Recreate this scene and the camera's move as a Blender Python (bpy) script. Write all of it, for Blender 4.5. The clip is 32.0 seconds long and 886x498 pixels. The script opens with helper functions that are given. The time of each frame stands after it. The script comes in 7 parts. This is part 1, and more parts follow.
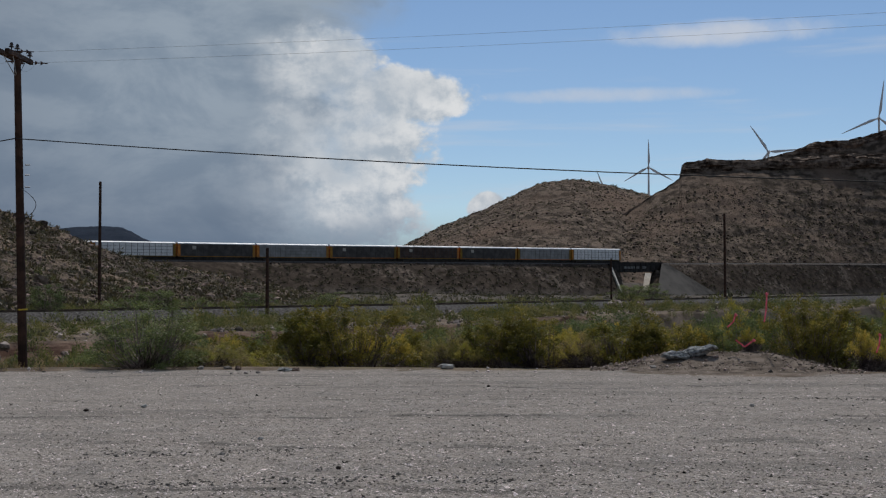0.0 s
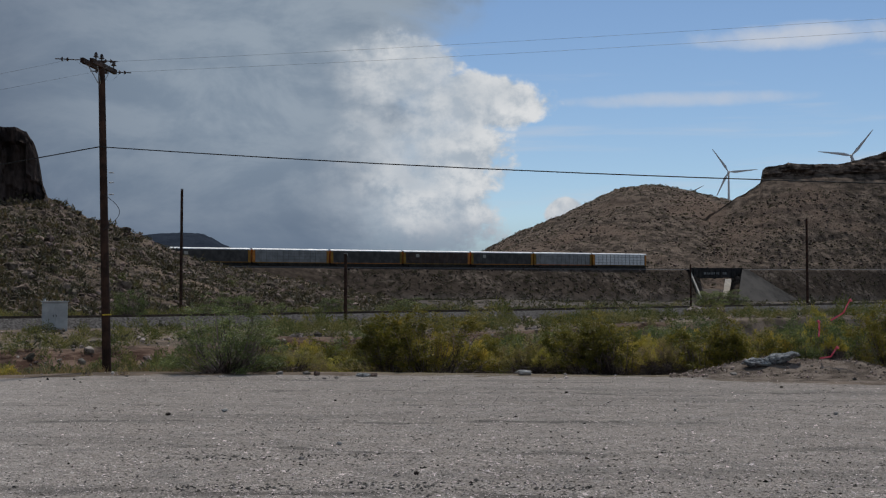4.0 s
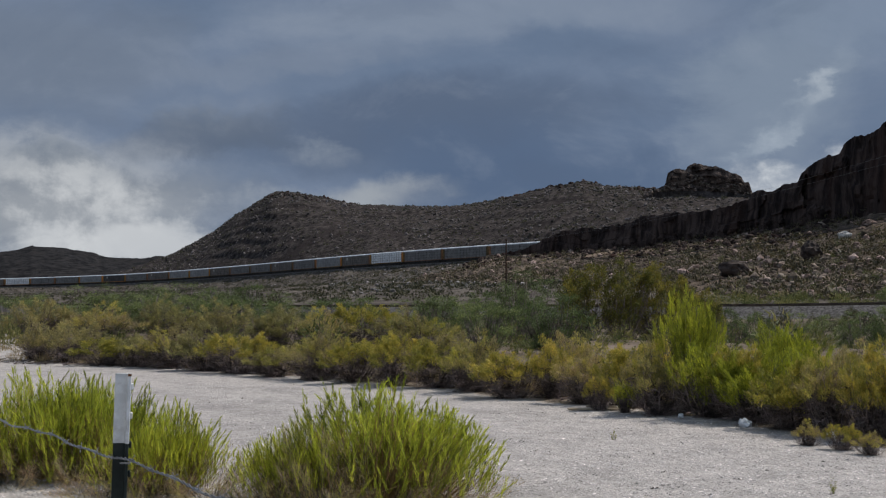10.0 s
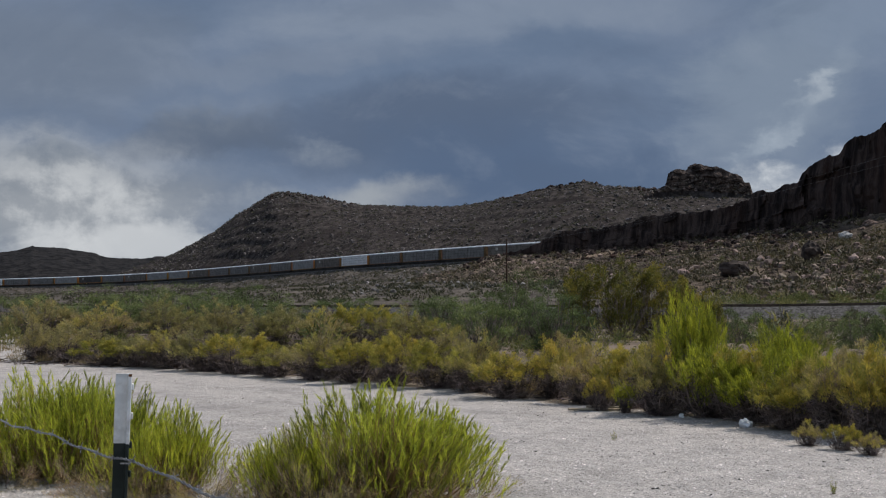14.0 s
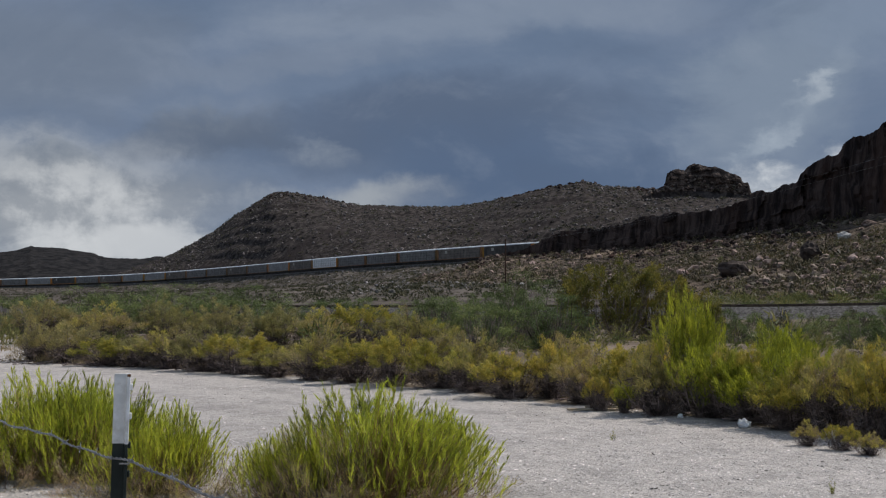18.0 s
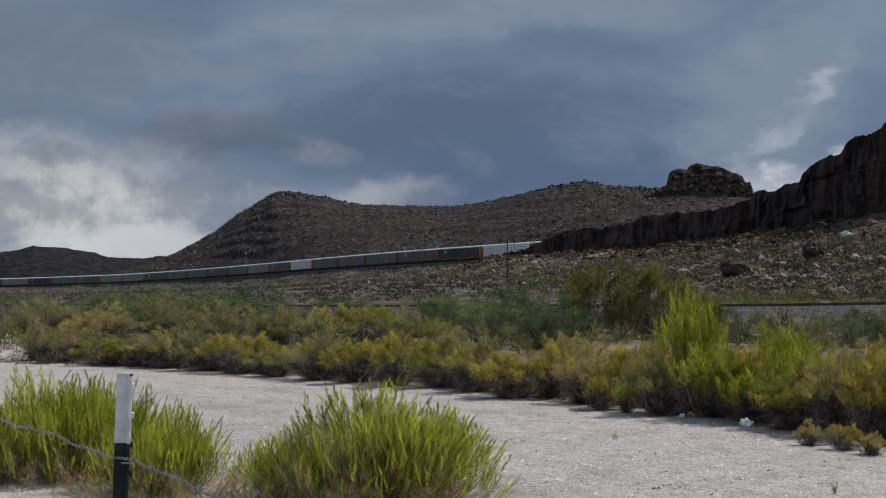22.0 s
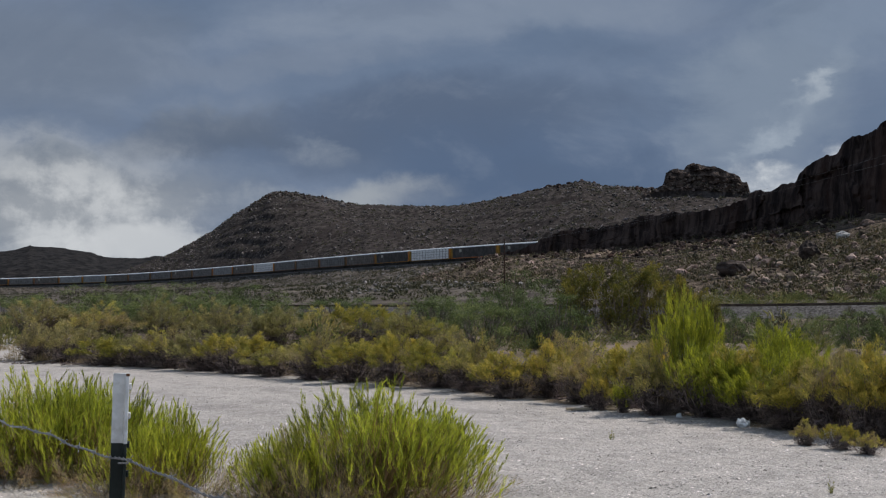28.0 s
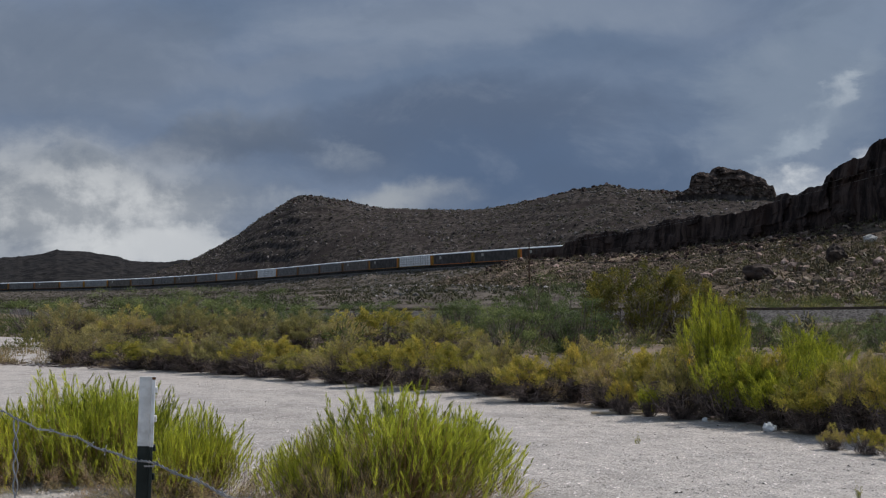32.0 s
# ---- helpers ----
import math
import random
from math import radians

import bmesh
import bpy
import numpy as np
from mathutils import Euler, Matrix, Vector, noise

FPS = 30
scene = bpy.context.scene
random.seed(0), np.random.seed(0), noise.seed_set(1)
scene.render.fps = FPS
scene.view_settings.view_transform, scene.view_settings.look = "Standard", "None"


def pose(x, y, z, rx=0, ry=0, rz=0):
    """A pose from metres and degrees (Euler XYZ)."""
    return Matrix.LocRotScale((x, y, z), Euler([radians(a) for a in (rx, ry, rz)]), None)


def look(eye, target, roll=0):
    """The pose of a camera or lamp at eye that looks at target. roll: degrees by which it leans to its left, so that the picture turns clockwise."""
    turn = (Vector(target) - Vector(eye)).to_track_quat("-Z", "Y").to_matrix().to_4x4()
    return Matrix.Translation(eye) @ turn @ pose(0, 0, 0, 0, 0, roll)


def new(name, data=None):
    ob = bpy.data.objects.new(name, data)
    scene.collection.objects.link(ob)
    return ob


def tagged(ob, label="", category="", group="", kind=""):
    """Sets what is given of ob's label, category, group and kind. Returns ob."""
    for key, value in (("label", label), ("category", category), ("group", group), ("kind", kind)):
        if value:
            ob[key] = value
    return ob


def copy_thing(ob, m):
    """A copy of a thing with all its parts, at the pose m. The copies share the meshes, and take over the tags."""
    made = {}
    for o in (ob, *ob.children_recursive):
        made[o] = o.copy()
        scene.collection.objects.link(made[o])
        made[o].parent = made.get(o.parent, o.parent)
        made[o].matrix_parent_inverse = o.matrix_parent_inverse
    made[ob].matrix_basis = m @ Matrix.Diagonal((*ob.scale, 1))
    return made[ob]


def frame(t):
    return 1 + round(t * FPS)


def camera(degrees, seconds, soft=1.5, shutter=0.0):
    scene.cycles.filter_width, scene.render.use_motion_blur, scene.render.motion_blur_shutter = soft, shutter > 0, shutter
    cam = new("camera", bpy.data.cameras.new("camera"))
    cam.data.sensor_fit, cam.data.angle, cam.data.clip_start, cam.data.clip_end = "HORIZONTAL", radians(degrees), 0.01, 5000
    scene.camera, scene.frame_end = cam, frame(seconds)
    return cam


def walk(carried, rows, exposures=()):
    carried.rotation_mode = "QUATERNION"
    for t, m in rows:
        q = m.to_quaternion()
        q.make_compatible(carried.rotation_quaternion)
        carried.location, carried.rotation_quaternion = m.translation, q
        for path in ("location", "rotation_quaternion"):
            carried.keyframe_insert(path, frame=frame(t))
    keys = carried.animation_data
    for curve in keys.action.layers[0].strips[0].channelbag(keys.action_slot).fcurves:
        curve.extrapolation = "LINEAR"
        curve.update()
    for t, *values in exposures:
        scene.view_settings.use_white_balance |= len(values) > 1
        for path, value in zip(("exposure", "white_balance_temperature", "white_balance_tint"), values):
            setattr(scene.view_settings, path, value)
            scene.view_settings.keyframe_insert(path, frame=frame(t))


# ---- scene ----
EYE = (0.0, 0.0, 1.55)
cam = camera(37.87, 32.0, 1.2)
# seconds, heading (degrees clockwise from +y), upward tilt, roll
PATH = [
    (0, 0.00, 2.400, -0.09), (0.5, -0.00, 2.394, -0.11), (1, 0.00, 2.385, -0.04), (1.5, 0.00, 2.360, -0.09),
    (2, 0.00, 2.378, -0.02), (2.5, -0.04, 2.428, -0.04), (3.3, -0.15, 2.450, 0.00), (3.8, -1.60, 2.600, 0.00),
    (4.2, -7.00, 2.800, 0.00), (4.5, -16.74, 2.840, -0.01), (4.7, -25.06, 2.658, -0.01),
    (5, -36.13, 2.245, 0.08), (5.2, -41.10, 2.039, 0.11), (5.5, -45.83, 2.006, -0.05), (6, -52.99, 1.942, -0.07),
    (6.5, -57.39, 1.823, -0.08), (7, -57.08, 1.765, 0.00), (7.5, -57.08, 1.731, 0.00), (8, -57.07, 1.720, 0.00),
    (8.5, -57.04, 1.735, 0.00), (9, -56.99, 1.760, 0.00), (9.5, -57.01, 1.751, 0.00), (10, -56.90, 1.743, 0.00),
    (10.5, -56.74, 1.745, 0.00), (11, -56.74, 1.740, 0.00), (11.5, -56.91, 1.731, 0.00),
    (12, -56.96, 1.722, 0.00), (12.5, -56.97, 1.736, 0.00), (13, -56.93, 1.763, 0.00),
    (13.5, -56.90, 1.759, 0.00), (14, -56.92, 1.756, 0.00), (14.5, -56.94, 1.759, 0.00),
    (16.5, -56.92, 1.754, 0.00), (17, -56.95, 1.741, 0.00), (17.5, -56.95, 1.741, 0.00),
    (18, -56.87, 1.761, 0.00), (18.5, -56.86, 1.763, 0.00), (19, -56.86, 1.760, 0.00),
    (19.5, -56.89, 1.758, 0.00), (20, -56.90, 1.749, 0.00), (20.5, -56.92, 1.745, 0.00),
    (21, -56.91, 1.744, 0.00), (21.5, -56.92, 1.770, 0.00), (22, -56.96, 1.741, 0.00),
    (22.5, -56.78, 1.760, 0.00), (23, -56.78, 1.756, 0.00), (23.5, -56.85, 1.752, 0.00),
    (24, -56.89, 1.726, 0.00), (24.5, -56.95, 1.726, 0.00), (25, -56.96, 1.727, 0.00),
    (25.5, -56.89, 1.756, 0.00), (27.5, -56.81, 1.755, 0.00), (28, -56.82, 1.740, 0.00),
    (28.5, -56.78, 1.755, 0.00), (29, -56.85, 1.737, 0.00), (29.5, -56.80, 1.755, 0.00),
    (30, -56.82, 1.713, 0.00), (30.5, -56.85, 1.781, 0.00), (31, -57.15, 1.853, 0.00),
    (31.5, -57.64, 1.929, 0.00), (32, -57.92, 1.905, 0.00),
]


def polar(az, d):
    a = radians(az)
    return d * math.sin(a), d * math.cos(a)


def aim(yaw, pitch, roll):
    x, y = polar(yaw, 100.0 * math.cos(radians(pitch)))
    return look(EYE, (x, y, EYE[2] + 100.0 * math.sin(radians(pitch))), roll)


walk(cam, [(t, aim(a, b, c)) for t, a, b, c in PATH],
     [(0.0, -0.45), (4.7, -0.45), (5.0, -0.35), (5.2, -0.05), (5.7, 0.17), (6.2, 0.17), (6.8, 0.03), (32.0, 0.03)])

# ---------------------------------------------------------------- light
SUN_AZ, SUN_EL = 8.0, 54.0


def make_world():
    w = bpy.data.worlds.new("sky")
    scene.world = w
    w.use_nodes = True
    nt = w.node_tree
    nt.nodes.clear()
    N, L = nt.nodes, nt.links

    def put(v, sock):
        if isinstance(v, (int, float)):
            sock.default_value = v
        else:
            L.new(v, sock)

    def m(op, a, b=0.0, c=0.0):
        n = N.new("ShaderNodeMath")
        n.operation = op
        for v, s in zip((a, b, c), n.inputs):
            put(v, s)
        return n.outputs[0]

    def ramp(v, a, b):
        n = N.new("ShaderNodeMapRange")
        n.interpolation_type = "SMOOTHSTEP"
        put(v, n.inputs[0])
        n.inputs[1].default_value, n.inputs[2].default_value = a, b
        n.inputs[3].default_value, n.inputs[4].default_value = 0.0, 1.0
        return n.outputs[0]

    def mix(f, a, b):
        n = N.new("ShaderNodeMix")
        n.data_type = "RGBA"
        put(f, n.inputs[0])
        for v, s in ((a, n.inputs[6]), (b, n.inputs[7])):
            if isinstance(v, tuple):
                s.default_value = (*v, 1)
            else:
                L.new(v, s)
        return n.outputs[2]

    tc = N.new("ShaderNodeTexCoord")
    sep = N.new("ShaderNodeSeparateXYZ")
    L.new(tc.outputs["Generated"], sep.inputs[0])
    az = m("MULTIPLY", m("ARCTAN2", sep.outputs[0], sep.outputs[1]), 57.2958)
    el = m("MULTIPLY", m("ARCSINE", sep.outputs[2]), 57.2958)

    def cloud_noise(sx, sy, detail, rough, off, warp=0.0, da=0.0, de=0.0):
        c = N.new("ShaderNodeCombineXYZ")
        put(m("MULTIPLY", m("ADD", az, da), sx), c.inputs[0])
        put(m("MULTIPLY", m("ADD", el, de), sy), c.inputs[1])
        c.inputs[2].default_value = off
        n = N.new("ShaderNodeTexNoise")
        n.inputs["Scale"].default_value = 1.0
        n.inputs["Detail"].default_value = detail
        n.inputs["Roughness"].default_value = rough
        n.inputs["Distortion"].default_value = warp
        L.new(c.outputs[0], n.inputs["Vector"])
        return n.outputs["Fac"]

    mid = cloud_noise(0.16, 0.3, 6, 0.6, 7.7, 0.4)
    puff = cloud_noise(0.42, 0.5, 8, 0.62, 1.3, 0.15)
    puff_up = cloud_noise(0.42, 0.5, 8, 0.62, 1.3, 0.15, 0.35, 0.55)
    relief = m("SUBTRACT", puff, puff_up)
    mid_up = cloud_noise(0.16, 0.3, 6, 0.6, 7.7, 0.4, 0.5, 0.9)
    folds = m("SUBTRACT", mid, mid_up)
    lobes = cloud_noise(0.24, 0.3, 5, 0.5, 9.4, 0.1)
    wisp = cloud_noise(0.05, 0.6, 5, 0.6, 5.1, 0.2)

    sky = N.new("ShaderNodeTexSky")
    sky.sky_type, sky.sun_disc = "NISHITA", False
    sky.sun_elevation, sky.sun_rotation = radians(SUN_EL), radians(SUN_AZ)
    sky.altitude, sky.air_density, sky.dust_density, sky.ozone_density = 1000.0, 1.0, 0.2, 4.0
    blue = N.new("ShaderNodeVectorMath")
    blue.operation = "SCALE"
    blue.inputs["Scale"].default_value = 0.11
    L.new(sky.outputs[0], blue.inputs[0])
    col = blue.outputs[0]

    def blob(a0, e0, wa, we):
        """A soft round patch of the sky: 1 in the middle, 0 at the rim."""
        da = m("DIVIDE", m("SUBTRACT", az, a0), wa)
        de = m("DIVIDE", m("SUBTRACT", el, e0), we)
        return m("SUBTRACT", 1.0, m("ADD", m("MULTIPLY", da, da), m("MULTIPLY", de, de)))

    # thin high streaks in the blue
    streak = m("MULTIPLY", ramp(wisp, 0.52, 0.75), 0.55)
    col = mix(streak, col, (0.72, 0.78, 0.88))
    b1 = ramp(m("ADD", blob(12.5, 11.6, 6.0, 0.75), m("MULTIPLY", m("SUBTRACT", puff, 0.5), 1.6)), 0.1, 1.1)
    col = mix(m("MULTIPLY", b1, 0.8), col, (0.78, 0.82, 0.9))
    b2 = ramp(m("ADD", blob(7.0, 9.1, 6.5, 0.42), m("MULTIPLY", m("SUBTRACT", puff, 0.5), 1.8)), 0.1, 1.2)
    col = mix(m("MULTIPLY", b2, 0.6), col, (0.74, 0.79, 0.88))
    # the storm deck that covers everything to the left of the cumulus
    edge = m("ADD", az, m("MULTIPLY", m("SUBTRACT", mid, 0.5), 9.0))
    edge = m("ADD", edge, m("MULTIPLY", m("SUBTRACT", el, 11.0), -0.22))
    deck = m("SUBTRACT", 1.0, ramp(edge, -6.5, -2.0))
    far_side = ramp(az, 60.0, 120.0)
    deck = m("MAXIMUM", deck, far_side)
    # soft masses of the deck: headings and heights are bent by noise, so that no rim is straight
    bent = cloud_noise(0.13, 0.24, 5, 0.5, 21.3, 0.5)
    az_b = m("ADD", az, m("ADD", m("MULTIPLY", m("SUBTRACT", mid, 0.5), 7.0), m("MULTIPLY", m("SUBTRACT", puff, 0.5), 3.0)))
    el_b = m("ADD", el, m("ADD", m("MULTIPLY", m("SUBTRACT", bent, 0.5), 3.6), m("MULTIPLY", m("SUBTRACT", puff_up, 0.5), 1.8)))

    def mass(a0, e0, wa, we, lean=0.0, lo=0.0, hi=1.0):
        e = m("SUBTRACT", el_b, e0)
        da = m("DIVIDE", m("SUBTRACT", m("SUBTRACT", az_b, a0), m("MULTIPLY", e, lean)), wa)
        de = m("DIVIDE", e, we)
        return ramp(m("SUBTRACT", 1.0, m("ADD", m("MULTIPLY", da, da), m("MULTIPLY", de, de))), lo, hi)

    shade = mix(ramp(bent, 0.3, 0.7), (0.128, 0.178, 0.268), (0.164, 0.213, 0.304))
    for a0, e0, wa, we, lean, k, tint in (
            (-56.0, 12.2, 13.0, 1.9, 2.0, 0.75, (0.215, 0.262, 0.342)), (-75.0, 10.0, 9.0, 3.4, 0.0, 0.7, (0.158, 0.194, 0.256)), (-64.0, 10.0, 7.0, 1.0, 3.0, 0.4, (0.21, 0.25, 0.32)),
            (-43.0, 8.4, 4.6, 5.0, 0.3, 0.8, (0.21, 0.262, 0.34)), (-38.5, 12.0, 5.0, 3.0, 0.0, 0.6, (0.215, 0.27, 0.36)),
            (-57.5, 7.2, 10.0, 2.6, 2.0, 0.9, (0.098, 0.135, 0.207)), (-67.0, 6.9, 4.6, 1.5, 1.5, 0.85, (0.105, 0.137, 0.195)), (-53.5, 4.4, 9.5, 3.8, 0.0, 0.95, (0.09, 0.134, 0.22)),
            (-27.0, 9.0, 9.0, 7.5, 0.0, 0.2, (0.085, 0.112, 0.165))):
        shade = mix(m("MULTIPLY", mass(a0, e0, wa, we, lean), k), shade, tint)
    shade = mix(m("MULTIPLY", ramp(folds, 0.0, 0.2), 0.14), shade, (0.3, 0.345, 0.42))
    shade = mix(m("MULTIPLY", ramp(folds, 0.02, -0.2), 0.16), shade, (0.085, 0.12, 0.19))
    # towards the cumulus the deck thins to a pale veil
    veil = m("MULTIPLY", ramp(az, -30.0, -11.0), ramp(el, -1.0, 9.0))
    shade = mix(m("MULTIPLY", veil, 0.85), shade, mix(ramp(folds, -0.15, 0.15), (0.31, 0.395, 0.5), (0.43, 0.515, 0.61)))
    # breaks with bright cloud behind
    lump = ramp(m("ADD", m("MULTIPLY", relief, 0.9), m("SUBTRACT", lobes, 0.5)), -0.18, 0.2)
    glow = mix(lump, (0.26, 0.285, 0.32), (0.45, 0.47, 0.49))
    shade = mix(m("MULTIPLY", mass(-74.5, 3.4, 11.5, 4.3, 0.0, 0.0, 1.1), 0.95), shade, glow)
    shade = mix(m("MULTIPLY", mass(-72.5, 2.9, 6.0, 2.2, 0.0, 0.0, 0.9), m("ADD", m("MULTIPLY", lump, 0.45), 0.15)), shade, (0.6, 0.62, 0.64))
    shade = mix(m("MULTIPLY", mass(-70.3, 1.6, 6.0, 1.3, 0.0, 0.0, 0.9), 0.75), shade, (0.6, 0.62, 0.64))
    shade = mix(m("MULTIPLY", mass(-73.5, 5.6, 3.0, 0.8, 0.0, 0.0, 0.8), 0.4), shade, (0.16, 0.195, 0.245))
    for a0, e0, wa, we, lean, k, tint in (
            (-61.0, 3.75, 5.6, 1.25, 1.0, 0.85, (0.38, 0.405, 0.43)), (-62.3, 6.4, 2.2, 0.9, 0.0, 0.5, (0.33, 0.37, 0.42)), (-66.5, 7.6, 3.4, 1.4, 1.0, 0.3, (0.28, 0.31, 0.35)),
            (-42.2, 7.6, 1.3, 3.4, 0.8, 0.42, (0.34, 0.4, 0.47)), (-41.4, 8.7, 1.0, 0.7, 0.5, 0.6, (0.5, 0.55, 0.6)), (-43.0, 6.4, 1.0, 1.6, 0.6, 0.6, (0.42, 0.48, 0.55)),
            (-42.0, 4.4, 3.6, 1.5, 1.5, 1.2, (0.63, 0.66, 0.69))):
        shade = mix(m("MULTIPLY", mass(a0, e0, wa, we, lean, -0.1, 1.3), m("MULTIPLY", m("ADD", m("MULTIPLY", lump, 0.7), 0.3), k)), shade, tint)
    col = mix(deck, col, shade)
    # the bright cumulus at the deck's rim
    body = m("MAXIMUM", m("MAXIMUM", blob(-2.6, 9.2, 4.1, 1.5), blob(-5.4, 10.5, 3.2, 2.0)),
             m("MAXIMUM", m("MAXIMUM", blob(-4.7, 6.8, 4.3, 3.0), blob(-5.6, 4.2, 4.6, 2.8)), blob(2.1, 4.2, 1.1, 0.8)))
    body = m("ADD", body, m("ADD", m("ADD", m("MULTIPLY", m("SUBTRACT", puff, 0.5), 1.5), m("MULTIPLY", m("SUBTRACT", cloud_noise(1.1, 1.25, 6, 0.55, 4.4, 0.2), 0.5), 0.5)), m("MULTIPLY", m("SUBTRACT", lobes, 0.5), 1.5)))
    crisp = ramp(body, 0.08, 0.42)
    soft = ramp(body, -0.3, 1.0)
    side = ramp(m("ADD", az, m("MULTIPLY", m("SUBTRACT", lobes, 0.5), 6.0)), -8.5, -1.5)
    heap = m("ADD", m("MULTIPLY", soft, m("SUBTRACT", 1.0, side)), m("MULTIPLY", crisp, side))
    heap = m("MULTIPLY", heap, ramp(m("ADD", az, m("MULTIPLY", m("SUBTRACT", mid, 0.5), 5.0)), -11.5, -5.0))
    fine_puff = cloud_noise(1.1, 1.25, 6, 0.55, 4.4, 0.2)
    fine_up = cloud_noise(1.1, 1.25, 6, 0.55, 4.4, 0.2, 0.16, 0.3)
    lit = mix(ramp(m("ADD", relief, m("MULTIPLY", m("SUBTRACT", fine_puff, fine_up), 0.3)), -0.22, 0.17), (0.5, 0.585, 0.68), (0.95, 0.97, 0.99))
    lit = mix(m("MULTIPLY", ramp(lobes, 0.6, 0.36), 0.55), lit, (0.56, 0.63, 0.71))
    under = m("SUBTRACT", 1.0, ramp(m("ADD", el, m("MULTIPLY", m("SUBTRACT", lobes, 0.5), 6.0)), 1.5, 6.5))
    lit = mix(m("MULTIPLY", under, 0.8), lit, (0.37, 0.45, 0.56))
    col = mix(heap, col, lit)
    # rain haze low on the horizon
    low = m("MULTIPLY", m("SUBTRACT", 1.0, ramp(el, 1.0, 4.4)), m("MULTIPLY", ramp(az, -24.0, -12.0), m("SUBTRACT", 1.0, ramp(az, 0.0, 6.0))))
    col = mix(m("MULTIPLY", low, 0.85), col, (0.155, 0.225, 0.33))

    bg = N.new("ShaderNodeBackground")
    L.new(col, bg.inputs[0])
    bg.inputs[1].default_value = 1.0
    out = N.new("ShaderNodeOutputWorld")
    L.new(bg.outputs[0], out.inputs[0])


make_world()
sun_data = bpy.data.lights.new("sun", "SUN")
sun_data.energy, sun_data.angle, sun_data.color = 3.3, radians(1.5), (1.0, 0.95, 0.88)
sun = new("sun", sun_data)
_sx, _sy = polar(SUN_AZ, math.cos(radians(SUN_EL)))
sun.matrix_world = look((_sx * 100, _sy * 100, 100 * math.sin(radians(SUN_EL))), (0, 0, 0))

# ---------------------------------------------------------------- materials
MATS = {}


def mat(name, a, b, scale=1.0, rough=0.85, bump=0.3, fine=12.0, metal=0.0, c=None, cscale=0.12, vary=0.0, island=0.0,
        depth=0.02, lo=0.38, hi=0.64, stretch=None, tone=False):
    """Two colours blended by a noise in metres, a third in larger stains, with relief."""
    if name in MATS:
        return MATS[name]
    mt = bpy.data.materials.new(name)
    mt.use_nodes = True
    nt = mt.node_tree
    N, L = nt.nodes, nt.links
    bs = N["Principled BSDF"]
    bs.inputs["Roughness"].default_value = rough
    bs.inputs["Metallic"].default_value = metal
    bs.inputs["Specular IOR Level"].default_value = 0.05 if rough >= 0.9 else 0.3
    geo = N.new("ShaderNodeNewGeometry")
    tc = N.new("ShaderNodeTexCoord")

    def nz(s, d, r=0.6):
        n = N.new("ShaderNodeTexNoise")
        n.inputs["Scale"].default_value = s
        n.inputs["Detail"].default_value = d
        n.inputs["Roughness"].default_value = r
        if stretch:
            mp = N.new("ShaderNodeMapping")
            mp.inputs["Scale"].default_value = stretch
            L.new(tc.outputs["Object"], mp.inputs[0])
            L.new(mp.outputs[0], n.inputs["Vector"])
        else:
            L.new(tc.outputs["Object"], n.inputs["Vector"])
        return n.outputs["Fac"]

    def rp(v, lo, hi):
        n = N.new("ShaderNodeMapRange")
        n.interpolation_type = "SMOOTHSTEP"
        L.new(v, n.inputs[0])
        n.inputs[1].default_value, n.inputs[2].default_value = lo, hi
        return n.outputs[0]

    def mx(f, p, q):
        n = N.new("ShaderNodeMix")
        n.data_type = "RGBA"
        L.new(f, n.inputs[0])
        for v, s in ((p, n.inputs[6]), (q, n.inputs[7])):
            if isinstance(v, tuple):
                s.default_value = (*v, 1)
            else:
                L.new(v, s)
        return n.outputs[2]

    pick = rp(nz(scale, 6), lo, hi)
    if tone:
        # a value of its own for every shoot, with a little noise
        at, ad = N.new("ShaderNodeAttribute"), N.new("ShaderNodeMath")
        at.attribute_name = "tone"
        ad.operation = "MULTIPLY_ADD"
        ad.use_clamp = True
        L.new(pick, ad.inputs[0])
        ad.inputs[1].default_value = 0.25
        L.new(at.outputs["Fac"], ad.inputs[2])
        pick = ad.outputs[0]
    col = mx(pick, a, b)
    if c:
        col = mx(rp(nz(scale * cscale, 5), 0.48, 0.66), col, c)
    for k, src in ((island, geo.outputs["Random Per Island"]), (vary, None)):
        if not k:
            continue
        src = src or N.new("ShaderNodeObjectInfo").outputs["Random"]
        hs = N.new("ShaderNodeHueSaturation")
        mr = N.new("ShaderNodeMapRange")
        L.new(src, mr.inputs[0])
        mr.inputs[3].default_value, mr.inputs[4].default_value = 1.0 - k, 1.0 + k
        L.new(mr.outputs[0], hs.inputs["Value"])
        mr2 = N.new("ShaderNodeMapRange")
        L.new(src, mr2.inputs[0])
        mr2.inputs[3].default_value, mr2.inputs[4].default_value = 0.5 + 0.04 * k, 0.5 - 0.06 * k
        L.new(mr2.outputs[0], hs.inputs["Hue"])
        L.new(col, hs.inputs["Color"])
        col = hs.outputs[0]
    L.new(col, bs.inputs["Base Color"])
    if bump:
        bp = N.new("ShaderNodeBump")
        bp.inputs["Strength"].default_value = bump
        bp.inputs["Distance"].default_value = depth
        L.new(nz(fine, 8, 0.65), bp.inputs["Height"])
        L.new(bp.outputs[0], bs.inputs["Normal"])
    MATS[name] = mt
    return mt


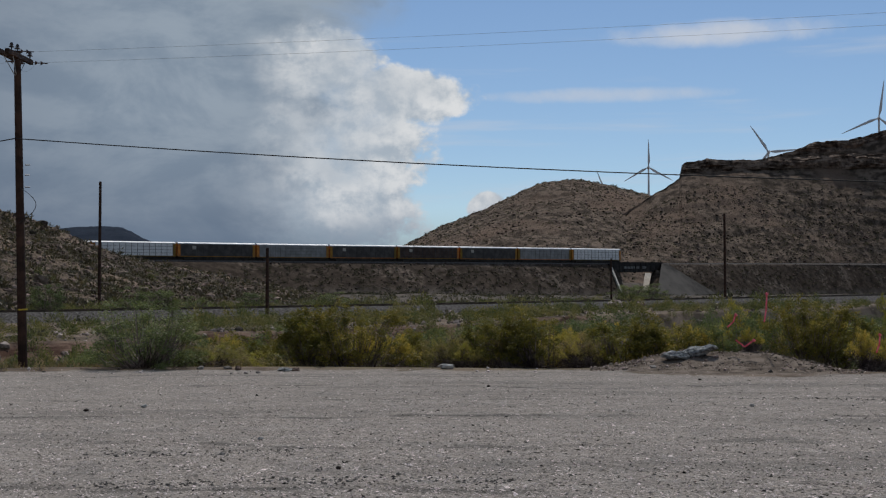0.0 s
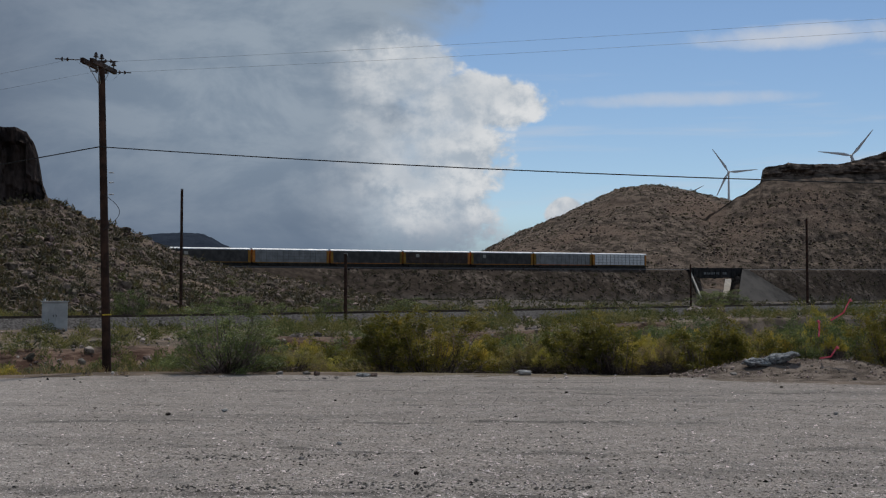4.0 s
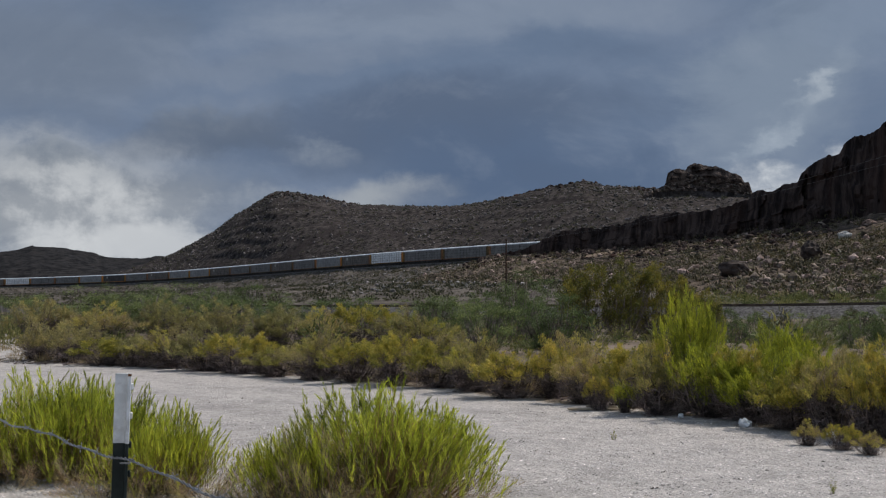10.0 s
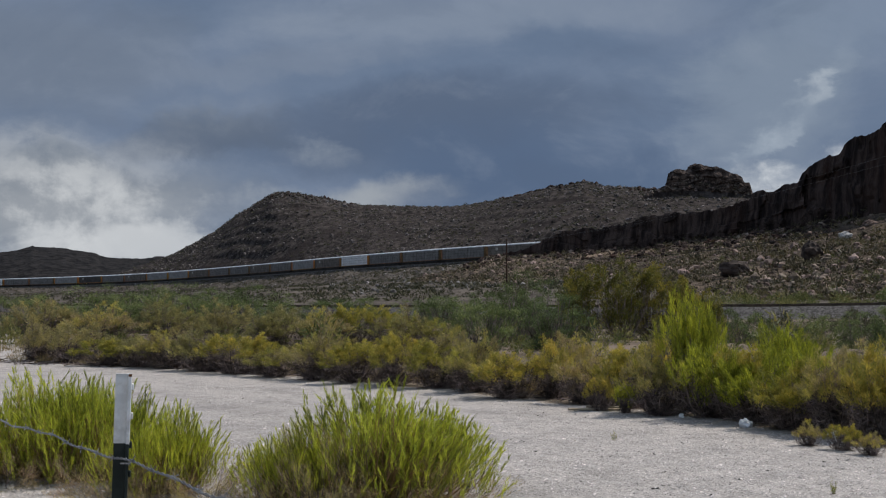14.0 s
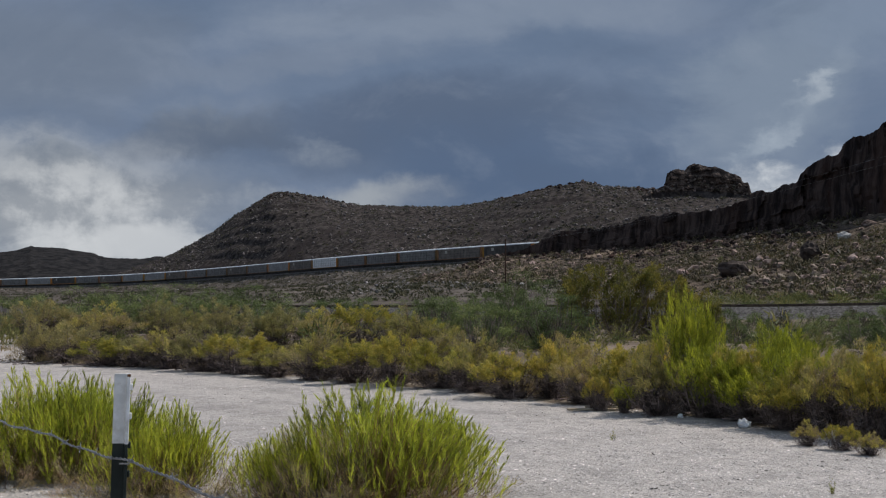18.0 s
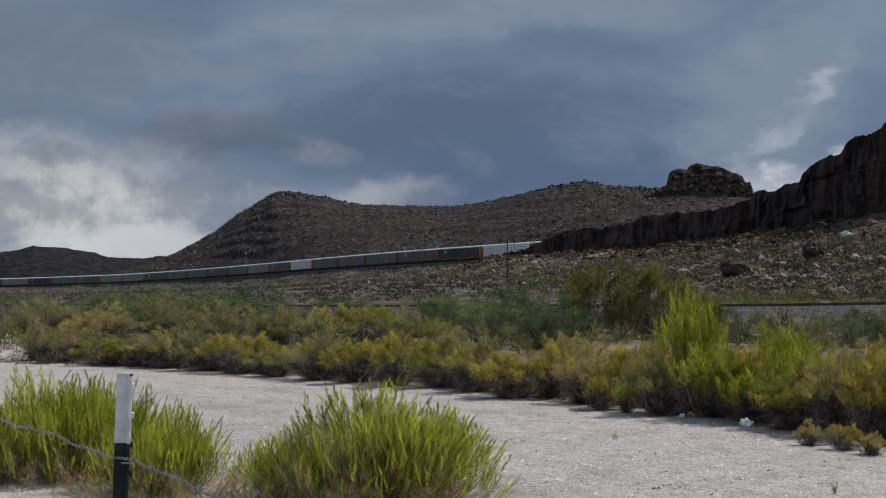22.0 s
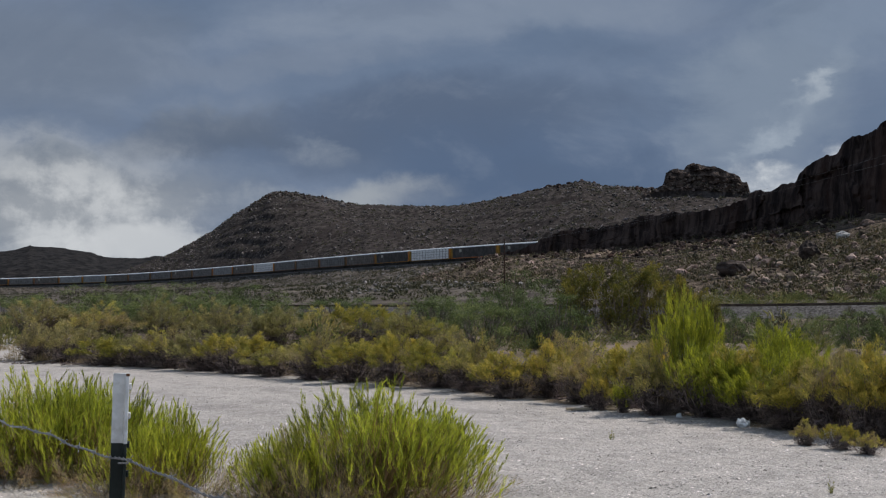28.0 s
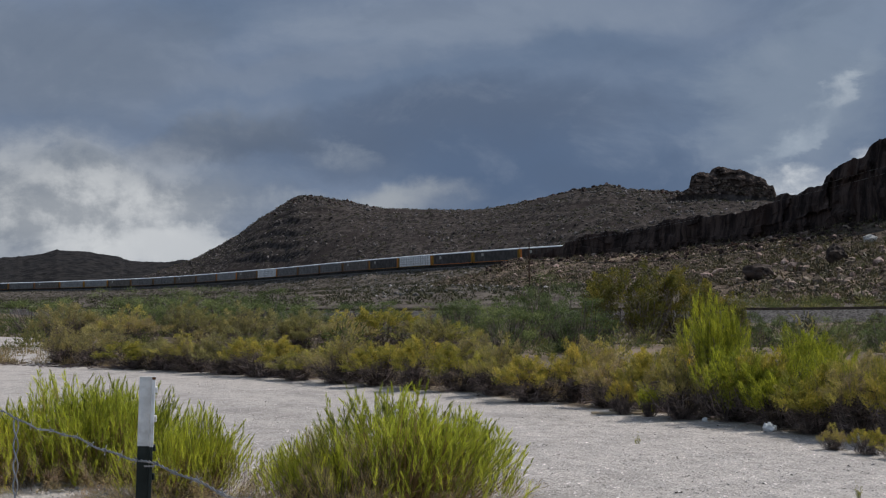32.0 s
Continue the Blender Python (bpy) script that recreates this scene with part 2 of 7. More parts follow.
def leafy(name, a, b, island=0.35, scale=3.0, glow=0.35, vary=0.0, tone=False):
    """Thin green stems and leaves that let some light through."""
    if name in MATS:
        return MATS[name]
    mt = mat(name, a, b, scale, 0.6, 0.0, island=island, vary=vary, tone=tone)
    nt = mt.node_tree
    N, L = nt.nodes, nt.links
    bs = N["Principled BSDF"]
    tr = N.new("ShaderNodeBsdfTranslucent")
    L.new(bs.inputs["Base Color"].links[0].from_socket, tr.inputs[0])
    ms = N.new("ShaderNodeMixShader")
    ms.inputs[0].default_value = glow
    L.new(bs.outputs[0], ms.inputs[1])
    L.new(tr.outputs[0], ms.inputs[2])
    L.new(ms.outputs[0], N["Material Output"].inputs[0])
    return mt


M_SLOPE = mat("rocky_slope", (0.05, 0.039, 0.031), (0.17, 0.132, 0.102), 0.6, 0.95, 0.9, 1.6, c=(0.24, 0.18, 0.135), depth=0.8)
M_KNOB = mat("knob_rock", (0.035, 0.027, 0.024), (0.13, 0.098, 0.082), 0.3, 0.9, 0.9, 0.9, depth=0.6)
M_MESA = mat("mesa_slope", (0.06, 0.046, 0.036), (0.2, 0.152, 0.118), 0.2, 0.95, 0.9, 0.9, c=(0.165, 0.118, 0.09), depth=0.8)
M_CLIFF = mat("dark_cliff_rock", (0.019, 0.0145, 0.0138), (0.09, 0.066, 0.058), 0.45, 0.9, 0.9, 1.4, c=(0.06, 0.033, 0.025), depth=0.5, stretch=(1.0, 1.0, 0.3))
M_RIM = mat("rimrock", (0.075, 0.055, 0.044), (0.3, 0.225, 0.175), 0.25, 0.9, 0.9, 0.8, depth=0.8)
# darker than its soil: the cloud shadow over the ridge is in the colour
M_RIDGE = mat("cloud_shaded_ridge", (0.021, 0.0175, 0.0165), (0.084, 0.07, 0.064), 0.3, 0.95, 0.9, 0.7, c=(0.04, 0.032, 0.03), depth=0.6)
# the blue of distance haze is put into this base colour
M_FAR_HAZE = mat("far_hill", (0.01, 0.018, 0.034), (0.018, 0.028, 0.046), 0.02, 0.95, 0.4, 0.2, depth=3.0)
# near-black base colour carries the storm cloud's shade on the far hills
M_DIST = mat("cloud_shaded_far_slope", (0.0095, 0.0092, 0.01), (0.036, 0.033, 0.032), 0.09, 0.95, 0.6, 0.3, depth=2.0)
M_ROCK = mat("pale_rock", (0.06, 0.046, 0.036), (0.21, 0.166, 0.132), 0.8, 0.9, 0.7, 4.0, island=0.5, depth=0.08)
M_SCRUB = leafy("scrub_leaf", (0.065, 0.066, 0.036), (0.165, 0.15, 0.075), 0.4, 0.6, 0.2)
M_BALLAST = mat("ballast", (0.058, 0.053, 0.05), (0.165, 0.153, 0.145), 6.0, 0.95, 0.8, 12.0, depth=0.05)
M_STEEL = mat("rail_steel", (0.06, 0.045, 0.036), (0.11, 0.08, 0.06), 2.0, 0.5, 0.2, metal=0.6)
M_TIE = mat("tie_wood", (0.04, 0.032, 0.026), (0.09, 0.075, 0.06), 1.5, 0.9, 0.5)
M_WOOD = mat("pole_wood", (0.03, 0.016, 0.011), (0.075, 0.038, 0.025), 2.5, 0.85, 0.6, 9.0)
M_WIRE = mat("wire", (0.012, 0.012, 0.013), (0.03, 0.03, 0.03), 1.0, 0.6, 0.0)
M_TURB = mat("turbine_white", (0.7, 0.71, 0.72), (0.8, 0.8, 0.8), 0.05, 0.45, 0.0)


# ---------------------------------------------------------------- mesh helpers
def mesh_np(name, verts, faces, material=None, smooth=False):
    """A mesh from arrays: verts (n, 3), faces (m, 3 or 4)."""
    me = bpy.data.meshes.new(name)
    verts = np.asarray(verts, dtype=np.float32)
    faces = np.asarray(faces, dtype=np.int32)
    n, k = faces.shape
    me.vertices.add(len(verts))
    me.vertices.foreach_set("co", verts.ravel())
    me.loops.add(n * k)
    me.loops.foreach_set("vertex_index", faces.ravel())
    me.polygons.add(n)
    me.polygons.foreach_set("loop_start", np.arange(0, n * k, k, dtype=np.int32))
    me.polygons.foreach_set("loop_total", np.full(n, k, dtype=np.int32))
    me.polygons.foreach_set("use_smooth", np.full(n, smooth))
    me.update(calc_edges=True)
    if material:
        me.materials.append(material)
    return me


def grid_faces(rows, cols, closed=False):
    i = np.arange(rows - 1)[:, None]
    j = np.arange(cols if closed else cols - 1)[None, :]
    a = i * cols + j
    b = i * cols + (j + 1) % cols
    return np.stack([a, b, b + cols, a + cols], -1).reshape(-1, 4)


def part(name, bm, material, parent, label=""):
    me = bpy.data.meshes.new(name)
    bm.to_mesh(me)
    bm.free()
    me.materials.append(material)
    return part_mesh(name, me, parent, label)


def part_mesh(name, me, parent, label=""):
    ob = new(name, me)
    ob.parent = parent
    if label:
        tagged(ob, label)
    return ob


def box(bm, x0, x1, y0, y1, z0, z1, bevel=0.0):
    m = Matrix.Translation(((x0 + x1) / 2, (y0 + y1) / 2, (z0 + z1) / 2)) @ Matrix.Diagonal((x1 - x0, y1 - y0, z1 - z0, 1))
    r = bmesh.ops.create_cube(bm, size=1.0, matrix=m)
    if bevel:
        es = list({e for v in r["verts"] for e in v.link_edges})
        bmesh.ops.bevel(bm, geom=es, offset=bevel, segments=2, profile=0.5, affect="EDGES")
    return bm


def rod(bm, p, q, r0, r1=None, seg=8):
    p, q = Vector(p), Vector(q)
    d = q - p
    m = Matrix.Translation((p + q) / 2) @ d.to_track_quat("Z", "Y").to_matrix().to_4x4()
    bmesh.ops.create_cone(bm, cap_ends=True, segments=seg, radius1=r0, radius2=r0 if r1 is None else r1, depth=d.length, matrix=m)
    return bm


def fbm(x, y, scale, octaves=4, seed=0, gain=0.5):
    """Smooth noise on arrays, about -1 to 1."""
    out = np.zeros(np.broadcast(x, y).shape)
    amp, tot = 1.0, 0.0
    for o in range(octaves):
        f = 2.0 ** o / scale
        xi, yi = x * f + 17.3 * o + seed * 7.1, y * f - 9.7 * o + seed * 3.3
        i, j = np.floor(xi).astype(np.int64), np.floor(yi).astype(np.int64)
        u, v = xi - i, yi - j
        u, v = u * u * (3 - 2 * u), v * v * (3 - 2 * v)

        def h(a, b):
            k = (a * 374761393 + b * 668265263 + (seed + o) * 974711) & 0xFFFFFFFF
            k = ((k ^ (k >> 13)) * 1274126177) & 0xFFFFFFFF
            return ((k ^ (k >> 16)) & 0xFFFF) / 32767.5 - 1.0

        out = out + amp * ((h(i, j) * (1 - u) + h(i + 1, j) * u) * (1 - v) + (h(i, j + 1) * (1 - u) + h(i + 1, j + 1) * u) * v)
        tot += amp
        amp *= gain
    return out / tot


# ---------------------------------------------------------------- plan of the two railway lines
def densify(pts, step):
    """A smooth line through a few plan points, with even steps."""
    pts = np.array(pts, float)
    n = len(pts)
    out = []
    for i in range(n - 1):
        p0, p1, p2, p3 = pts[max(i - 1, 0)], pts[i], pts[i + 1], pts[min(i + 2, n - 1)]
        k = max(2, int(np.linalg.norm(p2 - p1) / step))
        t = (np.arange(k) / k)[:, None]
        out.append(0.5 * (2 * p1 + (p2 - p0) * t + (2 * p0 - 5 * p1 + 4 * p2 - p3) * t ** 2 + (3 * p1 - p0 - 3 * p2 + p3) * t ** 3))
    out.append(pts[-1:])
    q = np.concatenate(out)
    s = np.concatenate([[0], np.cumsum(np.hypot(*np.diff(q, axis=0).T))])
    e = np.arange(0, s[-1], step)
    return np.stack([np.interp(e, s, q[:, 0]), np.interp(e, s, q[:, 1])], 1), e


# upper line, along the train's way; 0 m is where the last car's rear stands at the start
UP_PLAN = [(306, 724), (248, 678), (190.5, 631.2), (132.8, 583.4), (74, 536.8), (14, 491.8), (-47.4, 448.8), (-110.8, 408.7), (-176.4, 372.3),
           (-238.5, 357), (-314.8, 315.1), (-387.6, 297.1), (-462, 288.1), (-537, 288.9), (-611.9, 292.9), (-686.8, 294.5), (-761.7, 290.1),
           (-835.5, 277.3), (-907.2, 255.5), (-975.5, 224.6), (-1039.3, 185.2), (-1097.4, 137.9), (-1148.9, 83.5), (-1193, 22.8), (-1230, -45)]
UP_XY, UP_S = densify(UP_PLAN, 5.0)
UP_S = UP_S - UP_S[np.argmin(np.hypot(UP_XY[:, 0] - 74, UP_XY[:, 1] - 536.8))]
UP_Z = np.interp(UP_S, [-300, -150, 0, 150, 225, 525, 600, 700, 825, 950, 1075, 1500], [23.0, 20.8, 18.1, 16.3, 15.7, 13.5, 11.9, 10.1, 7.7, 4.9, 3.0, -3.4])
LOW_PLAN = [(420, 480), (250, 330), (100, 206), (50, 163), (4.4, 125), (-30, 98.5), (-41, 89), (-61, 66), (-93, 49), (-136, 34), (-230, 10), (-400, -25), (-700, -110)]
LOW_XY, LOW_S = densify(LOW_PLAN, 2.0)
LOW_Z = np.interp(-LOW_XY[:, 0], [-420, -250, -100, -50, -4, 30, 41, 61, 93, 136, 400, 700], [7.5, 5.6, 3.5, 2.5, 1.64, 1.1, 1.0, 0.5, 0.2, 0.0, -2.0, -5.0])


def by_heading(xy, z):
    az = np.degrees(np.arctan2(xy[:, 0], xy[:, 1]))
    d = np.hypot(xy[:, 0], xy[:, 1])
    o = np.argsort(az)
    return az[o], d[o], z[o]


UP_A, UP_D, UP_H = by_heading(UP_XY, UP_Z)
LOW_A, LOW_D, LOW_H = by_heading(LOW_XY, LOW_Z)


# ---------------------------------------------------------------- ground
def ground_knots(az):
    """Distances and heights, from the eye outwards, where the ground changes slope."""
    o = 0 * az
    edge = np.interp(az, [-90, -76, -62, -50, -38, -28, -18, 0, 20, 40], [60, 46, 44, 40, 34, 31, 33, 31, 30.5, 34])
    wash = np.interp(az, [-90, -70, -45, -30, -20, 0, 20, 60], [-0.4, -0.5, -0.7, -1.2, -1.6, -1.6, -1.2, -0.3])
    dl, zl = np.interp(az, LOW_A, LOW_D), np.interp(az, LOW_A, LOW_H)
    du, zu = np.interp(az, UP_A, UP_D), np.interp(az, UP_A, UP_H)
    toe = np.interp(az, [-80, -66, -58, -50, -16, -8, 0, 20], [60, 50, 60, 40, 25, 26, 26, 26])
    toez = np.interp(az, [-80, -72, -60, -52, -16, 0, 20], [-4.5, -1.5, 4.0, 7.0, 3.6, 4.0, 4.8])
    return [(o, o), (o + 2, o), (edge, o), (edge + 9, wash), (np.maximum(dl - 31, edge + 10), wash), (np.maximum(dl - 28.4, edge + 13), zl - 1.5),
            (dl - 4, zl - 0.95), (dl + 4, zl - 0.95), (dl + 12, zl - 0.4), (du - toe, toez), (du - 5, zu - 0.75), (du + 5, zu - 0.75), (du + 25, zu - 5),
            (du + 400, zu - 8), (o + 4600, o - 20)]


def ground_z(az, r):
    """Height of the ground at a heading (degrees) and a distance, arrays."""
    az, r = np.broadcast_arrays(np.asarray(az, float), np.asarray(r, float))
    x, y = r * np.sin(np.radians(az)), r * np.cos(np.radians(az))
    knots = ground_knots(az)
    z = np.zeros_like(r)
    for (r0, z0), (r1, z1) in zip(knots[:-1], knots[1:]):
        t = np.clip((r - r0) / np.maximum(r1 - r0, 0.01), 0, 1)
        z = np.where(r >= r0, z0 + (z1 - z0) * t, z)
    edge, dl, du = knots[2][0], (knots[6][0] + knots[7][0]) / 2, (knots[10][0] + knots[11][0]) / 2
    # the underpass below the bridge
    gap = np.clip((az - 7.75) / 0.25, 0, 1) * np.clip((9.25 - az) / 0.25, 0, 1) * np.clip((r - du + 40) / 8, 0, 1) * np.clip((du + 70 - r) / 30, 0, 1)
    z = z + gap * (np.minimum(z, 5.0 + np.clip(r - du + 10, 0, 100) * 0.06) - z)
    rough = np.clip((r - edge) / 8, 0, 1) * np.clip(np.minimum(np.abs(r - dl) / 6 - 0.7, np.abs(r - du) / 10 - 0.6), 0, 1)
    z = z + rough * (0.3 * fbm(x, y, 6, 4, 3) + 0.14 * fbm(x, y, 1.9, 3, 13) + np.clip(r / 400, 0, 1) * 1.0 * fbm(x, y, 45, 4, 5) + np.clip(r / 300 - 0.5, 0, 1) * 0.5 * fbm(x, y, 12, 3, 6))
    # a bulldozed heap of soil at the lot's rim
    ha, hr = (az - 12.2) / 4.4, (r - 31.6) / 1.7
    z = z + 0.42 * np.exp(-(ha * ha * ha * ha)) * np.exp(-hr * hr) * (1 + 0.5 * fbm(x, y, 1.5, 3, 9))
    z = z + 0.03 * fbm(x, y, 3.0, 4, 8) * np.clip(r / 4, 0, 1)
    return z


def ground_at(x, y):
    return float(ground_z(np.degrees(np.arctan2(x, y)), np.hypot(x, y)))


def ground_material():
    """Gravel on the lot, soil beyond, grey fill on the embankment; the blends follow two plan masks and noise."""
    mt = mat("ground_surface", (0.1, 0.078, 0.06), (0.21, 0.165, 0.13), 0.45, 0.95, 0.6, 3.0, c=(0.2, 0.17, 0.11), depth=0.12)
    nt = mt.node_tree
    N, L = nt.nodes, nt.links
    bs = N["Principled BSDF"]
    base = bs.inputs["Base Color"].links[0].from_socket
    tc = N.new("ShaderNodeTexCoord")

    def nz(s, d, r=0.6, stretch=None):
        n = N.new("ShaderNodeTexNoise")
        n.inputs["Scale"].default_value, n.inputs["Detail"].default_value, n.inputs["Roughness"].default_value = s, d, r
        src = tc.outputs["Object"]
        if stretch:
            mp = N.new("ShaderNodeMapping")
            mp.inputs["Scale"].default_value = stretch
            mp.inputs["Rotation"].default_value = (0, 0, 0.12)
            L.new(src, mp.inputs[0])
            src = mp.outputs[0]
        L.new(src, n.inputs["Vector"])
        return n.outputs["Fac"]

    def rp(v, lo, hi, a=0.0, b=1.0):
        n = N.new("ShaderNodeMapRange")
        n.interpolation_type = "SMOOTHSTEP"
        L.new(v, n.inputs[0])
        for i, q in enumerate((lo, hi, a, b)):
            n.inputs[1 + i].default_value = q
        return n.outputs[0]

    def mx(f, p, q):
        n = N.new("ShaderNodeMix")
        n.data_type = "RGBA"
        L.new(f, n.inputs[0])
        for v, s in ((p, n.inputs[6]), (q, n.inputs[7])):
            if isinstance(v, tuple):
                s.default_value = (*v, 1)
            else:
                L.new(v, s)
        return n.outputs[2]

    def ma(op, a, b):
        n = N.new("ShaderNodeMath")
        n.operation = op
        for v, s in zip((a, b), n.inputs):
            if isinstance(v, float):
                s.default_value = v
            else:
                L.new(v, s)
        return n.outputs[0]

    def attr(name):
        n = N.new("ShaderNodeAttribute")
        n.attribute_name = name
        return n.outputs["Fac"]

    # stones of the gravel: cells of mixed grey
    vo = N.new("ShaderNodeTexVoronoi")
    vo.inputs["Scale"].default_value = 34.0
    L.new(tc.outputs["Object"], vo.inputs["Vector"])
    bw = N.new("ShaderNodeSeparateColor")
    L.new(vo.outputs["Color"], bw.inputs[0])
    cell = rp(bw.outputs[0], 0.0, 1.0)
    grit = mx(cell, (0.175, 0.156, 0.14), (0.43, 0.382, 0.343))
    grit = mx(ma("MULTIPLY", rp(nz(60.0, 4), 0.35, 0.65), 0.6), grit, (0.3, 0.266, 0.238))
    pale = mx(cell, (0.33, 0.3, 0.28), (0.58, 0.53, 0.495))
    pale = mx(rp(nz(60.0, 4), 0.35, 0.65), pale, (0.46, 0.42, 0.392))
    grit = mx(attr("pale"), grit, pale)
    vb = N.new("ShaderNodeTexVoronoi")
    vb.inputs["Scale"].default_value = 7.0
    L.new(tc.outputs["Object"], vb.inputs["Vector"])
    sb = N.new("ShaderNodeSeparateColor")
    L.new(vb.outputs["Color"], sb.inputs[0])
    grit = mx(ma("MULTIPLY", rp(sb.outputs[0], 0.55, 1.0), 0.2), grit, (0.1, 0.096, 0.092))
    grit = mx(ma("MULTIPLY", rp(sb.outputs[1], 0.7, 1.0), 0.15), grit, (0.5, 0.48, 0.46))
    grit = mx(ma("MULTIPLY", rp(nz(1.1, 6, 0.65), 0.46, 0.68), 0.4), grit, (0.17, 0.163, 0.155))
    # wheel ruts with dark, broken bottoms, across the lot
    xyz = N.new("ShaderNodeSeparateXYZ")
    L.new(tc.outputs["Object"], xyz.inputs[0])
    wob = ma("MULTIPLY", ma("SUBTRACT", nz(0.12, 3), 0.5), 5.0)
    line = ma("ADD", xyz.outputs[1], wob)
    saw = ma("ABSOLUTE", ma("SUBTRACT", ma("MODULO", ma("ADD", line, 60.0), 3.3), 1.65), 0.0)
    thin = ma("SUBTRACT", 1.0, rp(ma("ADD", saw, ma("MULTIPLY", ma("SUBTRACT", nz(3.0, 5), 0.5), 0.5)), 0.06, 0.22))
    spots = ma("MULTIPLY", rp(nz(0.35, 5, 0.7), 0.46, 0.56), ma("SUBTRACT", 0.6, ma("MULTIPLY", attr("pale"), 0.5)))
    grit = mx(ma("MULTIPLY", rp(nz(0.55, 6, 0.65, (0.14, 1.0, 1.0)), 0.5, 0.66), ma("SUBTRACT", 0.45, ma("MULTIPLY", attr("pale"), 0.3))), grit, (0.14, 0.13, 0.12))
    grit = mx(ma("MULTIPLY", thin, spots), grit, (0.06, 0.057, 0.054))
    sand = ma("MULTIPLY", rp(nz(0.16, 5), 0.52, 0.6), 0.75)
    soil = mx(sand, base, (0.25, 0.195, 0.15))
    soil = mx(attr("wild"), soil, mx(rp(nz(0.2, 6), 0.38, 0.64), (0.058, 0.049, 0.042), (0.15, 0.127, 0.108)))
    soil = mx(attr("fill"), soil, mx(rp(nz(0.35, 6), 0.35, 0.65), (0.034, 0.025, 0.019), (0.082, 0.062, 0.048)))
    soil = mx(ma("MULTIPLY", attr("fill"), rp(nz(0.075, 5, 0.7), 0.5, 0.64)), soil, mx(rp(nz(0.6, 6), 0.38, 0.62), (0.075, 0.057, 0.045), (0.18, 0.142, 0.114)))
    soil = mx(rp(attr("heap"), 0.2, 0.6), soil, mx(rp(nz(2.5, 6), 0.38, 0.62), (0.1, 0.08, 0.065), (0.22, 0.18, 0.15)))
    soil = mx(rp(attr("bank"), 0.3, 0.7), soil, mx(rp(nz(0.8, 6, 0.6, (0.5, 0.5, 4.0)), 0.4, 0.6), (0.075, 0.042, 0.03), (0.235, 0.158, 0.12)))
    lot = rp(ma("ADD", attr("lot"), ma("MULTIPLY", ma("SUBTRACT", nz(0.9, 6), 0.5), 0.9)), 0.42, 0.58)
    L.new(mx(lot, soil, grit), bs.inputs["Base Color"])
    b2 = N.new("ShaderNodeBump")
    b2.inputs["Strength"].default_value, b2.inputs["Distance"].default_value = 0.6, 0.018
    L.new(ma("ADD", vo.outputs["Distance"], nz(14.0, 6)), b2.inputs["Height"])
    L.new(bs.inputs["Normal"].links[0].from_socket, b2.inputs["Normal"])
    L.new(b2.outputs[0], bs.inputs["Normal"])
    return mt


def build_ground():
    az = np.concatenate([np.arange(-180, -82, 4.0), np.arange(-82, 28, 0.2), np.arange(28, 180, 4.0)])
    kn = ground_knots(az)
    R = []
    for (r0, _), (r1, _), n, geo in zip(kn[:-1], kn[1:], (3, 110, 26, 14, 10, 10, 3, 4, 44, 14, 4, 5, 12, 12), (0, 1, 0, 0, 0, 0, 0, 0, 1, 0, 0, 0, 1, 1)):
        t = (np.arange(n) / n)[:, None]
        R.append(r0 * (r1 / r0) ** t if geo else r0 + (r1 - r0) * t)
    R = np.concatenate(R + [kn[-1][0][None]])
    A = np.broadcast_to(az, R.shape)
    x, y = R * np.sin(np.radians(A)), R * np.cos(np.radians(A))
    v = np.stack([x, y, ground_z(A, R)], -1).reshape(-1, 3)
    me = mesh_np("ground", v, grid_faces(len(R), len(az), True)[:, ::-1], ground_material(), True)
    rim = np.interp(A, [-180, -90, -77, -75.2, -74.4, -62, -50, -38, -35.5, -34.2, -28, -18, 0, 20, 40, 180], [60, 60, 52, 44, 28.4, 22, 17, 13.4, 13.9, 28.5, 29, 31, 30, 29.6, 31, 40])
    rim = rim - 1.6 * np.exp(-((A - 12.2) / 4.6) ** 4)
    lot = np.clip(0.5 + (rim - R) / np.maximum(rim * 0.12, 1), 0, 1)
    dl, du = (kn[6][0] + kn[7][0]) / 2, (kn[10][0] + kn[11][0]) / 2
    fill = np.clip((R - (kn[9][0])) / 6, 0, 1) * np.clip((du + 30 - R) / 6, 0, 1) * np.clip((A + 30) / 5, 0, 1)
    bank = np.clip(1 - np.abs(R - (kn[5][0] - 1.3)) / 2.8, 0, 1) * np.clip((A + 40) / 8, 0, 1) * np.clip((12 - A) / 6, 0, 1)
    pale = np.clip((-17 - A) / 18, 0, 1) * np.clip((A + 170) / 60, 0, 1)
    wild = np.clip((R - dl - 5) / 12, 0, 1)
    heap = np.exp(-((A - 12.2) / 5.2) ** 4) * np.exp(-((R - 31.6) / 3.2) ** 4)
    for key, val in (("pale", pale), ("wild", wild), ("heap", heap), ("lot", lot), ("fill", fill), ("bank", bank)):
        me.attributes.new(key, "FLOAT", "POINT").data.foreach_set("value", val.ravel().astype(np.float32))
    return tagged(new("ground", me), "pale gravel lot and dry desert ground running to the hills", "ground", kind="structure")


build_ground()


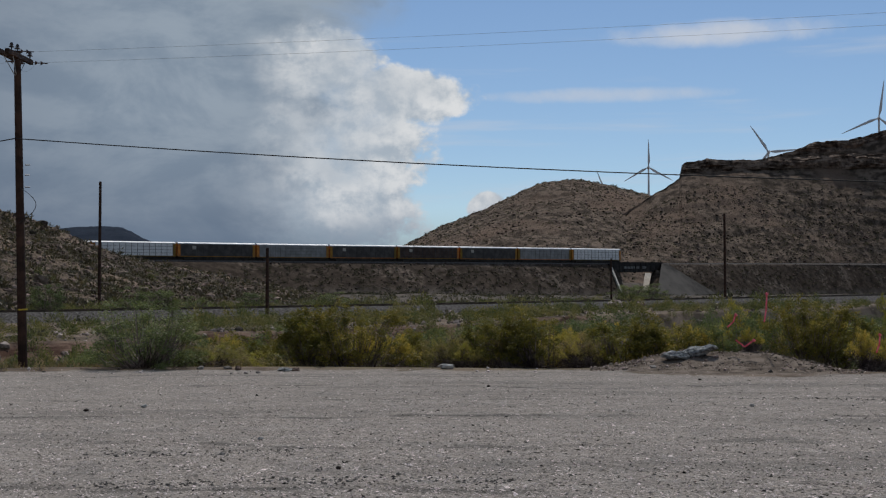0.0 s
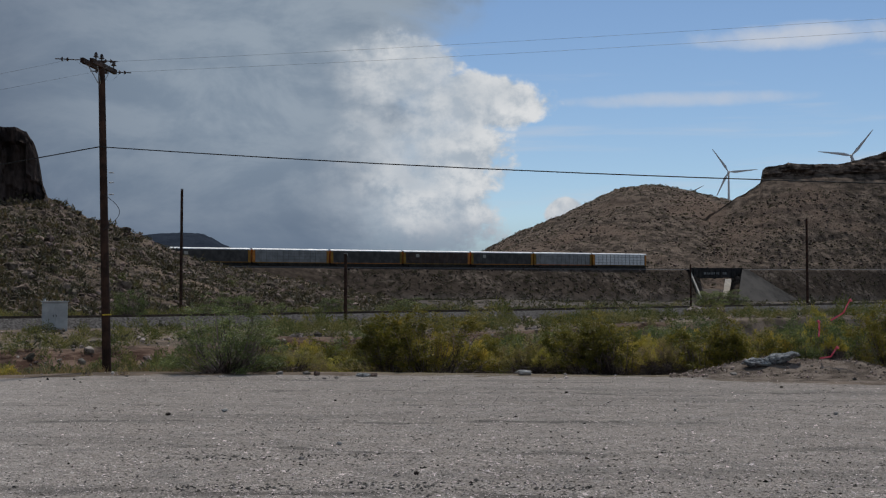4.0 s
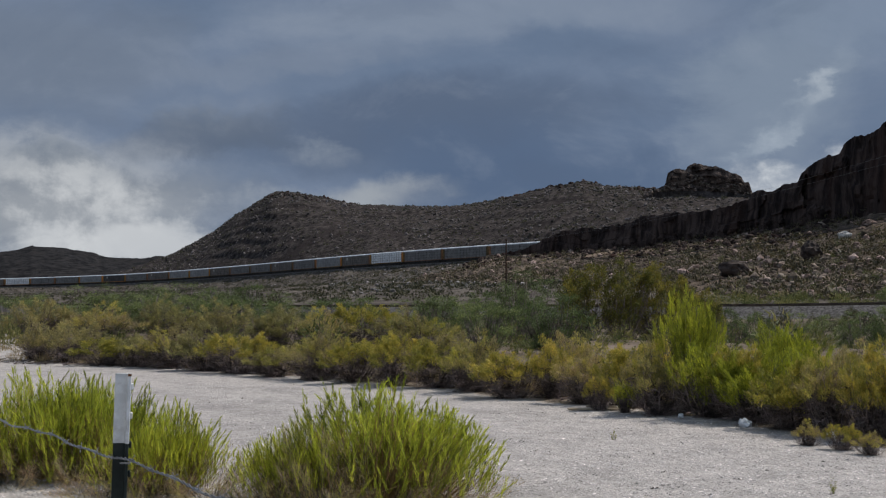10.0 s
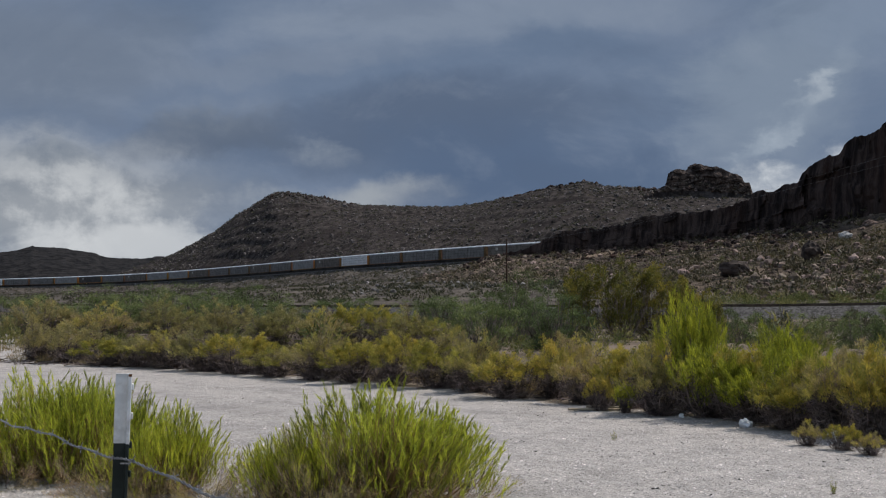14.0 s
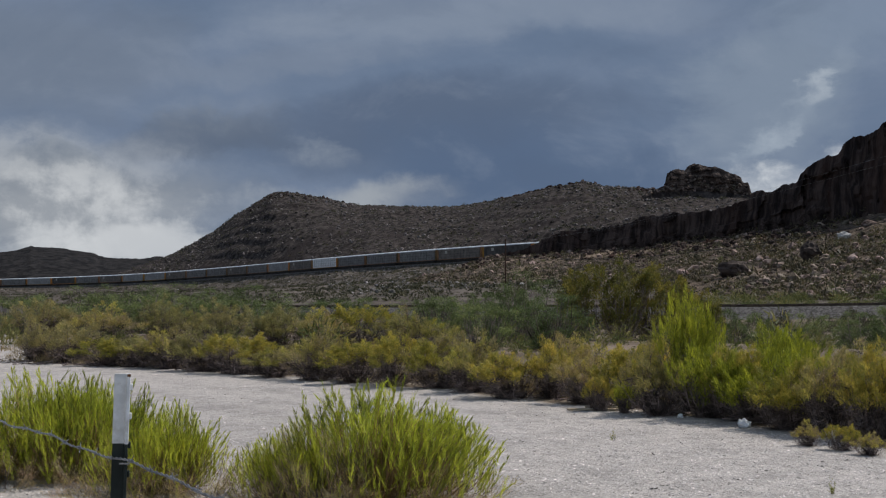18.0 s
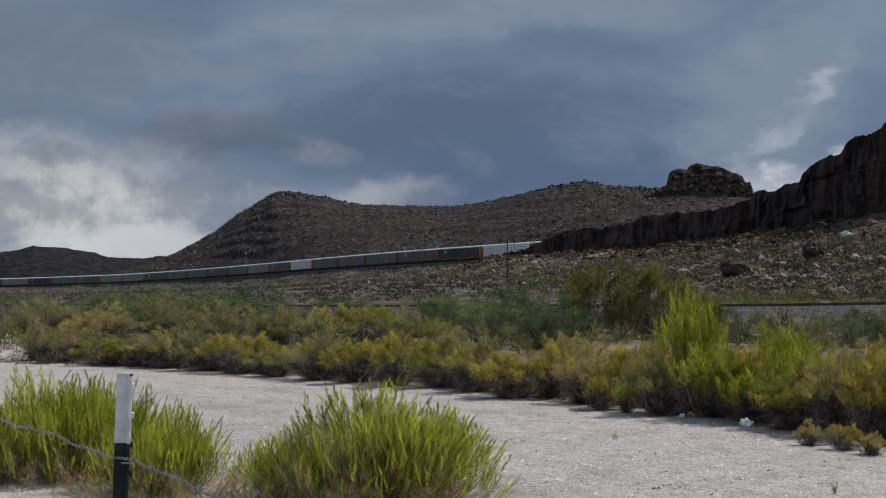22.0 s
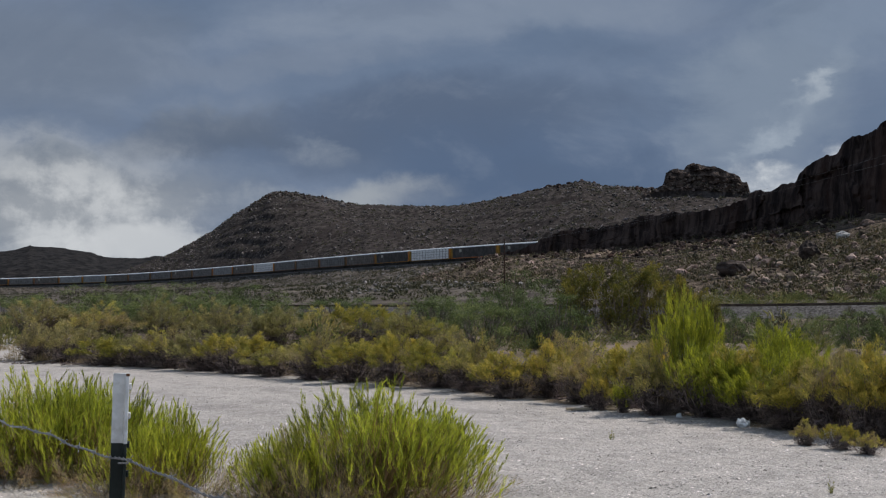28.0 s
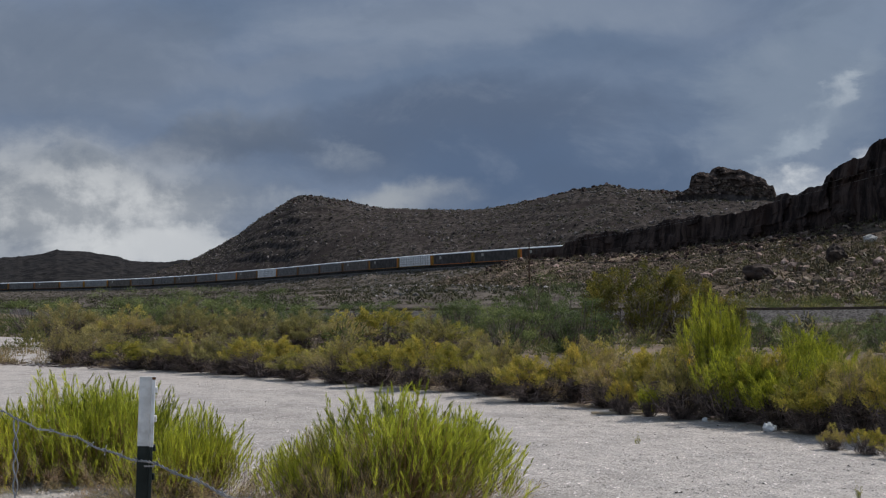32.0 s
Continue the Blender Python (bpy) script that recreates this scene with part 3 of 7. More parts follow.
# ---------------------------------------------------------------- hills
def hill(name, label, crest, far, toe, back, cliff=None, material=None, rock=None, seed=1, rough=2.0, da=0.12, column=0.0, rows=46, curve=1.15, jag=0.0, ledge=0.0):
    """A hill seen from the lot. crest: heading and height angle of its skyline; far: heading and distance of the crest;
    toe: heading and distance of its foot; cliff: heading and height angle of the foot of its rock face."""
    crest, far, toe = np.array(crest), np.array(far), np.array(toe)
    az = np.arange(crest[0, 0], crest[-1, 0] + da / 2, da)
    el, rc, rt = np.interp(az, *crest.T), np.interp(az, *far.T), np.interp(az, *toe.T)
    jit = fbm(az * 9.0, az * 0, 1.3, 4, seed) * 0.05 * (1 + jag)
    if jag:
        jit = jit + 0.1 * fbm(az * 230.0 / 57.3, az * 0, 6.0, 3, seed + 17) + 0.07 * (np.abs(np.sin(np.floor(np.radians(az) * 230.0 / 3.1 + 0.6 * np.sin(az * 3)) * 12.9898 + seed) * 43758.5453) % 1.0 - 0.5)
    zc = EYE[2] + rc * np.tan(np.radians(el + jit))
    zt = ground_z(az, rt) - 0.8
    zc = np.maximum(zc, zt + 0.5)
    if cliff is not None:
        zb = EYE[2] + rc * np.tan(np.radians(np.interp(az, *np.array(cliff).T)))
        zb = np.minimum(zb, zc)
        nf, nc, nb = rows, 22, 10
        s1 = np.linspace(0, 1, nf)[:, None]
        R = [rt + (rc - rt) * s1]
        Z = [zt + (zb - zt) * s1 ** curve]
        s2 = np.linspace(0, 1, nc)[1:, None]
        lean = np.minimum((zc - zb) * 0.22, 9.0)
        R.append(rc + lean * (s2 ** 1.6) + 0 * rc)
        Z.append(zb + (zc - zb) * s2)
    else:
        nb = 10
        s1 = np.linspace(0, 1, rows)[:, None]
        R = [rt + (rc - rt) * s1]
        Z = [zt + (zc - zt) * np.sin(s1 * math.pi / 2) ** curve * 0.75 + (zc - zt) * 0.25 * s1]
    s3 = np.linspace(0, 1, nb)[1:, None]
    r_last = R[-1][-1]
    R.append(r_last + back * s3)
    Z.append(zc - (zc - zt + 6) * s3 ** 2)
    R, Z = np.concatenate(R), np.concatenate(Z)
    A = np.broadcast_to(az, R.shape)
    x, y = R * np.sin(np.radians(A)), R * np.cos(np.radians(A))
    front = np.clip((R - rt) / 20, 0, 1)
    climb = np.clip((np.arange(len(R))[:, None] + 1) / (len(R) - nb), 0, 1)
    calm = np.where(climb >= 1, 0.25, 1 - 0.85 * climb ** 6) if cliff is None else np.where(np.arange(len(R))[:, None] >= len(R) - nb, 0.4, 1.0)
    if ledge:
        # worn rock ledges that follow the slope's contours
        lv = Z / 8.0 + 0.9 * fbm(x, y, 120, 3, seed + 15)
        fr = lv - np.floor(lv)
        step = np.clip((fr - 0.62) / 0.3, 0, 1)
        some = np.clip(0.5 + 1.6 * fbm(x, y, 70, 3, seed + 19), 0, 1)
        Z = Z + front * ledge * calm * some * 8.0 * (step * step * (3 - 2 * step) - fr)
    Z = Z + front * rough * (fbm(x, y, 40, 5, seed + 3) * 0.5 + fbm(x, y, 9, 3, seed + 5) * 0.22) * calm
    if column:
        i0 = rows
        mask = np.zeros(len(R))
        mask[i0 - 1:i0 + 22] = 1
        arc = np.radians(A) * 230.0
        col = 0.7 * np.abs(fbm(arc, Z * 0.09, 3.2, 4, seed + 7)) + 0.65 * fbm(arc, Z * 0.1, 15.0, 4, seed + 9) + 0.35 * fbm(arc, Z * 0.8, 2.2, 3, seed + 21)
        shelf = fbm(Z, arc * 0.15, 4.0, 3, seed + 11) * 0.5
        def chance(i, j):
            k = (i.astype(np.int64) * 73856093 ^ j.astype(np.int64) * 19349663 ^ seed * 83492791) & 0xFFFFFF
            k = (k * 1103515245 + 12345) & 0xFFFFFF
            return ((k >> 8) & 0xFFFF) / 65535.0

        warp = fbm(arc, Z, 5.0, 2, seed + 13)
        blocks = chance(np.floor((arc + 1.6 * warp) / 3.6), np.floor((Z + 3.5 * warp) / 5.2))
        small = chance(np.floor((arc - 1.2 * warp) / 1.3), np.floor((Z + 2.0 * warp) / 1.9))
        col = col + 0.9 * (blocks - 0.4) + 0.45 * (small - 0.5)
        R = R - mask[:, None] * column * (1.4 * col + shelf) * np.clip((zc - Z) / 3 + 0.4, 0.2, 1)
        x, y = R * np.sin(np.radians(A)), R * np.cos(np.radians(A))
    v = np.stack([x, y, Z], -1).reshape(-1, 3)
    me = mesh_np(name, v, grid_faces(len(R), len(az))[:, ::-1], material or M_SLOPE, column == 0)
    if cliff is not None:
        me.materials.append(rock or M_CLIFF)
        n = len(az) - 1
        face = np.zeros((len(R) - 1, n), np.int32)
        tall = (zc - zb)[:-1] > 0.6
        face[rows - 1:rows + 21] = tall[None, :]
        me.polygons.foreach_set("material_index", face.ravel())
    ob = tagged(new(name, me), label, "hill", kind="structure")
    return ob, (az, R, Z)


BUTTE, BUTTE_G = hill(
    "butte", "dark brown columnar rock cliff above a pale boulder slope",
    [(-58.5, 0.3), (-56.5, 0.72), (-55, 1.3), (-54.2, 1.55), (-53.2, 1.8), (-52.2, 2.24), (-51.6, 2.49), (-50.3, 2.68), (-48.8, 2.77), (-48.2, 3.09), (-46.6, 3.32), (-45.2, 3.4), (-43.6, 3.85), (-43.4, 4.12), (-43.1, 4.25),
     (-42.5, 4.24), (-42.2, 4.5), (-41.5, 4.58), (-41.35, 5.0), (-41.1, 5.2), (-40.75, 5.48), (-40.2, 5.75), (-39.8, 5.8), (-39.5, 6.3), (-39.2, 6.45), (-38.6, 6.52), (-38.2, 6.74), (-37.7, 7.27), (-37.1, 7.52), (-36.2, 7.6), (-35.7, 7.87), (-33.7, 7.84),
     (-33.3, 7.98), (-31.2, 7.82), (-30.7, 7.75), (-30.2, 7.97), (-29.2, 8.08), (-27.7, 8.18), (-27.2, 8.1), (-27.1, 8.4), (-25.9, 8.45), (-25.4, 8.12), (-25.1, 7.98), (-23.3, 8.04), (-23, 7.76), (-21.9, 7.7), (-21.4, 7.52), (-21.1, 7.07), (-20.9, 6.5), (-20.7, 5.3),
     (-20.5, 4.65), (-19.4, 4.2), (-18.7, 3.82), (-17.6, 3.53), (-16.7, 3.19), (-15.5, 2.65), (-13.6, 2.01), (-10.8, 1.41), (-7.6, 0.8), (-5, 0.4)],
    [(-58.5, 390), (-55, 360), (-52, 330), (-47, 285), (-42, 240), (-38, 210), (-30, 195), (-21, 200), (-15, 235), (-8, 300), (-5, 320)],
    [(-58.5, 320), (-55, 230), (-50, 175), (-45, 125), (-40, 108), (-30, 106), (-20, 116), (-14, 130), (-8, 160), (-5, 200)], 45,
    [(-58.5, 1.2), (-55, 1.35), (-52.1, 1.55), (-50.4, 1.6), (-48.2, 1.73), (-46.6, 2.05), (-44.2, 2.32), (-41.8, 2.6), (-40.7, 2.9), (-39.5, 3.0), (-38.2, 3.25), (-37.2, 3.02), (-35.7, 2.9), (-33.7, 3.19), (-32.7, 3.69), (-30.7, 3.96), (-28.2, 4.1),
     (-25.8, 4.33), (-23.4, 4.54), (-20.7, 4.56), (-20.4, 5.0), (-19, 5.0), (-5, 5.0)], seed=4, rough=1.6, da=0.07, column=1.5, rows=60, jag=1.0)
ROUND, ROUND_G = hill(
    "round_hill", "brown desert hill dotted with scrub behind the railway", [(-3, 2.0), (-1.6, 2.58), (0.15, 3.43), (2.4, 4.37), (4.2, 5.21), (5.9, 5.42), (7.65, 5.05), (9.1, 4.66), (11, 4.2), (14, 3.3), (18, 2.0)],
    [(-3, 860), (6, 880), (18, 950)], [(-3, 620), (0, 560), (8, 590), (18, 760)], 300, None, M_MESA, seed=11, rough=6.0, rows=90, ledge=0.15)
MESA, MESA_G = hill(
    "mesa", "brown scrub-dotted mesa with a dark rimrock ledge", [(2, 1.9), (4.5, 2.3), (6.5, 3.2), (8, 4.0), (9.1, 4.62), (10.4, 5.45), (10.55, 6.15), (11.6, 6.28), (13.5, 6.19), (15.2, 6.22), (17.5, 6.3), (19, 6.25), (22, 6.3), (30, 6.0), (38, 3.0)],
    [(2, 640), (6, 700), (10.5, 770), (19, 800), (38, 850)], [(2, 575), (8, 590), (12, 640), (19, 720), (26, 760), (38, 780)], 260,
    [(2, 2.2), (10.2, 5.6), (10.85, 5.74), (13, 5.9), (15.1, 5.8), (19, 5.6), (38, 4)], M_MESA, M_RIM, seed=21, rough=5.0, column=3.0, rows=90, ledge=0.2)
HIGH, HIGH_G = hill(
    "upper_mesa", "higher brown step of the mesa with a broken rock rim", [(12.8, 5.7), (13.6, 6.1), (14.6, 6.35), (15.4, 6.54), (16.1, 6.83), (17.5, 6.89), (19, 7.21), (22, 7.8), (28, 7.0), (36, 3.5)],
    [(12.8, 900), (36, 930)], [(12.8, 815), (36, 850)], 200, [(12.8, 5.8), (14.6, 6.3), (15.6, 6.3), (17.5, 6.45), (19, 6.95), (36, 7)], M_MESA, M_RIM, seed=27, rough=3.0, column=3.0)
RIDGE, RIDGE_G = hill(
    "long_ridge", "brown desert ridge with scattered scrub behind the train, coloured dark for cloud shade", [(-71, 0.7), (-69.6, 1.17), (-69, 1.37), (-68.8, 1.52), (-68.2, 1.76), (-67.7, 2.04), (-67.1, 2.41), (-66.5, 2.84), (-66, 3.24), (-65.5, 3.51), (-65, 3.84), (-64.67, 4.09), (-64.3, 4.22), (-63.4, 4.2), (-62.6, 4.06), (-61.6, 3.84), (-60.6, 3.69), (-59.1, 3.62), (-56.6, 3.6),
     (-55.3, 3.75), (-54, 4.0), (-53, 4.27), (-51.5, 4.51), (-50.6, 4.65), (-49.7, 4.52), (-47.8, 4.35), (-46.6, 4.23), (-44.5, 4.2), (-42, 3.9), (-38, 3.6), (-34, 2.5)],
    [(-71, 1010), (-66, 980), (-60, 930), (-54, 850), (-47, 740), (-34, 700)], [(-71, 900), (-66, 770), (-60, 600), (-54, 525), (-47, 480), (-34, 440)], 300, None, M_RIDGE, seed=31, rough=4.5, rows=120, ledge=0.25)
KNOB, KNOB_G = hill(
    "rock_knob", "dark blocky rock outcrop on the ridge top", [(-48.1, 4.1), (-47.5, 4.36), (-47.12, 4.52), (-47.0, 5.1), (-46.5, 5.24), (-46.25, 5.21), (-45.9, 5.42), (-45.65, 5.45), (-45.4, 5.37), (-44.75, 5.3), (-44.45, 5.13), (-44.1, 5.0), (-43.85, 4.8), (-43.78, 4.55), (-43.54, 4.58), (-43.4, 4.1), (-43.2, 3.8)],
    [(-48.1, 660), (-43.2, 650)], [(-48.1, 610), (-43.2, 600)], 60, [(-48.1, 3.9), (-47.5, 4.2), (-45.5, 4.25), (-43.2, 4.0)], M_RIDGE, M_KNOB, seed=41, rough=0.8, da=0.05, column=2.4, rows=16, jag=0.6)
PLATEAU, _g = hill(
    "turbine_plateau", "high brown plateau that carries the wind turbines", [(0, 1.2), (3, 2.3), (6.75, 2.78), (9.08, 3.68), (14.2, 3.86), (18.75, 5.2), (24, 5.2), (32, 2.5)],
    [(0, 2500), (6.75, 2500), (9.08, 2000), (14.2, 1700), (18.75, 1800), (32, 1900)], [(0, 1300), (32, 1300)], 600, None, None, seed=71, rough=2.0, da=0.4)
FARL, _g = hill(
    "far_hill", "distant hills under the storm cloud, coloured near-black for its shade", [(-100, 1.0), (-88, 1.9), (-80, 1.2), (-75.9, 1.51), (-75.2, 1.6), (-74.6, 1.78), (-73.4, 1.72), (-72, 1.5), (-71.5, 1.32), (-70.1, 1.26), (-69.4, 1.39), (-68.5, 1.35), (-67, 1.2), (-62, 0.8)],
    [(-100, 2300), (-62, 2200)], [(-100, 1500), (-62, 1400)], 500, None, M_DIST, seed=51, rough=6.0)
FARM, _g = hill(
    "distant_mesa", "distant flat-topped hill, coloured blue-grey for air haze", [(-19, 2.2), (-16.5, 3.2), (-15.3, 3.31), (-14, 3.3), (-12.9, 2.75), (-11.5, 2.1), (-9, 1.2)],
    [(-19, 3400), (-9, 3400)], [(-19, 2400), (-9, 2400)], 500, None, M_FAR_HAZE, seed=61, rough=8.0)


# ---------------------------------------------------------------- railway lines
def loft(xy, z, profile):
    """Sweeps a cross profile (across, up) along a line; returns verts, faces."""
    t = np.gradient(xy, axis=0)
    t /= np.linalg.norm(t, axis=1)[:, None]
    n = np.stack([t[:, 1], -t[:, 0]], 1)
    pr = np.array(profile, float)
    v = np.concatenate([xy[:, None, :] + n[:, None, :] * pr[None, :, :1], (z[:, None] + pr[None, :, 1])[..., None]], -1)
    return v.reshape(-1, 3), grid_faces(len(xy), len(pr))


def railway(name, label, xy, z, step, ties):
    root = tagged(new(name), label, "railway", kind="structure")
    v, f = loft(xy, z, [(-3.2, -1.0), (-1.6, -0.2), (-1.45, -0.17), (1.45, -0.17), (1.6, -0.2), (3.2, -1.0)])
    part_mesh("ballast", mesh_np("ballast", v, f, M_BALLAST), root)
    for off in (-0.7525, 0.7525):
        v, f = loft(xy, z, [(off - 0.036, -0.17), (off - 0.036, 0.0), (off + 0.036, 0.0), (off + 0.036, -0.17)])
        part_mesh("rail", mesh_np("rail", v, f, M_STEEL), root)
    s = np.concatenate([[0], np.cumsum(np.hypot(*np.diff(xy, axis=0).T))])
    e = np.arange(0.3, s[-1], step)
    px, py, pz = np.interp(e, s, xy[:, 0]), np.interp(e, s, xy[:, 1]), np.interp(e, s, z)
    keep = ties(px, py)
    px, py, pz = px[keep], py[keep], pz[keep]
    th = np.arctan2(*np.gradient(xy, axis=0).T[::-1])
    th = np.interp(e[keep], s, np.unwrap(th))
    c, sn = np.cos(th), np.sin(th)
    cube = np.array([(a, b, d) for a in (-0.115, 0.115) for b in (-1.3, 1.3) for d in (-0.3, -0.145)])
    V = np.stack([px[:, None] + c[:, None] * cube[None, :, 0] - sn[:, None] * cube[None, :, 1],
                  py[:, None] + sn[:, None] * cube[None, :, 0] + c[:, None] * cube[None, :, 1], pz[:, None] + cube[None, :, 2]], -1)
    fc = np.array([(0, 1, 3, 2), (4, 6, 7, 5), (0, 4, 5, 1), (2, 3, 7, 6), (1, 5, 7, 3), (0, 2, 6, 4)])
    F = (np.arange(len(px))[:, None, None] * 8 + fc[None]).reshape(-1, 4)
    tagged(part_mesh("ties", mesh_np("ties", V.reshape(-1, 3), F, M_TIE), root), kind="stuff")
    return root


railway("lower_railway", "single railway track on pale ballast beside the lot", LOW_XY, LOW_Z, 0.55, lambda x, y: np.hypot(x, y) < 260)
railway("upper_railway", "railway track on a high embankment carrying the train", UP_XY, UP_Z, 0.9, lambda x, y: np.hypot(x, y) < 620)


# ---------------------------------------------------------------- the train
M_ROOF = mat("galvanised_roof", (0.5, 0.52, 0.55), (0.68, 0.7, 0.72), 0.5, 0.5, 0.1, 4.0, metal=0.1)
M_YEL = mat("yellow_paint", (0.28, 0.135, 0.02), (0.44, 0.215, 0.03), 0.8, 0.6, 0.1, 6.0, vary=0.55)
M_DULLEND = mat("rusty_end_paint", (0.12, 0.07, 0.032), (0.22, 0.125, 0.055), 0.8, 0.7, 0.1, 6.0, vary=0.5)
M_MARK = mat("pale_mark_paint", (0.34, 0.32, 0.28), (0.48, 0.46, 0.42), 1.2, 0.7, 0.1)
M_UNDER = mat("underframe", (0.02, 0.018, 0.016), (0.05, 0.043, 0.037), 1.0, 0.8, 0.2)
PANELS = {
    "white": mat("white_panel", (0.68, 0.69, 0.7), (0.8, 0.8, 0.8), 0.6, 0.6, 0.1),
    "silver": mat("grey_panel", (0.22, 0.222, 0.223), (0.3, 0.302, 0.303), 0.5, 0.75, 0.1),
    "tan": mat("tan_panel", (0.135, 0.118, 0.104), (0.195, 0.172, 0.152), 0.5, 0.75, 0.1),
    "grey": mat("dull_panel", (0.16, 0.155, 0.15), (0.22, 0.214, 0.208), 0.5, 0.75, 0.1),
    "dark": mat("dark_panel", (0.056, 0.052, 0.05), (0.094, 0.087, 0.083), 0.5, 0.8, 0.1),
    "brown": mat("brown_panel", (0.05, 0.033, 0.028), (0.085, 0.056, 0.045), 0.5, 0.8, 0.1),
}
LABELS = {"white": "white-panelled", "silver": "silver-grey", "grey": "dull grey", "dark": "dark grey", "tan": "weathered tan-grey", "brown": "dark brown"}
CAR = 28.1
SPEED = 7.453


def autorack(kind):
    """A covered car carrier: tall panelled sides, a bright roof, yellow ends."""
    root = tagged(new("autorack_car"), f"{LABELS[kind]} autorack railway car with {'rusty' if kind in ('tan', 'grey') else 'yellow'} ends and bright roof", "railway car", "cars of the train")
    h = 13.7
    ends = M_DULLEND if kind in ("tan", "grey") else M_YEL
    bm = box(bmesh.new(), -h, h, -1.4, 1.4, 0.75, 1.12)
    box(bm, -h - 0.38, h + 0.38, -0.6, 0.6, -0.05, 0.8)
    box(bm, -h + 2.2, h - 2.2, -1.3, 1.3, 0.1, 0.9)
    part("underframe", bm, M_UNDER, root)
    pm = PANELS[kind]
    for s in (-1, 1):
        bm = box(bmesh.new(), -h + 0.9, h - 0.9, min(s * 1.36, s * 1.46), max(s * 1.36, s * 1.46), 1.12, 5.2)
        side = part("side", bm, pm, root)
        bm = bmesh.new()
        for i in range(14):
            x = -h + 1.0 + i * (2 * h - 2.0) / 13
            box(bm, x - 0.07, x + 0.07, min(s * 1.45, s * 1.53), max(s * 1.45, s * 1.53), 1.12, 5.2)
        for z in (2.1, 3.15, 4.2):
            box(bm, -h + 0.9, h - 0.9, min(s * 1.45, s * 1.49), max(s * 1.45, s * 1.49), z - 0.05, z + 0.05)
        part("side_frame", bm, PANELS["grey" if kind in ("white", "silver") else "dark"], side)
        bm = box(bmesh.new(), -h, h, min(s * 1.4, s * 1.5), max(s * 1.4, s * 1.5), 0.98, 1.2)
        part("sill", bm, ends, root)
        if kind in ("dark", "brown", "tan"):
            part("painted_mark", box(bmesh.new(), 7.4, 8.7, min(s * 1.46, s * 1.545), max(s * 1.46, s * 1.545), 3.4, 4.5), M_MARK, side, "pale painted mark")
        for e in (-1, 1):
            x0, x1 = sorted((e * (h - 0.9), e * h))
            part("end_panel", box(bmesh.new(), x0, x1, min(s * 1.36, s * 1.48), max(s * 1.36, s * 1.48), 1.12, 5.2), ends, root)
    for e in (-1, 1):
        x0, x1 = sorted((e * (h - 0.12), e * (h + 0.05)))
        part("end_door", box(bmesh.new(), x0, x1, -1.36, 1.36, 1.12, 5.3), ends, root)
        part("coupler", box(bmesh.new(), min(e * h, e * (h + 0.42)), max(e * h, e * (h + 0.42)), -0.18, 0.18, 0.75, 1.0), M_UNDER, root)
        bog = part("bogie", box(bmesh.new(), e * 9.9 - 0.25, e * 9.9 + 0.25, -0.95, 0.95, 0.35, 0.75), M_UNDER, root)
        for y in (-1.05, 1.05):
            part("bogie_frame", box(bmesh.new(), e * 9.9 - 1.5, e * 9.9 + 1.5, y - 0.1, y + 0.1, 0.3, 0.72, 0.05), M_UNDER, bog)
        for dx in (-0.88, 0.88):
            for y in (-0.76, 0.76):
                part("wheel", rod(bmesh.new(), (e * 9.9 + dx, y - 0.07, 0.42), (e * 9.9 + dx, y + 0.07, 0.42), 0.42, seg=14), M_STEEL, bog)
    ys = 1.5 * np.sin(np.linspace(-math.pi / 2, math.pi / 2, 11))
    prof = [(y, 5.2 + 0.6 * math.sqrt(max(0.0, 1 - (abs(y) / 1.52) ** 2.0))) for y in ys]
    vs = [(x, y, z) for x in (-h, h) for y, z in [(-1.5, 5.12), *prof, (1.5, 5.12)]]
    n = len(vs) // 2
    bm = bmesh.new()
    bv = [bm.verts.new(v) for v in vs]
    for i in range(n - 1):
        bm.faces.new((bv[i], bv[i + 1], bv[n + i + 1], bv[n + i]))
    bm.faces.new(bv[:n][::-1])
    bm.faces.new(bv[n:])
    part("roof", bm, M_ROOF, root)
    return root


# from the last car forwards
ORDER = ("white silver dark brown dark silver dark white dark grey brown dark dark white dark tan grey grey grey white tan silver grey tan "
         "grey grey tan silver silver tan grey dark silver grey grey white tan grey white grey tan dark").split()
_first = {}
TRAIN = []
for _k in ORDER:
    if _k in _first:
        TRAIN.append(copy_thing(_first[_k], Matrix()))
    else:
        _first[_k] = autorack(_k)
        TRAIN.append(_first[_k])


def on_track(s):
    return Vector((np.interp(s, UP_S, UP_XY[:, 0]), np.interp(s, UP_S, UP_XY[:, 1]), np.interp(s, UP_S, UP_Z)))


def car_pose(s):
    a, b = on_track(s - 9.9), on_track(s + 9.9)
    d = b - a
    return Matrix.Translation((a + b) / 2) @ d.to_track_quat("X", "Z").to_matrix().to_4x4()


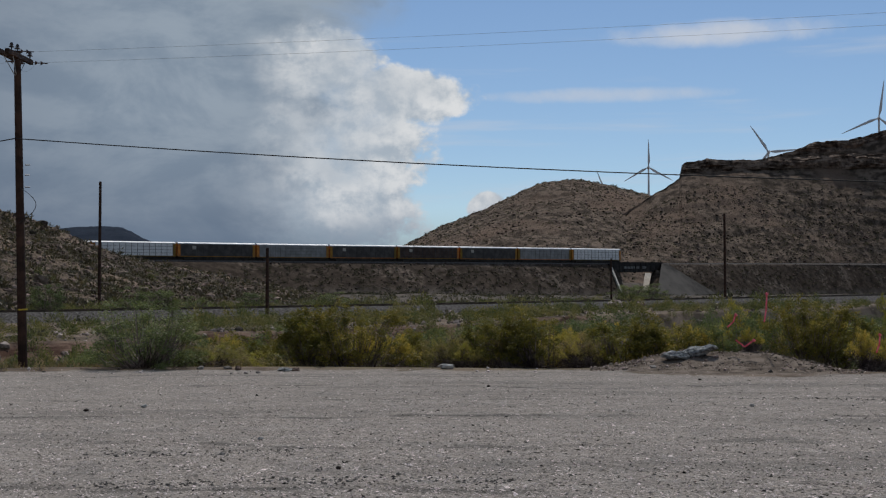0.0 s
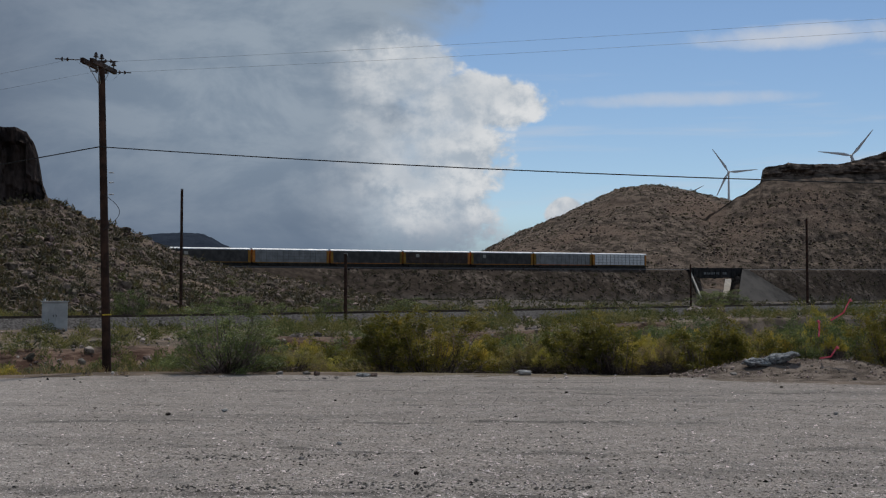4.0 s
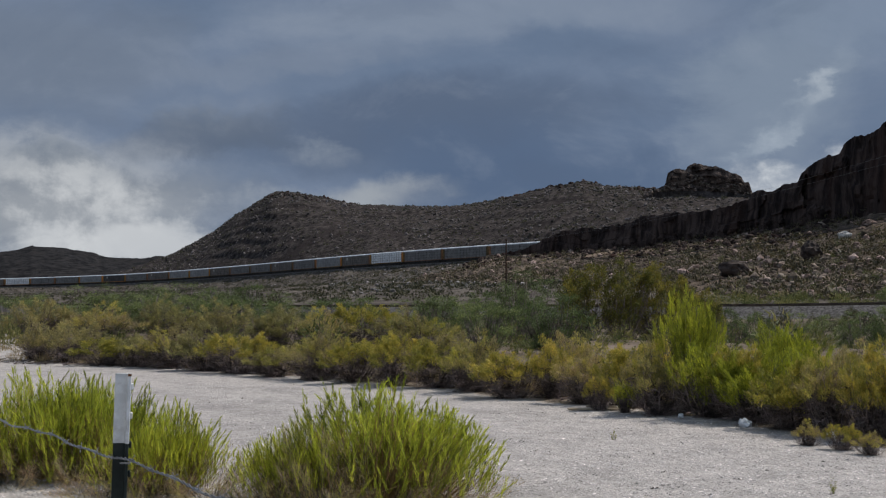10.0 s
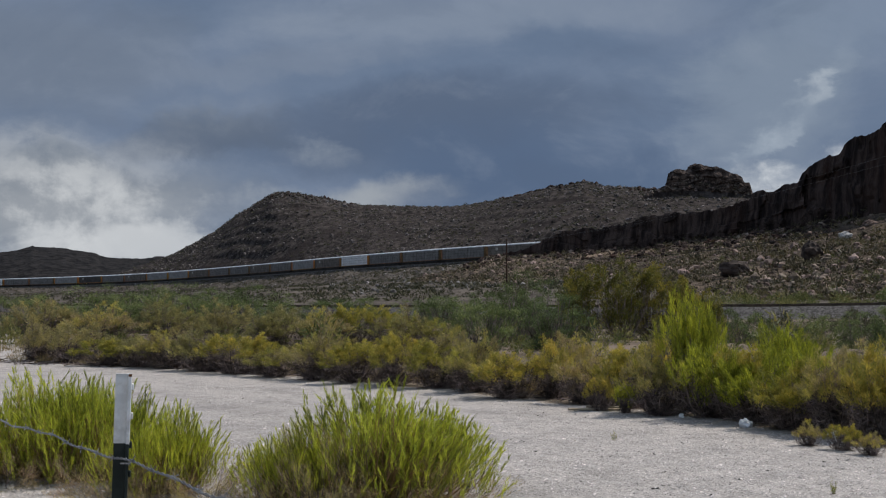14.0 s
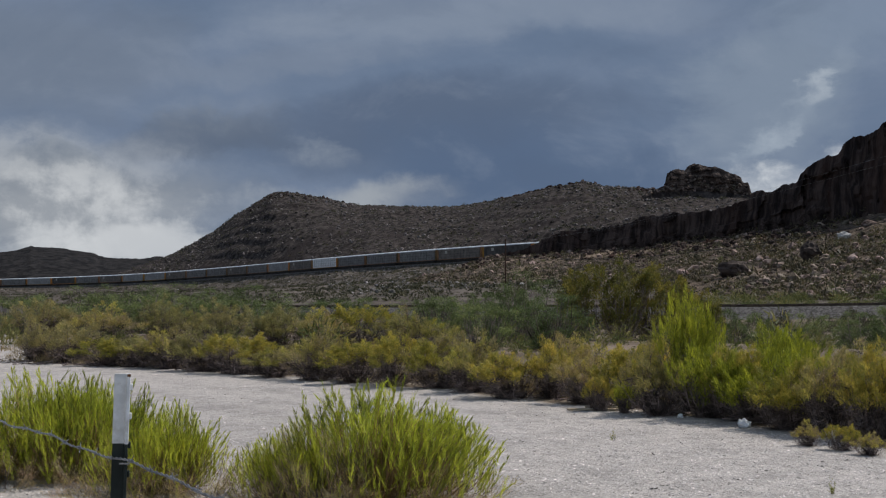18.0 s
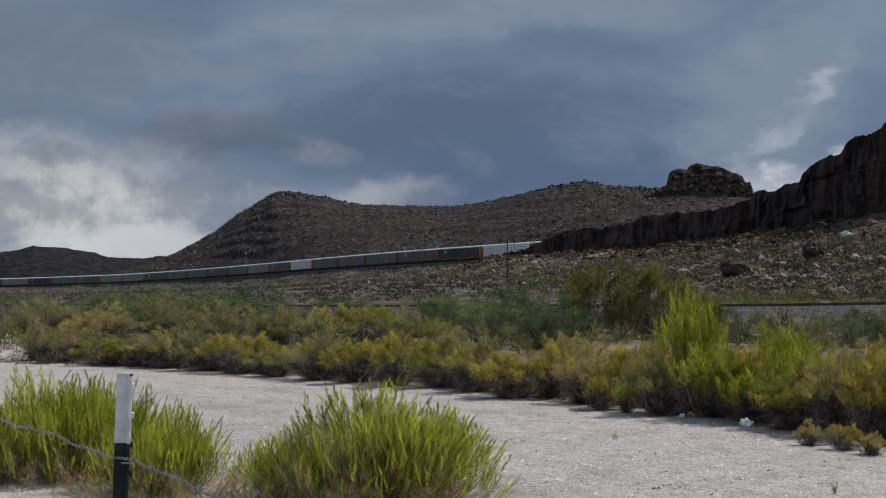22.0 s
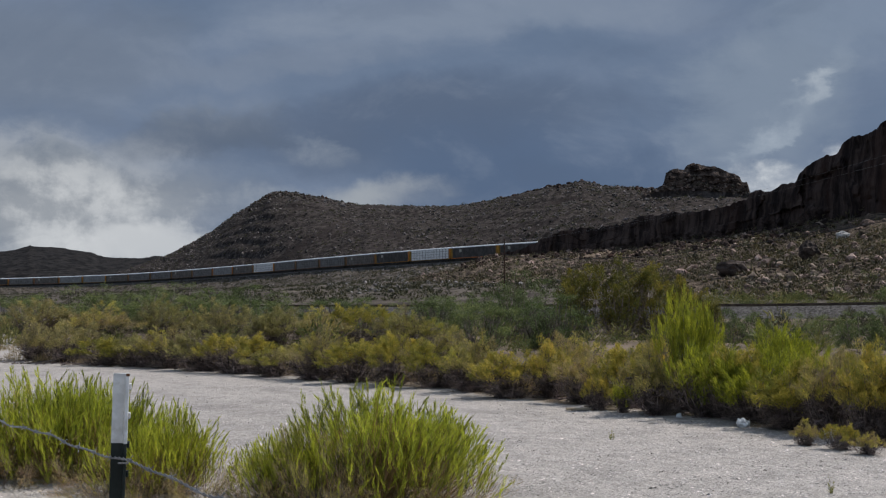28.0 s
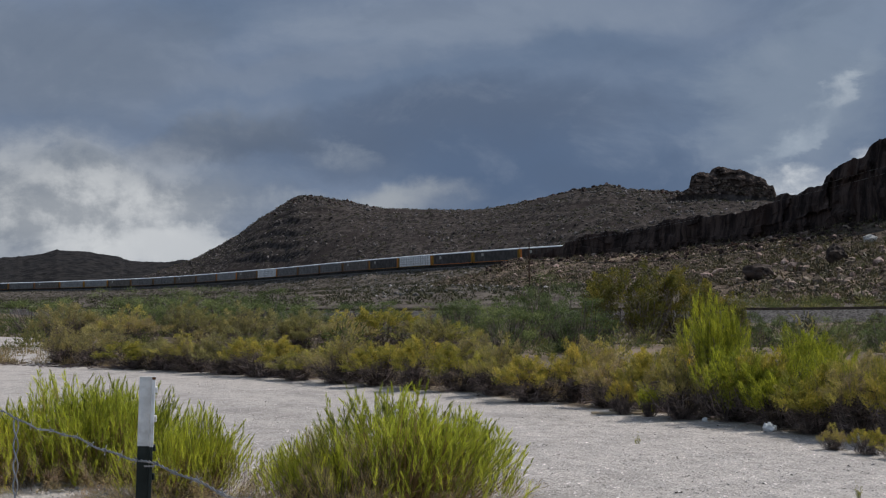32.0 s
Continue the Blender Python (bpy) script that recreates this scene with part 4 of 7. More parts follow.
# ---------------------------------------------------------------- wind turbines
def turbine(az, hub_el, d, blade, start, rate):
    x, y = polar(az, d)
    z = EYE[2] + d * math.tan(radians(hub_el))
    root = tagged(new("wind_turbine"), "white three-bladed wind turbine on the skyline, turning", "wind turbine", "wind turbines")
    base = z - 81
    root.matrix_world = pose(x, y, base, 0, 0, -az)
    part("tower", rod(bmesh.new(), (0, 0, 0), (0, 0, 79), 2.2, 1.3, 14), M_TURB, root)
    part("nacelle", box(bmesh.new(), -1.8, 1.8, -3.2, 6.5, 78.2, 82, 0.6), M_TURB, root)
    rotor = part("rotor_hub", rod(bmesh.new(), (0, -1.6, 0), (0, 1.6, 0), 1.2, 1.7, 14), M_TURB, root)
    rotor.matrix_local = pose(0, -4.9, 80)
    for i in range(3):
        bm = bmesh.new()
        m = pose(0, 0, 0, 0, 120 * i, 0)
        secs = []
        for f, w, th in ((0.0, 0.9, 0.9), (0.06, 1.0, 0.9), (0.2, 1.9, 0.5), (0.5, 1.3, 0.3), (0.8, 0.8, 0.18), (1.0, 0.25, 0.08)):
            secs.append([bm.verts.new(m @ Vector((dx * w + 0.3 * w * (f > 0.1), dy * th, 1.0 + f * blade))) for dx, dy in ((-1, 0), (0, 1), (1, 0), (0, -1))])
        for p, q in zip(secs[:-1], secs[1:]):
            for k in range(4):
                bm.faces.new((p[k], p[(k + 1) % 4], q[(k + 1) % 4], q[k]))
        bm.faces.new(secs[-1])
        part("blade", bm, M_TURB, rotor)
    return rotor, start, rate


TURBINES = [turbine(9.08, 5.95, 2000, 42, 0, 98.5), turbine(14.2, 6.5, 1700, 40, -33, 102.0), turbine(18.75, 7.75, 1800, 50, 8, 100.4), turbine(7.15, 4.95, 2500, 42, -21, 99.0)]


# ---------------------------------------------------------------- poles and wires
def wire_curve(name, pts, r, material=M_WIRE):
    cu = bpy.data.curves.new(name, "CURVE")
    cu.dimensions, cu.bevel_depth, cu.bevel_resolution = "3D", r, 1
    sp = cu.splines.new("POLY")
    sp.points.add(len(pts) - 1)
    for p, q in zip(sp.points, pts):
        p.co = (*q, 1)
    cu.materials.append(material)
    return cu


def sagging(p, q, sag, n=24):
    p, q = Vector(p), Vector(q)
    return [p.lerp(q, i / n) - Vector((0, 0, sag * 4 * (i / n) * (1 - i / n))) for i in range(n + 1)]


M_STRAND = mat("weathered_aluminium", (0.16, 0.165, 0.175), (0.26, 0.265, 0.275), 2.0, 0.6, 0.0)
POLE = polar(-17.95, 33.6)


def _post_mesh(h, r):
    zs = np.array([-0.5, h * 0.3, h * 0.7, h])
    a = np.arange(10) * 2 * math.pi / 10
    v = np.array([(math.cos(t) * r * (1 - 0.2 * z / h), math.sin(t) * r * (1 - 0.2 * z / h), z) for z in zs for t in a])
    f = grid_faces(4, 10, True)
    cap = np.array([(30, 31, 32, 33), (30, 33, 34, 39), (34, 35, 38, 39), (35, 36, 37, 38)])
    return v, np.concatenate([f, cap])


# ---------------------------------------------------------------- rocks and scrub, joined
def rock_shape(seed, sub=1):
    bm = bmesh.new()
    bmesh.ops.create_icosphere(bm, subdivisions=sub, radius=1.0)
    rnd = random.Random(seed)
    off = Vector((rnd.uniform(-9, 9), rnd.uniform(-9, 9), rnd.uniform(-9, 9)))
    st = Vector((rnd.uniform(0.75, 1.25), rnd.uniform(0.7, 1.15), rnd.uniform(0.5, 0.85)))
    for v in bm.verts:
        k = 1 + 0.42 * noise.noise(v.co * 1.4 + off) + 0.2 * noise.noise(v.co * 3.1 + off)
        v.co = Vector((v.co.x * st.x, v.co.y * st.y, v.co.z * st.z)) * k
    v = np.array([p.co for p in bm.verts])
    f = np.array([[q.index for q in p.verts] for p in bm.faces])
    bm.free()
    return v, f


ROCKS = [rock_shape(i) for i in range(8)]
CHIPS = [(np.array([(1, 0.1, -0.15), (0, 0.9, -0.15), (-1, -0.1, -0.15), (0.1, -0.9, -0.15), (0.15 - 0.2 * i, 0.1 * i, 0.38)]) * (1 + 0.15 * i, 1, 1 - 0.12 * i), np.array([(0, 1, 4), (1, 2, 4), (2, 3, 4), (3, 0, 4)])) for i in range(4)]
PEBBLES = [(np.array([(1, 0, 0), (-0.9, 0.2, 0), (0.1, 0.9, 0), (0, -1, 0.1), (0.1, 0, 0.6), (0, 0.1, -0.5)]) * (1 + 0.2 * i, 1, 1 - 0.1 * i),
            np.array([(0, 2, 4), (2, 1, 4), (1, 3, 4), (3, 0, 4), (2, 0, 5), (1, 2, 5), (3, 1, 5), (0, 3, 5)])) for i in range(3)]


def scatter(name, label, category, shapes, places, sizes, material, seed, sink=0.25, tilt=0.3):
    """Many small pieces, joined into one mesh."""
    rng = np.random.default_rng(seed)
    places, sizes = np.asarray(places, float), np.asarray(sizes, float)
    kind = rng.integers(0, len(shapes), len(places))
    V, F, base = [], [], 0
    for k, (sv, sf) in enumerate(shapes):
        p, s = places[kind == k], sizes[kind == k]
        n = len(p)
        if not n:
            continue
        a = rng.uniform(0, 2 * math.pi, n)
        c, sn = np.cos(a)[:, None], np.sin(a)[:, None]
        x, y, z = sv[None, :, 0], sv[None, :, 1], sv[None, :, 2]
        tx = rng.normal(0, tilt, n)[:, None]
        z2 = z + tx * x
        q = np.stack([(c * x - sn * y) * s[:, None], (sn * x + c * y) * s[:, None], (z2 + (1 - 2 * sink) * 0.4) * s[:, None]], -1) + p[:, None, :]
        V.append(q.reshape(-1, 3))
        F.append((np.arange(n)[:, None, None] * len(sv) + sf[None] + base).reshape(-1, sf.shape[1]))
        base += n * len(sv)
    return tagged(new(name, mesh_np(name, np.concatenate(V), np.concatenate(F), material)), label, category, kind="stuff")


def kites(base, way, length, width, rng):
    """Thin pointed blades."""
    side = np.cross(way, rng.normal(size=way.shape))
    side /= np.linalg.norm(side, axis=1)[:, None] + 1e-9
    l, w = length[:, None], width[:, None]
    v = np.stack([base - side * w * 0.5, base + side * w * 0.5, base + way * l], 1)
    return v.reshape(-1, 3), np.arange(len(base) * 3).reshape(-1, 3)


def unit(v):
    return v / (np.linalg.norm(v, axis=-1, keepdims=True) + 1e-9)


def tuft_shape(seed, n=30):
    """A small far shrub about one metre across."""
    rng = np.random.default_rng(seed)
    d = unit(np.stack([rng.normal(0, 1, n), rng.normal(0, 1, n), np.abs(rng.normal(0.35, 0.6, n))], 1))
    p = d * rng.uniform(0.2, 0.55, n)[:, None] * [1, 1, 1.1]
    return kites(p, unit(d + [0, 0, 0.4] + rng.normal(0, 0.5, d.shape)), rng.uniform(0.17, 0.36, n), rng.uniform(0.09, 0.18, n), rng)


TUFTS = [tuft_shape(50 + i) for i in range(6)]


def on_hill(grid, n, seed, r_lo=0.0, r_hi=1.0, az_lo=-180, az_hi=180):
    """Random places on a hill's front. r_lo, r_hi: parts of the rows."""
    az, R, Z = grid
    rng = np.random.default_rng(seed)
    out = []
    while len(out) < n:
        i, j = rng.uniform(r_lo, r_hi) * (len(R) - 2), rng.uniform(0, len(az) - 1.01)
        a, b = int(i), int(j)
        u, v = i - a, j - b
        if not az_lo < az[b] < az_hi:
            continue
        if noise.noise(Vector((R[a, b] * math.sin(radians(az[b])), R[a, b] * math.cos(radians(az[b])), seed)) / 35.0) + rng.uniform(-0.35, 0.75) < 0:
            continue
        r = (R[a, b] * (1 - u) + R[a + 1, b] * u) * (1 - v) + (R[a, b + 1] * (1 - u) + R[a + 1, b + 1] * u) * v
        z = (Z[a, b] * (1 - u) + Z[a + 1, b] * u) * (1 - v) + (Z[a, b + 1] * (1 - u) + Z[a + 1, b + 1] * u) * v
        h = radians(az[b] + v * (az[1] - az[0]))
        out.append((r * math.sin(h), r * math.cos(h), z))
    return np.array(out)


M_RUBBLE = mat("grey_rubble", (0.09, 0.083, 0.078), (0.3, 0.28, 0.262), 0.8, 0.9, 0.7, 4.0, island=0.5, depth=0.08)
M_RIDGEROCK = mat("ridge_rock", (0.06, 0.053, 0.05), (0.2, 0.178, 0.165), 0.8, 0.9, 0.7, 4.0, island=0.5, depth=0.08)
M_DRYSCRUB = leafy("dark_scrub_leaf", (0.035, 0.038, 0.02), (0.1, 0.095, 0.045), 0.4, 0.6, 0.2)


def hill_cover(grid, name, nrock, nscrub, rock_size, scrub_size, seed, hi):
    rng = np.random.default_rng(seed)
    p = on_hill(grid, nrock, seed + 1, 0.0, hi)
    scatter(name + "_rocks", "weathered pale brown boulders strewn over the slope", "rocks", ROCKS, p, rock_size * np.exp(np.clip(rng.normal(0, 0.5, nrock), -1.2, 0.9)), M_RIDGEROCK if name == "long_ridge" else M_ROCK, seed + 2)
    p = on_hill(grid, nscrub, seed + 3, 0.0, min(1.0, hi + 0.02))
    scatter(name + "_scrub", "low olive and grey desert scrub dotting the slope", "scrub", TUFTS, p, scrub_size * np.exp(np.clip(rng.normal(0, 0.5, nscrub), -1.2, 0.8)), M_DRYSCRUB if name == "long_ridge" else M_SCRUB, seed + 4, 0.5, 0.1)


hill_cover(BUTTE_G, "butte", 4500, 5200, 0.24, 0.55, 100, 0.67)
M_TALUS = mat("pale_talus", (0.11, 0.085, 0.066), (0.34, 0.272, 0.215), 0.9, 0.9, 0.7, 4.0, island=0.55, depth=0.08)
_p = on_hill(BUTTE_G, 2600, 180, 0.0, 0.67)
scatter("talus_blocks", "pale angular boulders covering the slope below the cliff", "rocks", ROCKS, _p, 0.31 * np.exp(np.clip(np.random.default_rng(181).normal(0, 0.5, 2600), -0.9, 1.1)), M_TALUS, 182)
M_TALUSBRUSH = leafy("talus_brush_leaf", (0.05, 0.046, 0.026), (0.155, 0.132, 0.064), 0.45, 0.6, 0.2)
_p = on_hill(BUTTE_G, 3400, 183, 0.0, 0.66)
scatter("talus_brush", "dark olive-brown brush between the boulders of the slope", "scrub", TUFTS, _p, 1.08 * np.exp(np.clip(np.random.default_rng(184).normal(0, 0.4, 3400), -0.9, 0.8)), M_TALUSBRUSH, 185, 0.5, 0.1)
_p = on_hill(BUTTE_G, 900, 151, 0.5, 0.72, -56, -40)
scatter("cliff_foot_rocks", "dark fallen blocks at the foot of the cliff", "rocks", ROCKS, _p, 0.36 * np.exp(np.clip(np.random.default_rng(152).normal(0, 0.5, 900), -1, 0.9)), M_CLIFF, 153)
_p = on_hill(KNOB_G, 260, 154, 0.1, 0.6)
scatter("knob_rubble", "pale rubble below the rock knob", "rocks", ROCKS, _p, 0.6 * np.exp(np.clip(np.random.default_rng(155).normal(0, 0.5, 260), -1, 0.8)), M_ROCK, 156)
for _a0, _a1, _n in ((-66.0, -61.0, 150), (-54.5, -47.5, 190)):
    _p = on_hill(RIDGE_G, _n, int(-_a0), 0.72, 0.925, _a0, _a1)
    scatter("crest_rocks", "dark outcropping rocks along the ridge's crest", "rocks", ROCKS, _p, 0.72 * np.exp(np.clip(np.random.default_rng(_n).normal(0, 0.45, _n), -0.9, 0.9)), M_CLIFF, _n + 1)
hill_cover(ROUND_G, "round_hill", 5000, 7000, 0.4, 0.7, 110, 0.85)
hill_cover(HIGH_G, "upper_mesa", 1200, 2000, 0.5, 0.8, 140, 0.62)
hill_cover(MESA_G, "mesa", 7000, 9500, 0.42, 0.75, 120, 0.62)
hill_cover(RIDGE_G, "long_ridge", 8000, 11000, 0.5, 0.7, 130, 0.9)


for _g, _n, _seed, _nm in ((MESA_G, 1100, 160, "mesa"), (ROUND_G, 500, 163, "round_hill"), (RIDGE_G, 1500, 166, "long_ridge")):
    _p = on_hill(_g, _n, _seed, 0.0, 0.92 if _nm != "mesa" else 0.72)
    scatter(_nm + "_bushes", "scattered dark green bushes on the hillside", "bushes", TUFTS, _p, 1.5 * np.exp(np.clip(np.random.default_rng(_seed + 1).normal(0, 0.4, _n), -0.8, 0.7)), M_DRYSCRUB, _seed + 2, 0.5, 0.1)


def on_ground(n, seed, az0, az1, f):
    """Random places on the ground between two headings; f(az, u) gives the distance."""
    rng = np.random.default_rng(seed)
    az = rng.uniform(az0, az1, n)
    r = f(az, rng.uniform(0, 1, n))
    h = np.radians(az)
    return np.stack([r * np.sin(h), r * np.cos(h), ground_z(az, r)], 1), rng


def between(k0, k1, d0=0.0, d1=0.0):
    def f(az, u):
        kn = ground_knots(az)
        return kn[k0][0] + d0 + (kn[k1][0] + d1 - kn[k0][0] - d0) * u
    return f


# slopes below and before the upper line
_p, _r = on_ground(1500, 200, -62, -50, lambda az, u: between(8, 10, 60, 0)(az, u ** 0.6))
scatter("track_side_rubble", "pale rubble and boulders below the upper track", "rocks", ROCKS, _p, 0.32 * np.exp(np.clip(_r.normal(0, 0.5, 1500), -1, 0.8)), M_RUBBLE, 201)
_p, _r = on_ground(4200, 202, -8, 22, lambda az, u: between(9, 10, -8, 0)(az, u))
scatter("embankment_rocks", "grey rocks on the railway embankment", "rocks", ROCKS, _p, 0.2 * np.exp(np.clip(_r.normal(0, 0.6, 4200), -1, 1)), M_ROCK, 203)
_p, _r = on_ground(3000, 204, -9, 22, lambda az, u: between(9, 10, -14, -2)(az, u))
scatter("embankment_scrub", "dark scrub on the railway embankment", "scrub", TUFTS, _p, 0.85 * np.exp(np.clip(_r.normal(0, 0.5, 3000), -1, 0.8)), M_DRYSCRUB, 205, 0.5, 0.1)
_p, _r = on_ground(6500, 206, -80, -50, lambda az, u: between(8, 10, 20, -2)(az, u ** 0.8))
scatter("valley_scrub", "grey-green scrub on the slope below the train", "scrub", TUFTS, _p, 0.75 * np.exp(np.clip(_r.normal(0, 0.45, 6500), -1, 0.9)), M_DRYSCRUB, 207, 0.5, 0.1)
_p, _r = on_ground(4500, 240, -80, -49, lambda az, u: between(9, 10, -20, -1)(az, u))
scatter("train_slope_scrub", "dark grey-green scrub on the slope below the train", "scrub", TUFTS, _p, 0.8 * np.exp(np.clip(_r.normal(0, 0.45, 4500), -1, 0.9)), M_DRYSCRUB, 241, 0.5, 0.1)
_p, _r = on_ground(2600, 242, -80, -49, lambda az, u: between(9, 10, -10, 1)(az, u))
scatter("train_slope_rubble", "grey rubble on the slope below the train", "rocks", ROCKS, _p, 0.26 * np.exp(np.clip(_r.normal(0, 0.5, 2600), -1, 0.9)), M_RUBBLE, 243)
_p, _r = on_ground(900, 208, -8, 24, lambda az, u: between(8, 9, 4, 0)(az, u ** 1.5))
scatter("flat_scrub", "grey-green scrub on the flat behind the lower track", "scrub", TUFTS, _p, 0.9 * np.exp(_r.normal(0, 0.4, 900)), M_SCRUB, 209, 0.5, 0.1)
# loose stones on the lot
M_PEB = mat("loose_stone", (0.29, 0.257, 0.232), (0.58, 0.523, 0.478), 3.0, 0.9, 0.4, 30.0, island=0.92)
_n = 190000
_p, _r = on_ground(_n, 210, -79, 22, lambda az, u: np.minimum(1.0 / (0.125 - 0.0925 * u ** 0.9), np.interp(az, [-79, -62, -50, -38, -33, -29, 22], [30, 23, 18, 14, 15, 31, 31])))
_s = np.interp(np.degrees(np.arctan2(_p[:, 0], _p[:, 1])), [-79, -40, -12, 22], [0.005, 0.0056, 0.0078, 0.0078])
_s = _s * np.exp(np.clip(_r.normal(0, 0.5, _n), -1.2, 1.4))
_k = np.clip((-17 - np.degrees(np.arctan2(_p[:, 0], _p[:, 1]))) / 18, 0, 1) > _r.uniform(0, 1, _n)
M_PALEPEB = mat("pale_loose_stone", (0.38, 0.352, 0.328), (0.74, 0.682, 0.638), 3.0, 0.9, 0.4, 30.0, island=0.5)
scatter("loose_gravel", "loose grey stones lying on the lot", "gravel", CHIPS, _p[~_k], _s[~_k], M_PEB, 211, 0.3)
scatter("loose_gravel", "loose pale stones lying on the lot", "gravel", CHIPS, _p[_k], _s[_k], M_PALEPEB, 212, 0.3)
# dark coarse stones left along the wheel tracks
_p, _r = on_ground(3000, 244, -20, 21, lambda az, u: np.choose(np.floor(u * 5).astype(int), [9.3, 11.4, 13.6, 17.2, 21.5]) + 0.5 * fbm(az, az * 0, 6.0, 3, 5) + 0.22 * (5 * u % 1.0 - 0.5) * 2)
_k = fbm(_p[:, 0], _p[:, 1], 2.6, 3, 12) > 0.22
_p = _p[_k]
scatter("track_stones", "dark stones lying in the wheel tracks", "gravel", PEBBLES, _p, 0.012 * np.exp(np.clip(_r.normal(0, 0.45, len(_p)), -1, 1.2)), mat("dark_stone", (0.08, 0.075, 0.07), (0.2, 0.188, 0.176), 3.0, 0.9, 0.4, 30.0, island=0.5), 245, 0.3)
M_HEAPSTONE = mat("heap_stone", (0.15, 0.12, 0.096), (0.38, 0.315, 0.265), 2.0, 0.9, 0.5, 20.0, island=0.6)
_p, _r = on_ground(3800, 216, 6.5, 18, lambda az, u: 29.3 + 3.2 * u)
scatter("heap_rocks", "stones on the bulldozed soil heap", "rocks", ROCKS, _p, 0.012 * np.exp(np.clip(_r.normal(0, 0.65, 3800), -1, 1.6)), M_HEAPSTONE, 217)
_p, _r = on_ground(130, 212, -30, 24, lambda az, u: 28.5 + 4.5 * u)
scatter("edge_stones", "stones along the rim of the lot", "stones", ROCKS, _p, 0.028 * np.exp(_r.normal(0, 0.5, 130)), M_PEB, 213)
M_WASHROCK = mat("wash_rock", (0.14, 0.115, 0.095), (0.4, 0.35, 0.3), 1.5, 0.9, 0.6, 8.0, island=0.6)
_p, _r = on_ground(1500, 214, -40, 24, lambda az, u: between(3, 6, 0, 2)(az, u))
scatter("wash_rocks", "pale rocks in the wash below the lower track", "rocks", ROCKS, _p, 0.12 * np.exp(np.clip(_r.normal(0, 0.6, 1500), -1.2, 1.0)), M_WASHROCK, 215)


_p, _r = on_ground(900, 246, -34, 22, lambda az, u: between(4, 5, -1, 7)(az, u))
scatter("bank_rocks", "pale stones along the cut bank of the wash", "rocks", ROCKS, _p, 0.1 * np.exp(np.clip(_r.normal(0, 0.6, 900), -1.2, 1.1)), M_WASHROCK, 247)
_p, _r = on_ground(900, 248, -34, 22, lambda az, u: between(3, 6, 2, -2)(az, u))
scatter("bank_scrub", "low olive scrub along the cut bank of the wash", "scrub", TUFTS, _p, 0.6 * np.exp(np.clip(_r.normal(0, 0.45, 900), -1, 0.8)), M_SCRUB, 249, 0.5, 0.1)


# ---------------------------------------------------------------- bushes
M_TWIG = mat("twig_bark", (0.075, 0.06, 0.056), (0.27, 0.22, 0.2), 6.0, 0.9, 0.0, island=0.5)
M_CANE = leafy("green_cane", (0.2, 0.15, 0.06), (0.42, 0.27, 0.13), 0.4, 4.0, 0.2)
GREENS = {
    "near": leafy("broom_shoot", (0.14, 0.17, 0.022), (0.72, 0.75, 0.09), 0.3, 4.0, 0.4, 0.1, True),
    "broom": leafy("broom_stem", (0.11, 0.135, 0.016), (0.58, 0.6, 0.06), 0.35, 4.0, 0.35, 0.12, True),
    "olive": leafy("olive_leaf", (0.2, 0.21, 0.045), (0.62, 0.52, 0.09), 0.4, 4.0, 0.4, 0.25, True),
    "sage": leafy("sage_leaf", (0.2, 0.185, 0.09), (0.44, 0.4, 0.135), 0.4, 4.0, 0.4, 0.2, True),
    "dry": leafy("dry_stem", (0.28, 0.225, 0.15), (0.5, 0.47, 0.075), 0.4, 4.0, 0.4, 0.25, True),
    "creosote": leafy("creosote_leaf", (0.078, 0.085, 0.02), (0.275, 0.248, 0.04), 0.45, 4.0, 0.4, 0.2, True),
    "mesquite": leafy("mesquite_leaf", (0.074, 0.105, 0.034), (0.182, 0.23, 0.08), 0.4, 3.0, 0.4, 0.25),
    "straw": leafy("straw_stem", (0.42, 0.315, 0.19), (0.4, 0.37, 0.1), 0.4, 4.0, 0.4, 0.25),
    "sprig": leafy("weed_leaf", (0.23, 0.275, 0.05), (0.5, 0.44, 0.095), 0.4, 4.0, 0.45, 0.25),
}
SAYS = {
    "broom": "bright yellow-green broom-like desert bush",
    "olive": "olive and yellow-green desert bush with bare lower twigs",
    "sage": "grey-green desert bush with bare lower twigs",
    "dry": "half-dry tan and yellow desert bush",
    "creosote": "open dark-olive creosote bush with thin stems",
    "mesquite": "feathery grey-green mesquite shrub",
}


# per kind: clumps, blades in a clump, blade length and width, clump radius, lowest clump, upward pull, spread
HABIT = {
    "mesquite": (80, 140, 0.036, 0.0085, 0.075, 0.06, 0.0, 1.0),
    "straw": (60, 60, 0.07, 0.0028, 0.02, 0.15, 0.3, 0.45),
    "sprig": (9, 22, 0.16, 0.02, 0.05, 0.4, 1.5, 0.4),
}
# per kind: shoots, blades on a shoot, shoot length and radius, blade length and width, lowest shoot, flare, spread, twigs for each shoot
SHOOTS = {
    "near": (1150, 42, 0.18, 0.0034, 0.045, 0.0024, 0.18, 0.38, 0.09, 1),
    "broom": (190, 60, 0.2, 0.02, 0.055, 0.0062, 0.3, 0.5, 0.2, 4),
    "olive": (105, 85, 0.16, 0.03, 0.045, 0.0075, 0.48, 0.6, 0.38, 15),
    "sage": (105, 85, 0.16, 0.03, 0.045, 0.0075, 0.46, 0.6, 0.4, 15),
    "dry": (92, 80, 0.16, 0.03, 0.05, 0.0068, 0.5, 0.65, 0.42, 20),
    "creosote": (110, 90, 0.12, 0.042, 0.03, 0.0105, 0.2, 1.1, 0.8, 3),
}


